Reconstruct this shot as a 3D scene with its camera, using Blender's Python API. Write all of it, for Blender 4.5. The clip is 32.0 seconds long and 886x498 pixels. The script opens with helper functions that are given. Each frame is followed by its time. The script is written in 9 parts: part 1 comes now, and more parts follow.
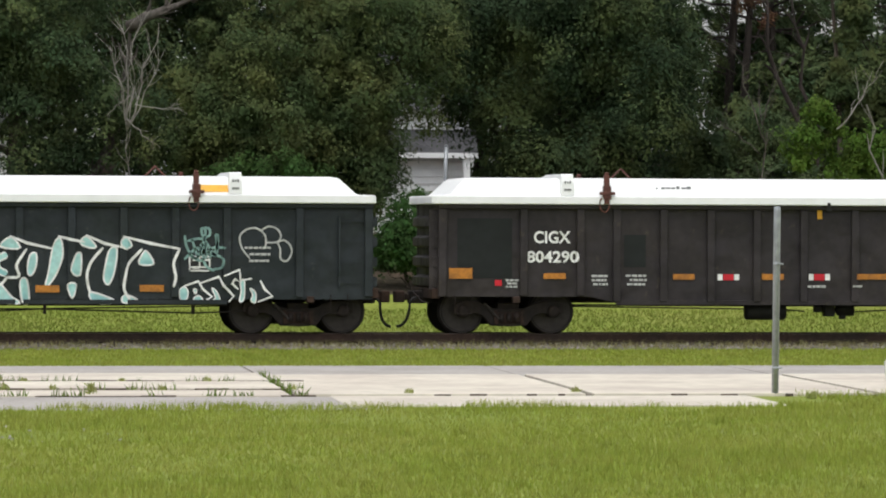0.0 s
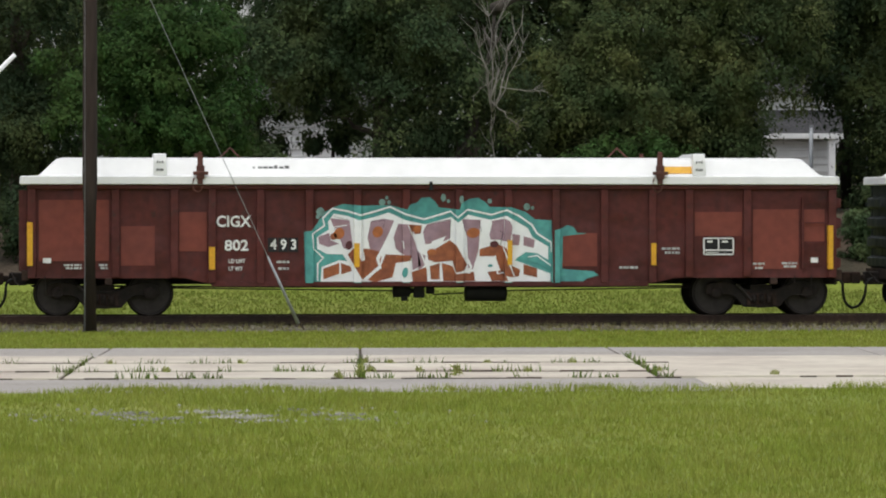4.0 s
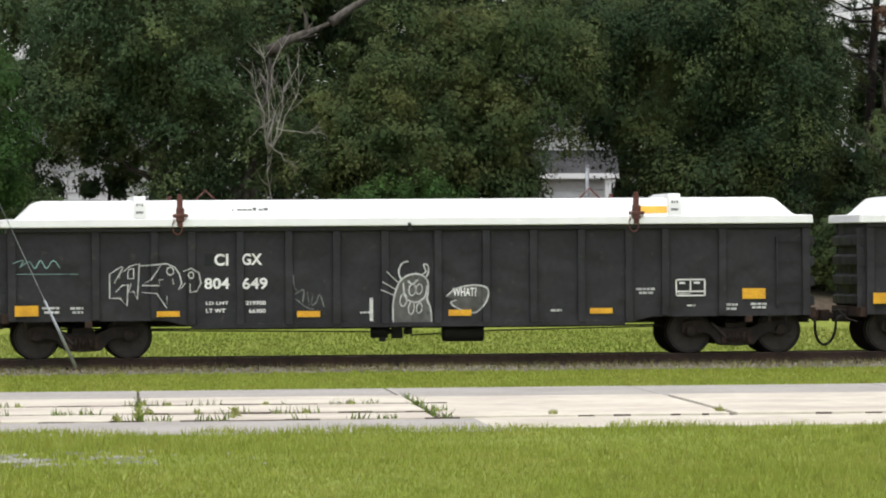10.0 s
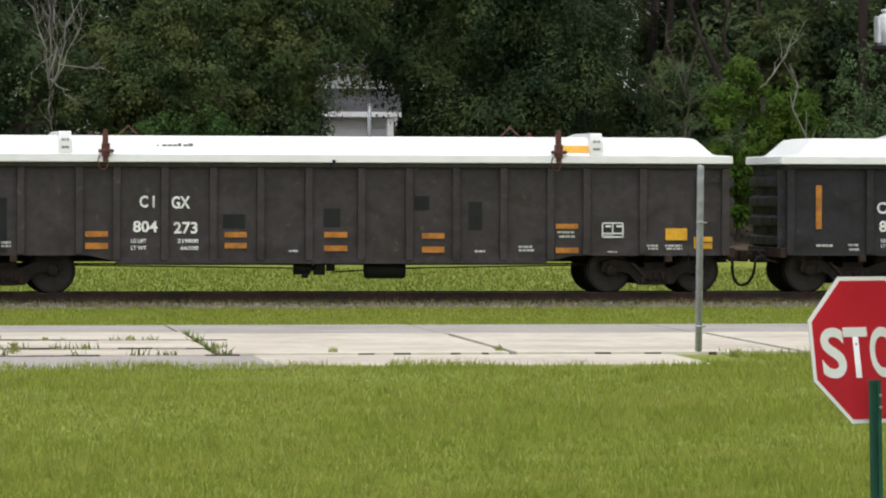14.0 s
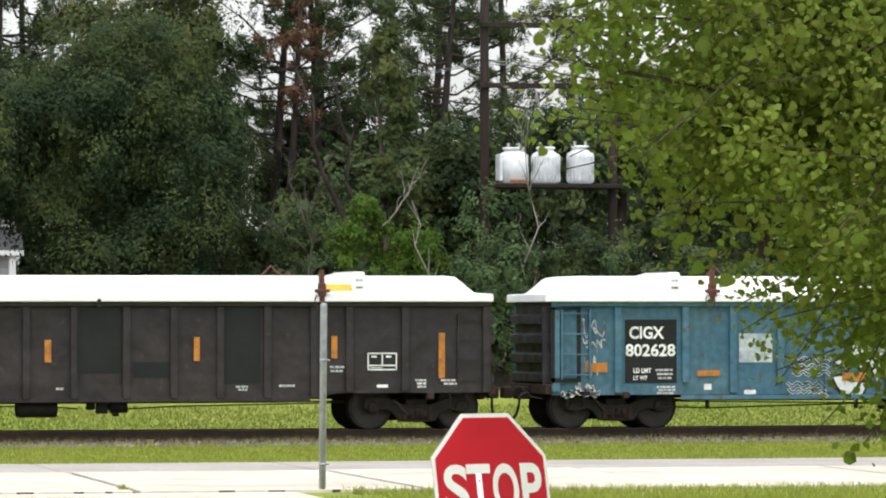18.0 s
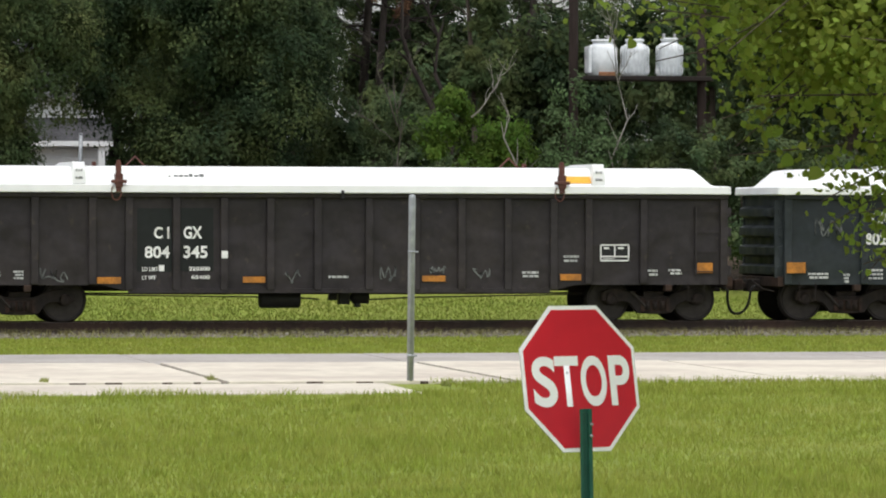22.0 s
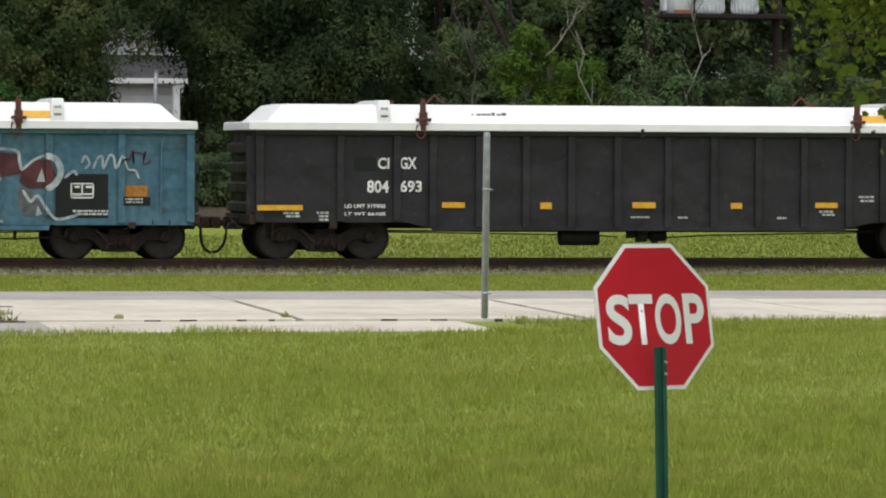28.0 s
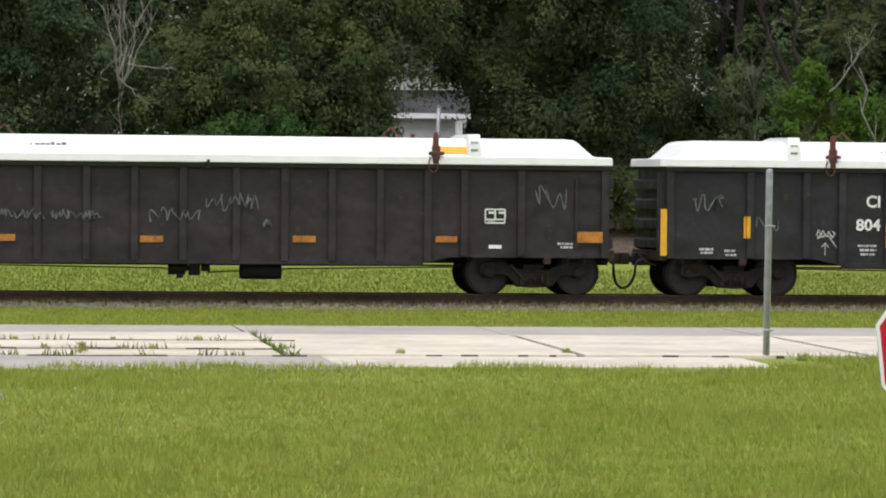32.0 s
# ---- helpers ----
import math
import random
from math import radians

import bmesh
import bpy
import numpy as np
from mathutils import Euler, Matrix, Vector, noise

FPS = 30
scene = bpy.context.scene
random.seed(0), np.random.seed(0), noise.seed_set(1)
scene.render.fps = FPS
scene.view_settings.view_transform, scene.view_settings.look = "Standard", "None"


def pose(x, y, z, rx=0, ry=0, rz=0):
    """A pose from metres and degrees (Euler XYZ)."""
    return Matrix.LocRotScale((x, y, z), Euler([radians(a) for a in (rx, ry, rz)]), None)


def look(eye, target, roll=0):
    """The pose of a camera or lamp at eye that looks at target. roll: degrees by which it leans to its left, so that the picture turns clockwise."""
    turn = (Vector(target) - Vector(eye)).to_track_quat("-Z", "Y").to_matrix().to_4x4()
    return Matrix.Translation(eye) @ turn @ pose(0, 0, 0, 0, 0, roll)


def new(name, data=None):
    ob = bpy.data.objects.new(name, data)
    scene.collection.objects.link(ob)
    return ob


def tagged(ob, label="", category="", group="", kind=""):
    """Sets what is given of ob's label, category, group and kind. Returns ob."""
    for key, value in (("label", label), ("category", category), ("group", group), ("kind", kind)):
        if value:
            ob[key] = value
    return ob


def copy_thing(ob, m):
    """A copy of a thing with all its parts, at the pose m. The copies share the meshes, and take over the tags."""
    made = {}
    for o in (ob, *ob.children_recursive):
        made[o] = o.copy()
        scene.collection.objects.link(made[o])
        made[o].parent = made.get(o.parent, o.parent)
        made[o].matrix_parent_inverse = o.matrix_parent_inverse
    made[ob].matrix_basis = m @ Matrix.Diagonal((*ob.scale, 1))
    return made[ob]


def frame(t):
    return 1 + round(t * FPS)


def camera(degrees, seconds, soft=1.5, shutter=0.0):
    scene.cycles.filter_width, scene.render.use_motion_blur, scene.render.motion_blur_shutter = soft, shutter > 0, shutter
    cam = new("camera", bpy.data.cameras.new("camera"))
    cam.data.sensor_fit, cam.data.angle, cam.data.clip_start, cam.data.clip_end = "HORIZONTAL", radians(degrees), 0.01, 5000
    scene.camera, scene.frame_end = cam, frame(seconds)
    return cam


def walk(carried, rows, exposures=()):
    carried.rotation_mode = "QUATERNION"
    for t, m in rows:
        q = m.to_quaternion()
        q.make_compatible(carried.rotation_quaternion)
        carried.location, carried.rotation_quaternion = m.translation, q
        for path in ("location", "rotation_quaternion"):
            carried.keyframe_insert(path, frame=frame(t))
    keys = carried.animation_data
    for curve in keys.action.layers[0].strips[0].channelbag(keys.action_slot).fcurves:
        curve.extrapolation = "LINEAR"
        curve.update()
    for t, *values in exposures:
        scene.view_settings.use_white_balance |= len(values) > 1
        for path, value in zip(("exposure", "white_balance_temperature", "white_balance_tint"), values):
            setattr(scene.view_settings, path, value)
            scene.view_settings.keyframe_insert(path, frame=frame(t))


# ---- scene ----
# the camera stands on one spot beside the road and is turned by hand
EYE = Vector((0, 0, 2.45))
RAIL = 0.28          # top of the rails above the ground
TRACK = 96.5         # centre of the track, metres ahead of the camera
PITCH = 17.2759      # from coupling to coupling


def aim(pan, tilt, roll):
    a, b = radians(pan), radians(tilt)
    way = Vector((math.sin(a) * math.cos(b), math.cos(a) * math.cos(b), math.sin(b)))
    return look(EYE, EYE + 50 * way, roll)


cam = camera(10.539, 32.0, soft=2.0)
walk(cam, [
    (0, aim(8.6282, -0.2731, 0.218)), (0.5, aim(7.5062, 0.0434, 0.126)), (1, aim(7.0097, 1.1473, -0.111)),
    (1.5, aim(6.5052, 1.3620, 0.102)), (2, aim(5.7462, 0.7701, 0.455)), (2.5, aim(5.2865, 0.4153, 0.369)),
    (3, aim(5.1504, 0.0949, -0.019)), (3.5, aim(4.5712, -0.2284, -0.204)), (4, aim(4.2778, -0.5022, -0.000)),
    (4.5, aim(4.4067, -0.5950, 0.031)), (6.5, aim(5.1489, -0.4823, 0.246)), (7, aim(5.5040, -0.0717, 0.147)),
    (7.5, aim(5.7742, 0.3017, -0.058)), (8, aim(5.9530, 0.4934, 0.050)), (8.5, aim(5.9618, 0.4409, 0.011)),
    (9, aim(6.2284, 0.2898, -0.157)), (9.5, aim(6.5683, 0.1343, -0.439)), (10, aim(6.9342, -0.0167, -0.403)),
    (10.5, aim(7.2160, -0.1938, -0.168)), (11, aim(7.5533, -0.3704, 0.011)), (11.5, aim(7.8390, -0.5859, -0.039)),
    (12, aim(8.3951, -0.8061, 0.037)), (12.5, aim(9.1173, -0.9407, 0.236)), (13, aim(9.5628, -1.0623, 0.193)),
    (13.5, aim(9.5024, -1.2300, 0.106)), (14, aim(9.5408, -0.7604, 0.152)), (14.5, aim(10.5207, 0.2362, 0.502)),
    (15, aim(11.7710, 0.4620, 0.790)), (15.5, aim(12.9678, 0.4441, 0.835)), (17.5, aim(14.0790, 0.7181, 0.088)),
    (18, aim(14.0304, 0.8893, -0.046)), (18.5, aim(13.9292, 0.9549, 0.004)), (19, aim(13.8054, 0.9370, 0.369)),
    (19.5, aim(13.6893, 0.3990, 0.552)), (20, aim(13.5583, 0.0525, 0.266)), (20.5, aim(13.4609, -0.2238, 0.103)),
    (21, aim(13.2455, -0.3534, 0.098)), (21.5, aim(13.1054, -0.3741, 0.219)), (22, aim(12.9768, -0.3998, 0.150)),
    (22.5, aim(12.9496, -0.4228, 0.289)), (23, aim(12.9283, -0.3892, 0.305)), (23.5, aim(12.9009, -0.3416, 0.391)),
    (24, aim(12.7509, -0.2995, 0.579)), (24.5, aim(12.6199, -0.2906, 0.625)), (26.5, aim(12.4738, -0.4237, 0.528)),
    (27, aim(12.3266, -0.6676, 0.468)), (27.5, aim(12.2322, -0.9627, 0.496)), (28, aim(12.0906, -1.1461, 0.262)),
    (28.5, aim(11.8696, -1.2059, 0.239)), (29, aim(11.3942, -0.7534, 0.586)), (29.5, aim(11.1987, 0.2705, 0.639)),
    (30, aim(11.3368, 0.7261, 0.879)), (30.5, aim(11.3669, 0.6040, 1.179)), (31, aim(11.3083, 0.2280, 1.260)),
    (31.5, aim(10.8213, -0.1508, 1.072)), (32, aim(8.7280, -0.7424, 0.506))
], exposures=[(0, -0.1), (1, -0.02), (2, 0.72), (3, 0.28), (4, -0.42), (7, 0.02), (8, 0.22), (9, 0.31), (10, 0.07), (12, -0.26), (13, -0.23), (14, -0.18), (15, 0.05), (17.5, 0.16), (18, 0.38), (19, 0.42), (20, 0.12), (21, 0.02), (23, -0.08), (28, -0.28), (29, -0.32), (30, -0.05), (31, 0.2), (32, -0.02)])

# ---- light ----
world = bpy.data.worlds.new("overcast_sky")
scene.world = world
world.use_nodes = True
wn, wl = world.node_tree.nodes, world.node_tree.links
sky = wn.new("ShaderNodeTexSky")
sky.sky_type, sky.sun_disc = "NISHITA", False
sky.sun_elevation, sky.sun_rotation = radians(73), radians(200)
sky.air_density, sky.dust_density, sky.ozone_density = 1.0, 2.8, 1.0
pale = wn.new("ShaderNodeHueSaturation")
pale.inputs["Saturation"].default_value = 0.18
wl.new(sky.outputs["Color"], pale.inputs["Color"])
wl.new(pale.outputs["Color"], wn["Background"].inputs["Color"])
wn["Background"].inputs["Strength"].default_value = 0.25
sun = new("sun", bpy.data.lights.new("sun", "SUN"))
sun.data.energy, sun.data.angle, sun.data.color = 1.0, radians(40), (1.0, 0.96, 0.9)
sun.matrix_world = look((-8, -23, 80), (0, 0, 0))


# ---- materials ----
def surface(name, colour, rough=0.7, metal=0.0, vary=0.25, grain=6.0, stain=0.8, bump=0.15, second=None, spread=0.0, island=0.0, clear=0.0, shine=0.3, stretch=(1, 1, 1), dents=0.0, fleck=None):
    """A node material: a base colour with fine grain and broad stains, and relief."""
    m = bpy.data.materials.new(name)
    m.use_nodes = True
    n, l = m.node_tree.nodes, m.node_tree.links
    p = n["Principled BSDF"]
    p.inputs["Roughness"].default_value, p.inputs["Metallic"].default_value = rough, metal
    p.inputs["Coat Weight"].default_value = clear
    p.inputs["Specular IOR Level"].default_value = shine
    co = n.new("ShaderNodeTexCoord")
    mp = n.new("ShaderNodeMapping")
    mp.inputs["Scale"].default_value = stretch
    l.new(co.outputs["Object"], mp.inputs["Vector"])
    fine, broad = n.new("ShaderNodeTexNoise"), n.new("ShaderNodeTexNoise")
    for tex, size in ((fine, grain), (broad, stain)):
        tex.inputs["Scale"].default_value, tex.inputs["Detail"].default_value = size, 5
        l.new(mp.outputs["Vector"], tex.inputs["Vector"])
    mix = n.new("ShaderNodeMix")
    mix.data_type = "RGBA"
    mix.inputs["A"].default_value = (*colour, 1)
    other = second or tuple(c * 0.55 for c in colour)
    mix.inputs["B"].default_value = (*other, 1)
    ramp = n.new("ShaderNodeMapRange")
    ramp.inputs["From Min"].default_value, ramp.inputs["From Max"].default_value = 0.42, 0.68
    l.new(broad.outputs["Fac"], ramp.inputs["Value"])
    l.new(ramp.outputs["Result"], mix.inputs["Factor"])
    hsv = n.new("ShaderNodeHueSaturation")
    val = n.new("ShaderNodeMapRange")
    val.inputs["From Min"].default_value, val.inputs["From Max"].default_value = 0.3, 0.7
    val.inputs["To Min"].default_value, val.inputs["To Max"].default_value = 1 - vary, 1 + vary
    l.new(fine.outputs["Fac"], val.inputs["Value"])
    worn = mix.outputs["Result"]
    if fleck:
        # chipped spots and streaks running down the panels
        spot, edge, over = n.new("ShaderNodeTexNoise"), n.new("ShaderNodeMapRange"), n.new("ShaderNodeMix")
        run, way, dim, wash = n.new("ShaderNodeTexNoise"), n.new("ShaderNodeMapping"), n.new("ShaderNodeMapRange"), n.new("ShaderNodeMix")
        spot.inputs["Scale"].default_value, spot.inputs["Detail"].default_value = 5.0, 8
        l.new(co.outputs["Object"], spot.inputs["Vector"])
        edge.inputs["From Min"].default_value, edge.inputs["From Max"].default_value, edge.inputs["To Max"].default_value = 0.645, 0.70, 0.85
        l.new(spot.outputs["Fac"], edge.inputs["Value"])
        way.inputs["Scale"].default_value = (5.0, 5.0, 0.45)
        l.new(co.outputs["Object"], way.inputs["Vector"])
        l.new(way.outputs["Vector"], run.inputs["Vector"])
        run.inputs["Scale"].default_value, run.inputs["Detail"].default_value = 1.0, 6
        dim.inputs["From Min"].default_value, dim.inputs["From Max"].default_value, dim.inputs["To Max"].default_value = 0.50, 0.72, 0.55
        l.new(run.outputs["Fac"], dim.inputs["Value"])
        for node in (over, wash):
            node.data_type = "RGBA"
        over.inputs["B"].default_value = (*fleck, 1)
        wash.inputs["B"].default_value = (*(0.6 * c + 0.008 for c in colour), 1)
        l.new(worn, wash.inputs["A"])
        l.new(dim.outputs["Result"], wash.inputs["Factor"])
        l.new(wash.outputs["Result"], over.inputs["A"])
        l.new(edge.outputs["Result"], over.inputs["Factor"])
        worn = over.outputs["Result"]
    l.new(worn, hsv.inputs["Color"])
    last = val.outputs["Result"]
    for share, node, socket in ((spread, "ShaderNodeObjectInfo", "Random"), (island, "ShaderNodeNewGeometry", "Random Per Island")):
        if share:
            info, rng, mul = n.new(node), n.new("ShaderNodeMapRange"), n.new("ShaderNodeMath")
            rng.inputs["To Min"].default_value, rng.inputs["To Max"].default_value = 1 - share, 1 + share
            l.new(info.outputs[socket], rng.inputs["Value"])
            mul.operation = "MULTIPLY"
            l.new(last, mul.inputs[0])
            l.new(rng.outputs["Result"], mul.inputs[1])
            last = mul.outputs["Value"]
            if node == "ShaderNodeNewGeometry":
                hue = n.new("ShaderNodeMapRange")
                hue.inputs["To Min"].default_value, hue.inputs["To Max"].default_value = 0.485, 0.515
                l.new(info.outputs[socket], hue.inputs["Value"])
                l.new(hue.outputs["Result"], hsv.inputs["Hue"])
    l.new(last, hsv.inputs["Value"])
    l.new(hsv.outputs["Color"], p.inputs["Base Color"])
    if bump:
        b = n.new("ShaderNodeBump")
        b.inputs["Strength"].default_value, b.inputs["Distance"].default_value = bump, 0.02
        l.new(fine.outputs["Fac"], b.inputs["Height"])
        l.new(b.outputs["Normal"], p.inputs["Normal"])
        if dents:
            wave, d = n.new("ShaderNodeTexNoise"), n.new("ShaderNodeBump")
            wave.inputs["Scale"].default_value, wave.inputs["Detail"].default_value = 1.4, 1.5
            l.new(co.outputs["Object"], wave.inputs["Vector"])
            d.inputs["Strength"].default_value, d.inputs["Distance"].default_value = 1.0, dents
            l.new(wave.outputs["Fac"], d.inputs["Height"])
            l.new(d.outputs["Normal"], b.inputs["Normal"])
    return m


def leafy(name, colour, second, through_share=0.25, island=0.3, rough=0.75):
    """Leaves: each its own tone, some light passing through."""
    m = surface(name, colour, rough, vary=0.25, grain=2.6, stain=0.75, bump=0, second=second, island=island, shine=0.12)
    n, l = m.node_tree.nodes, m.node_tree.links
    p, out = n["Principled BSDF"], n["Material Output"]
    t, mix = n.new("ShaderNodeBsdfTranslucent"), n.new("ShaderNodeMixShader")
    l.new(p.inputs["Base Color"].links[0].from_socket, t.inputs["Color"])
    mix.inputs["Fac"].default_value = through_share
    l.new(p.outputs["BSDF"], mix.inputs[1])
    l.new(t.outputs["BSDF"], mix.inputs[2])
    l.new(mix.outputs["Shader"], out.inputs["Surface"])
    return m


M = dict(
    charcoal=surface("charcoal_paint", (0.0205, 0.0200, 0.0238), 0.6, vary=0.18, grain=9, stain=0.7, second=(0.0275, 0.0262, 0.0295), spread=0.06, dents=0.12, fleck=(0.042, 0.038, 0.035)),
    brown=surface("brown_black_paint", (0.0255, 0.0212, 0.0235), 0.62, vary=0.2, grain=8, stain=0.6, second=(0.035, 0.0285, 0.028), spread=0.06, dents=0.12, fleck=(0.050, 0.040, 0.034)),
    teal=surface("dark_teal_paint", (0.0175, 0.0235, 0.0278), 0.55, vary=0.18, grain=8, stain=0.6, second=(0.023, 0.029, 0.031), spread=0.05, dents=0.12, fleck=(0.036, 0.042, 0.043)),
    red=surface("oxide_red_paint", (0.100, 0.022, 0.019), 0.58, vary=0.2, grain=8, stain=0.6, second=(0.072, 0.018, 0.016), spread=0.06, dents=0.12, fleck=(0.060, 0.024, 0.020)),
    red_patch=surface("fresh_red_patch", (0.20, 0.050, 0.036), 0.55, vary=0.12, stain=1.2, second=(0.17, 0.046, 0.036)),
    blue=surface("faded_blue_paint", (0.052, 0.135, 0.196), 0.55, vary=0.2, grain=7, stain=0.9, second=(0.082, 0.165, 0.215), spread=0.07, dents=0.12, fleck=(0.105, 0.070, 0.055)),
    tan_grey=surface("weathered_grey_paint", (0.046, 0.0388, 0.0415), 0.62, vary=0.18, grain=8, stain=0.6, second=(0.039, 0.033, 0.0325), spread=0.06, dents=0.12, fleck=(0.075, 0.062, 0.052)),
    dark_patch=surface("repainted_dark_patch", (0.010, 0.0125, 0.0125), 0.55, vary=0.2, stain=1.5),
    rust=surface("rusty_grime", (0.050, 0.028, 0.020), 0.85, vary=0.35, grain=10, stain=2.0, second=(0.025, 0.017, 0.013)),
    truck=surface("grimy_cast_steel", (0.016, 0.0125, 0.011), 0.8, vary=0.35, grain=12, stain=3.0, second=(0.026, 0.018, 0.014)),
    wheel=surface("wheel_steel", (0.016, 0.0125, 0.011), 0.65, 0.1, vary=0.3, grain=14, stain=3.0, second=(0.010, 0.009, 0.008)),
    tread=surface("worn_wheel_rim", (0.06, 0.052, 0.048), 0.5, 0.5, vary=0.2, grain=14),
    black=surface("black_rubber", (0.015, 0.015, 0.015), 0.6, vary=0.2),
    cover=surface("white_gelcoat_cover", (0.80, 0.81, 0.81), 0.35, vary=0.04, grain=3, stain=0.7, bump=0.04, second=(0.76, 0.77, 0.77)),
    clamp=surface("red_brown_clamp_steel", (0.12, 0.045, 0.035), 0.7, vary=0.3, grain=20, second=(0.07, 0.03, 0.025)),
    yellow=surface("yellow_reflective_sheet", (0.74, 0.40, 0.03), 0.45, vary=0.1, grain=20, stain=4, second=(0.64, 0.32, 0.03)),
    white=surface("white_stencil_paint", (0.86, 0.86, 0.86), 0.6, vary=0.1, grain=20, stain=5, second=(0.62, 0.62, 0.60)),
    chalk=surface("faint_chalk", (0.17, 0.18, 0.175), 0.9, vary=0.35, grain=14, stain=5, second=(0.085, 0.09, 0.09)),
    chalk_white=surface("white_paint_marker", (0.55, 0.56, 0.55), 0.8, vary=0.25, grain=14, stain=5, second=(0.36, 0.37, 0.37)),
    ink=surface("black_ink", (0.02, 0.02, 0.022), 0.5, vary=0.2),
    orange=surface("orange_reflective_sheet", (0.50, 0.20, 0.032), 0.5, vary=0.2, grain=20, stain=4, second=(0.30, 0.125, 0.03)),
    mint=surface("pale_mint_spray", (0.42, 0.68, 0.66), 0.6, vary=0.15, grain=12, stain=3, second=(0.25, 0.50, 0.52)),
    sprayteal=surface("teal_spray", (0.10, 0.36, 0.34), 0.6, vary=0.15, grain=8, stain=2.5, second=(0.08, 0.27, 0.27)),
    mauve=surface("mauve_spray", (0.36, 0.24, 0.29), 0.6, vary=0.15, grain=8, stain=2, second=(0.31, 0.19, 0.22)),
    spraybrown=surface("red_brown_spray", (0.26, 0.085, 0.045), 0.6, vary=0.2, grain=8, stain=2, second=(0.36, 0.12, 0.05)),
    maroon=surface("maroon_spray", (0.105, 0.034, 0.038), 0.6, vary=0.2, grain=8, stain=2),
    silver=surface("pale_silver_spray", (0.44, 0.49, 0.51), 0.5, vary=0.25, grain=9, stain=3, second=(0.22, 0.29, 0.33)),
    graffiti_white=surface("white_spray", (0.66, 0.69, 0.69), 0.55, vary=0.1, grain=8, stain=2.2, second=(0.52, 0.56, 0.58)),
    washed_teal=surface("washed_teal_spray", (0.070, 0.135, 0.160), 0.7, vary=0.3, grain=9, stain=4, second=(0.105, 0.130, 0.135)),
    washed_line=surface("washed_pale_spray", (0.26, 0.31, 0.33), 0.7, vary=0.35, grain=12, stain=5, second=(0.13, 0.19, 0.22)),
    washed_dark=surface("washed_dark_spray", (0.050, 0.047, 0.044), 0.75, vary=0.4, grain=9, stain=4, second=(0.030, 0.028, 0.026)),
    washed_light=surface("washed_light_spray", (0.115, 0.115, 0.11), 0.75, vary=0.4, grain=10, stain=5, second=(0.06, 0.058, 0.055)),
    washed_pale=surface("scrubbed_pale_spray", (0.20, 0.195, 0.18), 0.75, vary=0.4, grain=10, stain=5, second=(0.11, 0.105, 0.098)),
    peach=surface("faded_peach_spray", (0.42, 0.36, 0.28), 0.7, vary=0.3, grain=10, stain=4, second=(0.24, 0.25, 0.25)),
    dull_yellow=surface("dull_yellow_spray", (0.36, 0.26, 0.06), 0.7, vary=0.35, grain=8, stain=4, second=(0.17, 0.13, 0.05)),
    washed_grey=surface("washed_grey_spray", (0.105, 0.105, 0.108), 0.7, vary=0.35, grain=9, stain=3, second=(0.075, 0.120, 0.140)),
    orange_spray=surface("orange_spray", (0.42, 0.14, 0.05), 0.6, vary=0.2, grain=8, stain=3, second=(0.34, 0.11, 0.05)),
    mint_dull=surface("dull_teal_spray", (0.22, 0.36, 0.34), 0.6, vary=0.2, grain=8, stain=3),
    rail=surface("rusty_rail_steel", (0.060, 0.036, 0.026), 0.7, 0.2, vary=0.3, grain=12, second=(0.035, 0.025, 0.02)),
    railtop=surface("polished_rail_head", (0.30, 0.27, 0.25), 0.35, 0.8, vary=0.2),
    tie=surface("weathered_tie_wood", (0.075, 0.058, 0.045), 0.9, vary=0.35, grain=14, spread=0.25),
    ballast=surface("grey_ballast", (0.185, 0.17, 0.135), 0.95, vary=0.4, grain=16, stain=1.3, bump=0.8, second=(0.135, 0.125, 0.09), island=0.25),
    grass_ground=surface("turf", (0.175, 0.222, 0.030), 0.95, vary=0.28, grain=7, stain=0.16, bump=0.6, second=(0.215, 0.235, 0.045)),
    # darkened copy of grass_blades: the shade behind the train is in its colour
    far_blade=leafy("shaded_grass_blades", (0.185, 0.232, 0.044), (0.235, 0.262, 0.062), 0.3, 0.22, 0.6),
    blade=leafy("grass_blades", (0.240, 0.288, 0.046), (0.302, 0.322, 0.070), 0.3, 0.22, 0.6),
    dry=leafy("dry_grass", (0.26, 0.23, 0.11), (0.20, 0.20, 0.08), 0.3, 0.3, 0.7),
    pale_gravel=surface("pale_gravel", (0.27, 0.265, 0.23), 0.95, vary=0.3, island=0.3),
    pale_weed=leafy("pale_weed_blades", (0.30, 0.32, 0.11), (0.24, 0.28, 0.08), 0.35, 0.3),
    weed=leafy("weed_leaves", (0.11, 0.17, 0.03), (0.15, 0.20, 0.04), 0.3, 0.3),
    soil=surface("leaf_litter_soil", (0.085, 0.062, 0.043), 0.95, vary=0.5, grain=9, stain=0.6, bump=0.8, second=(0.05, 0.045, 0.028)),
    concrete=surface("bleached_concrete", (0.56, 0.515, 0.435), 0.9, vary=0.12, grain=3.5, stain=0.45, bump=0.25, second=(0.44, 0.385, 0.33), spread=0.06),
    asphalt=surface("old_grey_asphalt", (0.36, 0.335, 0.31), 0.92, vary=0.15, grain=9, stain=0.5, bump=0.3, second=(0.30, 0.28, 0.26)),
    oak=leafy("oak_leaves", (0.054, 0.088, 0.040), (0.112, 0.140, 0.052), 0.26, 0.16),
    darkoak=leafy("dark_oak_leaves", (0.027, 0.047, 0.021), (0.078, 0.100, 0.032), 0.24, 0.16),
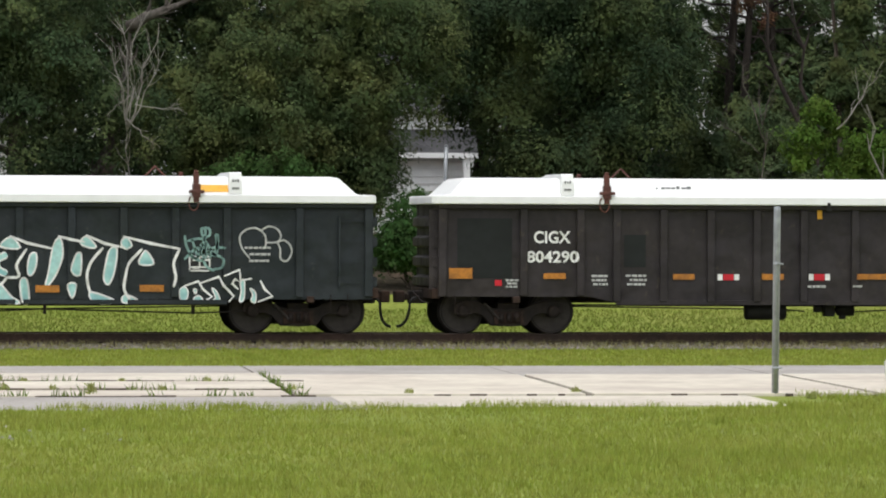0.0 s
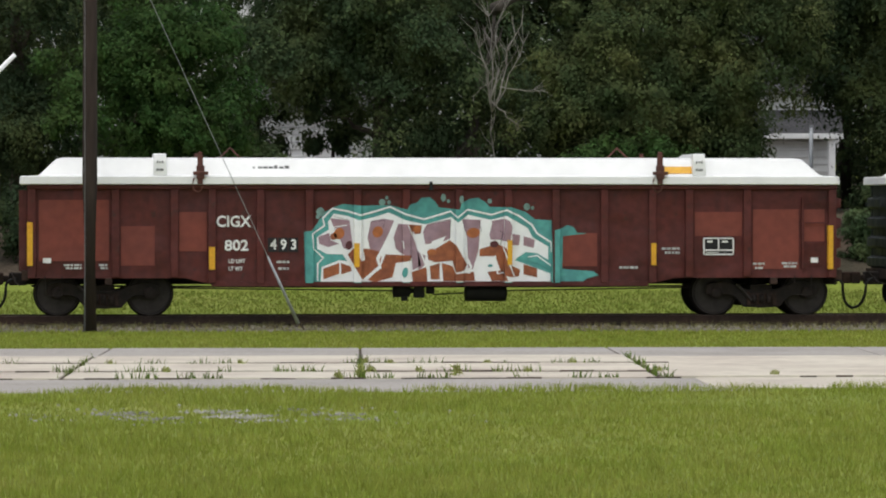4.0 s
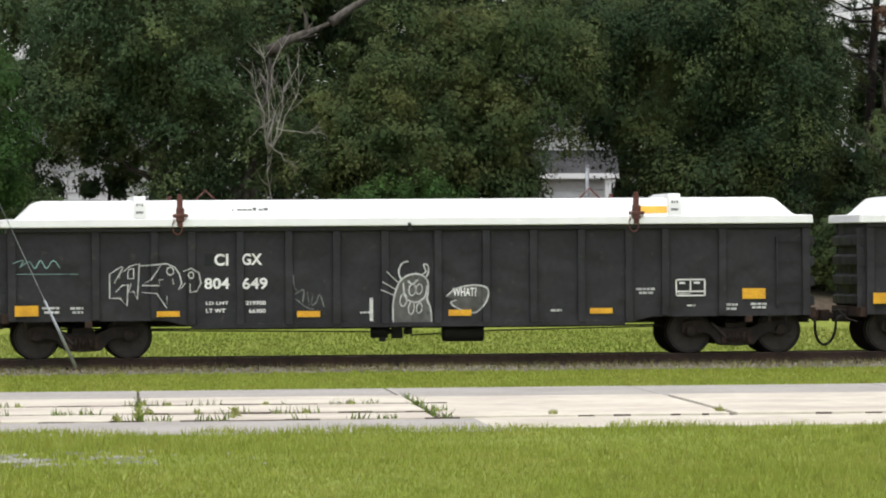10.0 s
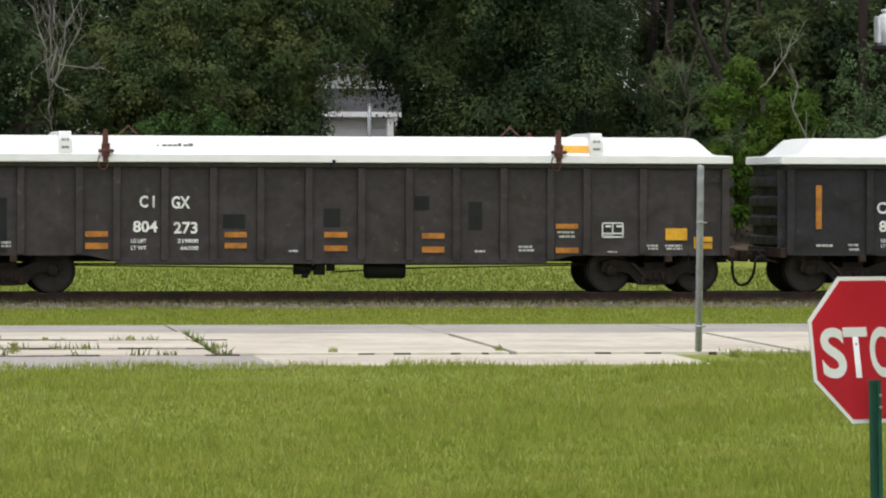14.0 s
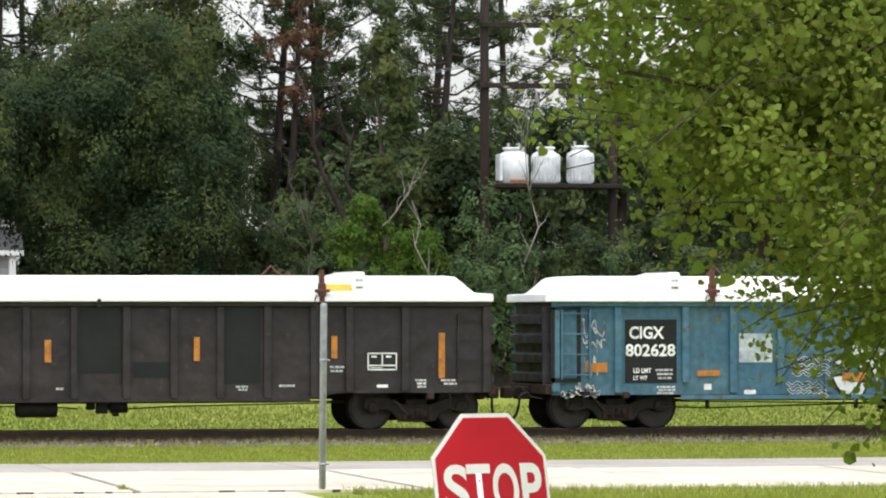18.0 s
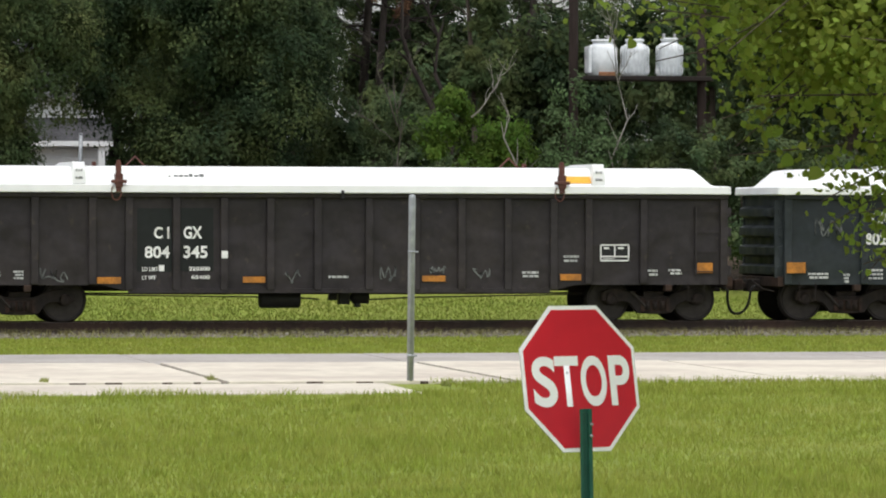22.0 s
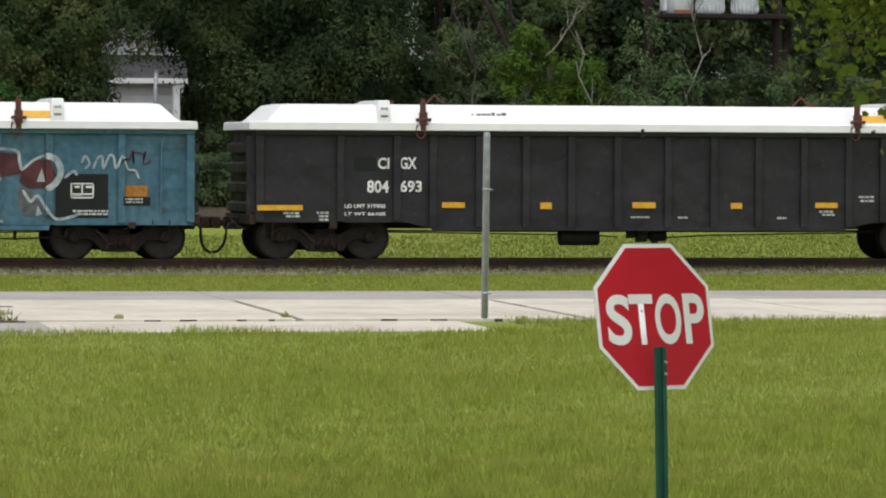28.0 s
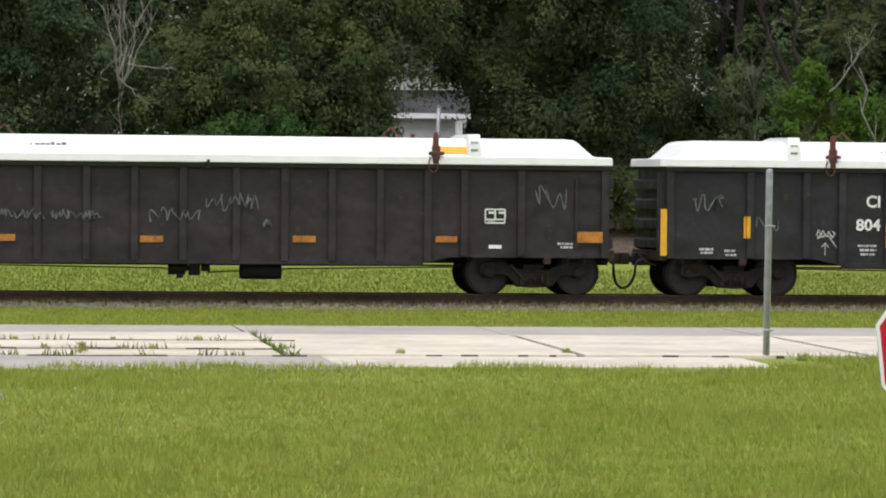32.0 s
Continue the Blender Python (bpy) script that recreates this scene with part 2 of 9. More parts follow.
    olive=leafy("olive_leaves", (0.048, 0.074, 0.028), (0.106, 0.120, 0.040), 0.26, 0.16),
    midgreen=leafy("fresh_green_leaves", (0.032, 0.072, 0.018), (0.055, 0.096, 0.024), 0.24, 0.16),
    bright=leafy("bright_shrub_leaves", (0.06, 0.112, 0.016), (0.095, 0.15, 0.022), 0.3, 0.16),
    pale=leafy("pale_willow_leaves", (0.094, 0.142, 0.062), (0.072, 0.116, 0.046), 0.3, 0.4),
    pine=leafy("pine_needles", (0.058, 0.088, 0.038), (0.09, 0.112, 0.042), 0.2, 0.4),
    pineolive=leafy("olive_pine_needles", (0.076, 0.092, 0.03), (0.104, 0.098, 0.034), 0.2, 0.4),
    deadpine=leafy("dead_pine_needles", (0.15, 0.082, 0.048), (0.11, 0.066, 0.04), 0.2, 0.4),
    near_leaf=leafy("round_tree_leaves", (0.178, 0.240, 0.041), (0.220, 0.264, 0.053), 0.56, 0.18, 0.6),
    bark=surface("grey_brown_bark", (0.085, 0.068, 0.055), 0.95, vary=0.4, grain=10, stain=2, bump=0.8, stretch=(1, 1, 0.3)),
    pinebark=surface("pine_bark", (0.044, 0.035, 0.030), 0.95, vary=0.4, grain=9, stain=2, bump=0.8, stretch=(1, 1, 0.3)),
    deadwood=surface("bleached_dead_wood", (0.25, 0.235, 0.215), 0.9, vary=0.3, grain=12, stain=2, bump=0.5, second=(0.13, 0.115, 0.10)),
    greydead=surface("grey_dead_bark", (0.095, 0.085, 0.076), 0.95, vary=0.4, grain=10, stain=2, bump=0.8, second=(0.06, 0.05, 0.042), stretch=(1, 1, 0.4)),
    creosote=surface("creosoted_pole_wood", (0.040, 0.028, 0.024), 0.9, vary=0.35, grain=8, stain=1.5, bump=0.5, stretch=(1, 1, 0.15)),
    galv=surface("galvanised_steel", (0.34, 0.36, 0.38), 0.5, 0.45, vary=0.15, grain=14, stain=3, second=(0.26, 0.28, 0.30)),
    wire=surface("steel_wire", (0.30, 0.31, 0.32), 0.5, 0.5, vary=0.1),
    sign_red=surface("sign_red_sheet", (0.58, 0.020, 0.036), 0.45, vary=0.06, grain=5, stain=1.5, bump=0.03, second=(0.50, 0.018, 0.033)),
    sign_white=surface("sign_white_sheet", (0.90, 0.91, 0.93), 0.45, vary=0.05, grain=5, bump=0.03, second=(0.84, 0.85, 0.88)),
    aluminium=surface("sign_back_aluminium", (0.5, 0.5, 0.5), 0.5, 0.7, vary=0.1),
    green_post=surface("green_enamel_post", (0.012, 0.085, 0.058), 0.5, vary=0.2, grain=10, second=(0.010, 0.065, 0.046)),
    can=surface("pale_grey_tank_paint", (0.80, 0.83, 0.85), 0.5, vary=0.1, grain=8, stain=2.5, second=(0.62, 0.65, 0.67)),
    canrust=surface("tank_rust_streak", (0.42, 0.20, 0.10), 0.8, vary=0.3, grain=12),
    siding=surface("white_clapboard", (0.88, 0.89, 0.89), 0.7, vary=0.06, grain=4, second=(0.82, 0.83, 0.84)),
    greywall=surface("grey_house_wall", (0.36, 0.36, 0.38), 0.8, vary=0.08, grain=5),
    roof=surface("grey_shingle_roof", (0.19, 0.19, 0.20), 0.9, vary=0.3, grain=12, stretch=(1, 4, 4)),
    glass=surface("dark_window_glass", (0.02, 0.022, 0.025), 0.08, vary=0.05, bump=0),
    insulator=surface("glazed_porcelain", (0.42, 0.42, 0.42), 0.2, vary=0.1),
)


# ---- mesh tools ----
def part(name, bm, material, parent=None, label="", at=None):
    """Links a bmesh as one mesh object under a thing or a part."""
    me = bpy.data.meshes.new(name)
    bm.to_mesh(me)
    bm.free()
    return piece(name, me, material, parent, label, at)


def piece(name, me, material, parent=None, label="", at=None):
    """Links a mesh, which others may share, as one object."""
    if material and not me.materials:
        me.materials.append(material)
    ob = new(name, me)
    if parent:
        ob.parent = parent
    if at is not None:
        ob.matrix_basis = at
    if label:
        ob["label"] = label
    return ob


def thing(name, at, label, category, group="", kind=""):
    ob = new(name)
    ob.empty_display_size = 0.3
    ob.matrix_basis = at
    return tagged(ob, label, category, group, kind)


def own_paint(ob, material):
    """Paints one object that shares its mesh with others."""
    slot = ob.material_slots[0]
    slot.link = "OBJECT"
    slot.material = material


def box(bm, x0, x1, y0, y1, z0, z1, bevel=0.0):
    m = Matrix.Translation(((x0 + x1) / 2, (y0 + y1) / 2, (z0 + z1) / 2)) @ Matrix.Diagonal((x1 - x0, y1 - y0, z1 - z0, 1))
    made = bmesh.ops.create_cube(bm, size=1, matrix=m)
    if bevel:
        edges = list({e for v in made["verts"] for e in v.link_edges})
        bmesh.ops.bevel(bm, geom=edges, offset=bevel, segments=2, affect="EDGES", profile=0.5)
    return bm


def boxes(*rows, bevel=0.0):
    bm = bmesh.new()
    for r in rows:
        box(bm, *r, bevel=bevel)
    return bm


def tube(bm, points, radii, sides=8):
    """A tapered tube along points."""
    rings = []
    pts = [Vector(p) for p in points]
    for i, p in enumerate(pts):
        way = (pts[min(i + 1, len(pts) - 1)] - pts[max(i - 1, 0)]).normalized()
        q = way.to_track_quat("Z", "Y")
        r = radii[i] if isinstance(radii, (list, tuple)) else radii
        rings.append([bm.verts.new(p + q @ Vector((r * math.cos(2 * math.pi * k / sides), r * math.sin(2 * math.pi * k / sides), 0))) for k in range(sides)])
    for a, b in zip(rings, rings[1:]):
        for k in range(sides):
            f = bm.faces.new((a[k], a[(k + 1) % sides], b[(k + 1) % sides], b[k]))
            f.smooth = sides > 6
    bm.faces.new(rings[0][::-1])
    bm.faces.new(rings[-1])
    return bm


def lathe(bm, profile, sides=32, axis="Y"):
    """Turns a profile of (along, radius) round an axis."""
    rings = []
    for s, r in profile:
        ring = []
        for k in range(sides):
            a = 2 * math.pi * k / sides
            c = (r * math.cos(a), s, r * math.sin(a)) if axis == "Y" else (r * math.cos(a), r * math.sin(a), s)
            ring.append(bm.verts.new(c))
        rings.append(ring)
    for a, b in zip(rings, rings[1:]):
        for k in range(sides):
            f = bm.faces.new((a[k], b[k], b[(k + 1) % sides], a[(k + 1) % sides]))
            f.smooth = True
    bm.faces.new(rings[0])
    bm.faces.new(rings[-1][::-1])
    bmesh.ops.recalc_face_normals(bm, faces=bm.faces)
    return bm


def plate(bm, outline, y0, y1):
    """An upright plate: an outline in x and z, thick from y0 to y1."""
    front = [bm.verts.new((x, y0, z)) for x, z in outline]
    back = [bm.verts.new((x, y1, z)) for x, z in outline]
    bm.faces.new(front)
    bm.faces.new(back[::-1])
    n = len(outline)
    for k in range(n):
        bm.faces.new((front[k], back[k], back[(k + 1) % n], front[(k + 1) % n]))
    bmesh.ops.recalc_face_normals(bm, faces=bm.faces)
    return bm


def raw_mesh(name, verts, faces):
    """A mesh from arrays; faces all of one size."""
    me = bpy.data.meshes.new(name)
    faces = np.asarray(faces, np.int32)
    n, k = faces.shape
    me.vertices.add(len(verts))
    me.vertices.foreach_set("co", np.asarray(verts, np.float32).ravel())
    me.loops.add(n * k)
    me.loops.foreach_set("vertex_index", faces.ravel())
    me.polygons.add(n)
    me.polygons.foreach_set("loop_start", np.arange(0, n * k, k, dtype=np.int32))
    me.polygons.foreach_set("loop_total", np.full(n, k, np.int32))
    me.update(calc_edges=True)
    return me


def leaves(rng, centres, size, flat=0.35, tall=1.6, facing=None, corners=4):
    """Leaves at the centres, of four corners or of three, turned at random or loosely about the given facings."""
    n = len(centres)
    a = rng.normal(size=(n, 3))
    a[:, 2] *= flat
    if facing is not None:
        up = facing + rng.normal(0, 0.30, (n, 3))
        a = np.cross(up, a)
    a /= np.linalg.norm(a, axis=1)[:, None]
    b = np.cross(a, rng.normal(size=(n, 3)) if facing is None else up)
    b /= np.linalg.norm(b, axis=1)[:, None]
    s = (np.ones(n) * size * rng.uniform(0.6, 1.4, n))[:, None]
    a, b = a * s * tall * 0.5, b * s * 0.5
    if corners == 3:
        v = np.stack([centres - a * 0.9 + b, centres + a * 1.1, centres - a * 0.9 - b], 1).reshape(-1, 3)
    else:
        v = np.stack([centres - a, centres + b * 0.9 - a * 0.1, centres + a, centres - b * 0.9 - a * 0.1], 1).reshape(-1, 3)
    return v, np.arange(corners * n).reshape(n, corners)


# ---- ground, road and track ----
def rise(x, y):
    """Height of the ground: flat before the track, rising to the wooded bank behind it."""
    if y < 99.5:
        return 0.0
    if y < 111:
        return 0.55 * ((y - 99.5) / 11.5)
    if y < 119:
        return 0.55 + 1.5 * ((y - 111) / 8) ** 0.8
    return 2.05 + min((y - 119) * 0.02, 3.0)


def ground():
    ys = sorted({-60, -20, 0, 20, 30, *range(34, 124, 2), 99.5, 130, 140, 150, 170, 200, 260, 400, 700, 1200, 2500, 4000})
    xs = sorted({-4000, -2000, -1000, -500, -300, -150, -80, *range(-40, 84, 4), 100, 150, 300, 500, 1000, 2000, 4000})
    v = [(x, y, rise(x, y) + (0.04 * noise.noise((x * 0.3, y * 0.3, 0)) if 33 < y < 62 else 0)) for y in ys for x in xs]
    w = len(xs)
    f = [(j * w + i, j * w + i + 1, (j + 1) * w + i + 1, (j + 1) * w + i) for j in range(len(ys) - 1) for i in range(w - 1)]
    ob = piece("ground", raw_mesh("ground", v, f), M["grass_ground"])
    tagged(ob, "green mown grass ground with yellowish patches", "ground", kind="structure")
    ob.data.materials.append(M["soil"])
    for p in ob.data.polygons:
        if 111.5 < p.center.y < 200:
            p.material_index = 1


def slab_mesh(x0, x1, y0, y1, z, skew):
    """One slab with slightly uneven rounded edges; the joints run askew."""
    bm = bmesh.new()
    box(bm, x0, x1, y0, y1, -0.10, z, bevel=0.012)
    for v in bm.verts:
        v.co.x += (v.co.y - 77) * skew
        v.co.z += 0.008 * noise.noise(v.co * 0.7)
    return bm


def road():
    base = thing("road", pose(0, 0, 0), "cracked old road of pale concrete slabs beside grey asphalt", "road", kind="structure")
    skew = 0.056
    for a, b in ((-300, -38.3), (68.5, 300)):
        part("asphalt_lane", slab_mesh(a, b, 77.1, 82.6, 0.020, 0), M["asphalt"], base, "worn grey asphalt lane")
    cracks = random.Random(9)
    for k in range(-9, 16):
        x0, g = 0.16 + 4.27 * k, 0.012 + 0.02 * cracks.random()
        part("asphalt_lane", slab_mesh(x0 + g, x0 + 4.27 - g, 77.1, 82.6, 0.020 + 0.006 * cracks.random(), skew), M["asphalt"], base, "worn grey asphalt lane")
    part("asphalt_edge", slab_mesh(-120, 8.9, 63.4, 68.05, 0.006, 0), M["asphalt"], base, "low grey asphalt margin with grass creeping in")
    rng = random.Random(4)
    part("bedding", boxes((-120, 120, 68.2, 82.5, -0.05, 0.004)), M["soil"], base, "dark soil showing in the joints")
    lanes = ((68.1, 70.4, 0.026), (70.5, 73.6, 0.046), (73.7, 77.05, 0.066))
    # soil-coloured strips that draw the shade on the slabs' front edges
    for x in np.arange(-12, 8.6, 0.5):
        for y, z in ((70.455, 0.052), (73.655, 0.074), (68.06, 0.030)):
            part("joint_dirt", boxes((x, x + 0.5, y - 0.035, y + 0.03, -0.02, z - 0.05 * rng.random()), bevel=0.004), M["soil"], base, "soil-coloured strip standing in for the shaded slab edge")
    for k in range(-9, 16):
        x0 = 0.16 + 4.27 * k
        g = (0.018 if k < 2 else 0.05) + 0.03 * rng.random()
        if k < 2:
            for a, b, z in lanes:
                part("slab", slab_mesh(x0 + g, x0 + 4.27 - g, a + 0.03, b - 0.03, z + 0.008 * rng.random(), skew), M["concrete"], base)
        else:
            part("slab", slab_mesh(x0 + g, x0 + 4.27 - g, 68.1, 77.03, 0.045 + 0.008 * rng.random(), skew), M["concrete"], base)
    # the edge shade carried on along the apron in short broken strips
    for x in np.arange(9.3, 15.2, 0.42):
        if rng.random() < 0.5:
            a = x + 0.2 * rng.random()
            part("joint_dirt", boxes((a, a + 0.08 + 0.2 * rng.random(), 68.05, 68.08, -0.02, 0.044 - 0.012 * rng.random()), bevel=0.004), M["soil"], base, "soil-coloured strip standing in for the shaded slab edge")
    part("apron", slab_mesh(9.2, 15.3, 64.3, 68.06, 0.016, skew), M["concrete"], base, "broken concrete apron edge")


def track():
    bed = bmesh.new()
    n = 90
    for side in (0,):
        rows = []
        for i in range(n + 1):
            x = -340 + 700 * i / n
            rows.append([bed.verts.new((x, TRACK + y, z)) for y, z in ((-2.5, -0.02), (-1.6, 0.035), (-1.1, 0.045), (1.1, 0.045), (1.6, 0.04), (2.7, 0.02))])
        for a, b in zip(rows, rows[1:]):
            for k in range(5):
                bed.faces.new((a[k], b[k], b[k + 1], a[k + 1]))
    bmesh.ops.recalc_face_normals(bed, faces=bed.faces)
    tagged(part("ballast_bed", bed, M["ballast"]), "low bed of grey crushed stone under the track", "ballast", kind="structure")
    rng = np.random.default_rng(3)
    cnt = 6500
    x = rng.uniform(-6, 42, cnt)
    y = TRACK + np.where(rng.random(cnt) < 0.85, rng.uniform(-2.75, -0.85, cnt), rng.uniform(0.9, 2.7, cnt))
    z = np.where(np.abs(y - TRACK) > 1.6, np.maximum(0.035 - (np.abs(y - TRACK) - 1.6) * 0.05, 0.0), 0.04)
    s = rng.uniform(0.025, 0.06, cnt)
    shape = np.array([(-1, -1, -0.5), (1, -0.8, -0.6), (0.9, 1, -0.5), (-0.8, 0.9, -0.6), (-0.5, -0.4, 0.8), (0.6, -0.5, 0.9), (0.5, 0.6, 0.7), (-0.6, 0.5, 0.9)])
    quads = np.array([(0, 1, 5, 4), (1, 2, 6, 5), (2, 3, 7, 6), (3, 0, 4, 7), (4, 5, 6, 7)])
    v = np.stack([x, y, z], 1)[:, None, :] + s[:, None, None] * (shape[None] + rng.normal(0, 0.25, (cnt, 8, 3)))
    f = (np.arange(cnt) * 8)[:, None, None] + quads[None]
    tagged(piece("ballast_stones", raw_mesh("ballast_stones", v.reshape(-1, 3), f.reshape(-1, 4)), M["ballast"]), "loose grey crushed stones along the track", "stones", kind="stuff")
    way = thing("railway_track", pose(0, TRACK, 0), "rusty steel rails on weathered wooden ties", "track", kind="structure")
    for y in (-0.753, 0.753):
        bm = boxes((-340, 360, y - 0.07, y + 0.07, 0.115, 0.128), (-340, 360, y - 0.010, y + 0.010, 0.128, 0.245), (-340, 360, y - 0.036, y + 0.036, 0.245, RAIL))
        rail = part("rail", bm, M["rail"], way, "rusty brown rail")
        part("rail_head", boxes((-340, 360, y - 0.030, y + 0.030, RAIL, RAIL + 0.002)), M["railtop"], rail, "bright worn running surface")
    tie = raw_mesh("tie", *cuboid(0.23, 2.6, 0.14))
    plate_me = raw_mesh("tie_plate", *cuboid(0.19, 0.30, 0.014))
    for k in range(110):
        t = piece("tie", tie, M["tie"], way, at=pose(-8 + 0.51 * k, 0.03 * math.sin(k * 7.1), -0.03, 0, 0, 0.6 * math.sin(k * 3.3)))


def cuboid(lx, ly, lz):
    x, y = lx / 2, ly / 2
    v = [(-x, -y, 0), (x, -y, 0), (x, y, 0), (-x, y, 0), (-x, -y, lz), (x, -y, lz), (x, y, lz), (-x, y, lz)]
    return v, [(0, 3, 2, 1), (4, 5, 6, 7), (0, 1, 5, 4), (1, 2, 6, 5), (2, 3, 7, 6), (3, 0, 4, 7)]


def blades(name, label, x, y, z, height, width, material, seed):
    """Grass: one bent blade at each place."""
    rng = np.random.default_rng(seed)
    n = len(x)
    a = rng.uniform(0, 2 * np.pi, n)
    h = height * rng.uniform(0.5, 1.5, n)
    lean = rng.normal(0, 0.35, (n, 2)) * h[:, None]
    w = width * rng.uniform(0.7, 1.3, n)
    dx, dy = np.cos(a) * w / 2, np.sin(a) * w / 2
    base = np.stack([x, y, z], 1)
    left, right = base + np.stack([-dx, -dy, 0 * x], 1), base + np.stack([dx, dy, 0 * x], 1)
    tip = base + np.stack([lean[:, 0], lean[:, 1], h], 1)
    v = np.stack([left, right, tip], 1).reshape(-1, 3)
    ob = piece(name, raw_mesh(name, v, np.arange(3 * n).reshape(n, 3)), material)
    tagged(ob, label, "grass", kind="stuff")
    return ob


def wedge(rng, n, y0, y1, power=1.0, x0=None, x1=None):
    """Places spread over the fan of ground before the camera."""
    y = y0 + (y1 - y0) * rng.random(n) ** power
    lo = -0.6 - 0.035 * y if x0 is None else x0
    hi = 0.37 * y + 1.0 if x1 is None else x1
    return lo + (hi - lo) * rng.random(n), y


def turf():
    rng = np.random.default_rng(8)
    x, y = wedge(rng, 280000, 31, 64.5, 1.35)
    edge = 63.6 + 0.9 * np.sin(x * 0.9) + 0.5 * np.sin(x * 2.3 + 1) + np.where(x > 15.6, 3.6, 0) + np.where((x > 6.5) & (x < 9.2), 2.0, 0)
    keep = y < edge
    pud = (np.abs(x - 1.6 - 0.02 * (y - 55)) < 2.2) & (np.abs(y - 55.6) < 1.6) & (np.sin(x * 5.1 + y) + np.sin(y * 4.3 - x * 2) > -0.9)
    keep &= ~(pud & (rng.random(len(x)) < 0.40))
    patch = 0.5 + 0.5 * np.sin(x * 0.55 + 1.3 * np.sin(y * 0.21)) * np.sin(y * 0.33 + 0.8)
    x, y, patch = x[keep], y[keep], patch[keep]
    blades("lawn_grass", "green lawn grass with a few yellow patches", x, y, 0 * x, 0.055 + 0.045 * patch, 0.013, M["blade"], 1)
    x, y = wedge(rng, 26000, 63.0, 68.4, 1.0)
    keep = ((x > 15.4) | (y < 63.8 + 1.3 * np.sin(x * 1.3) + np.sin(x * 3.1))) & ~((x > 9.0) & (x < 15.5) & (y > 65)) & ((x > 9) | (y < 64.6))
    x, y = x[keep], y[keep]
    blades("verge_grass", "ragged grass creeping over the road edge", x, y, 0 * x, 0.09, 0.016, M["blade"], 2)
    x, y = wedge(rng, 92000, 82.4, 94.6)
    blades("trackside_grass", "green grass strip beside the track", x, y, 0 * x, 0.05, 0.022, M["blade"], 3)
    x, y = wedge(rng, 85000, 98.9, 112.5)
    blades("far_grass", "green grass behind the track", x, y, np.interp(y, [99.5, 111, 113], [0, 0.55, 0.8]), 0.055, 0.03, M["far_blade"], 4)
    x, y = wedge(rng, 8500, 94.3, 95.72)
    blades("trackside_weeds", "dry weeds growing through the ballast", x, y, 0.03 + 0 * x, 0.12, 0.02, M["dry"], 5)
    # weeds that follow the joints of the slabs
    px, py = [], []
    for k in range(-4, 3):
        xj = 0.16 + 4.27 * k
        m = 95 if k == 2 else 45
        yj = rng.uniform(68.2, 77, m)
        px.append(xj + (yj - 77) * 0.056 + rng.normal(0, 0.04, m)); py.append(yj)
    for yl in (70.42, 73.62, 68.07):
        m = 640
        xj = rng.uniform(-4, 8.6, m)
        keep = np.sin(xj * 2.1 + yl) + np.sin(xj * 5.7 + yl * 2) > 0.2
        px.append(xj[keep]); py.append(yl + rng.normal(0, 0.05, keep.sum()))
    x, y = np.concatenate(px), np.concatenate(py)
    blades("joint_weeds", "weeds growing in the slab joints", x, y, 0.02 + 0 * x, 0.105, 0.026, M["weed"], 6)
    for wx, wy, wh in ((3.96, 68.9, 0.155), (5.34, 68.9, 0.152), (4.2, 70.4, 0.12), (4.9, 70.5, 0.10), (8.4, 70.0, 0.10), (12.4, 68.8, 0.10), (15.5, 67.0, 0.10), (9.9, 68.4, 0.09), (3.6, 68.1, 0.10), (4.7, 73.6, 0.10), (4.3, 73.6, 0.12), (2.4, 73.6, 0.09), (6.2, 73.6, 0.09), (7.5, 73.6, 0.10), (1.2, 70.4, 0.10), (6.5, 70.4, 0.09), (0.4, 73.6, 0.09)):
        clump(wx, wy, wh if wh > 0.15 else 0.7 * wh, rng)


def clump(x, y, h, rng):
    """One weed: a stem with leaves up its length."""
    w = thing("weed", pose(x, y, 0.02), "small leafy weed growing out of a slab joint", "weed", "weeds on the road")
    part("stem", tube(bmesh.new(), [(0, 0, -0.03), (0.01, 0, h * 0.5), (0.02, 0.01, h)], [0.008, 0.006, 0.003], 5), M["weed"], w)
    m = int(30 + 140 * h)
    z = rng.random(m) ** 1.4 * h
    c = np.stack([rng.normal(0, 1, m) * (0.025 + 0.07 * (1 - z / h) * h * 2), rng.normal(0, 0.08, m), z], 1)
    v, f = leaves(rng, c, 0.026, 2.5, 4.5)
    piece("leaves", raw_mesh("leaves", v, f), M["pale_weed"], w)


def bare_patch():
    """Pale gravel showing through thin grass."""
    rng = np.random.default_rng(21)
    n = 1500
    x, y = rng.normal(1.5, 0.95, n), rng.normal(55.4, 0.9, n)
    keep = np.sin(x * 5.1 + y) + np.sin(y * 4.3 - x * 2) > 0.1
    x, y = x[keep], y[keep]
    n = len(x)
    s = rng.uniform(0.010, 0.030, n)
    top = np.array([(-1, -0.7, 0), (0.9, -0.8, 0), (1, 0.8, 0), (-0.8, 0.9, 0), (-0.4, -0.3, 0.6), (0.5, -0.4, 0.7), (0.4, 0.5, 0.6), (-0.5, 0.4, 0.7)])
    quads = np.array([(0, 1, 5, 4), (1, 2, 6, 5), (2, 3, 7, 6), (3, 0, 4, 7), (4, 5, 6, 7)])
    v = np.stack([x, y, 0 * x + 0.035], 1)[:, None, :] + s[:, None, None] * top[None]
    f = (np.arange(n) * 8)[:, None, None] + quads[None]
    tagged(piece("gravel_patch", raw_mesh("gravel_patch", v.reshape(-1, 3), f.reshape(-1, 4)), M["pale_gravel"]), "pale gravel showing through thin grass", "gravel", kind="stuff")


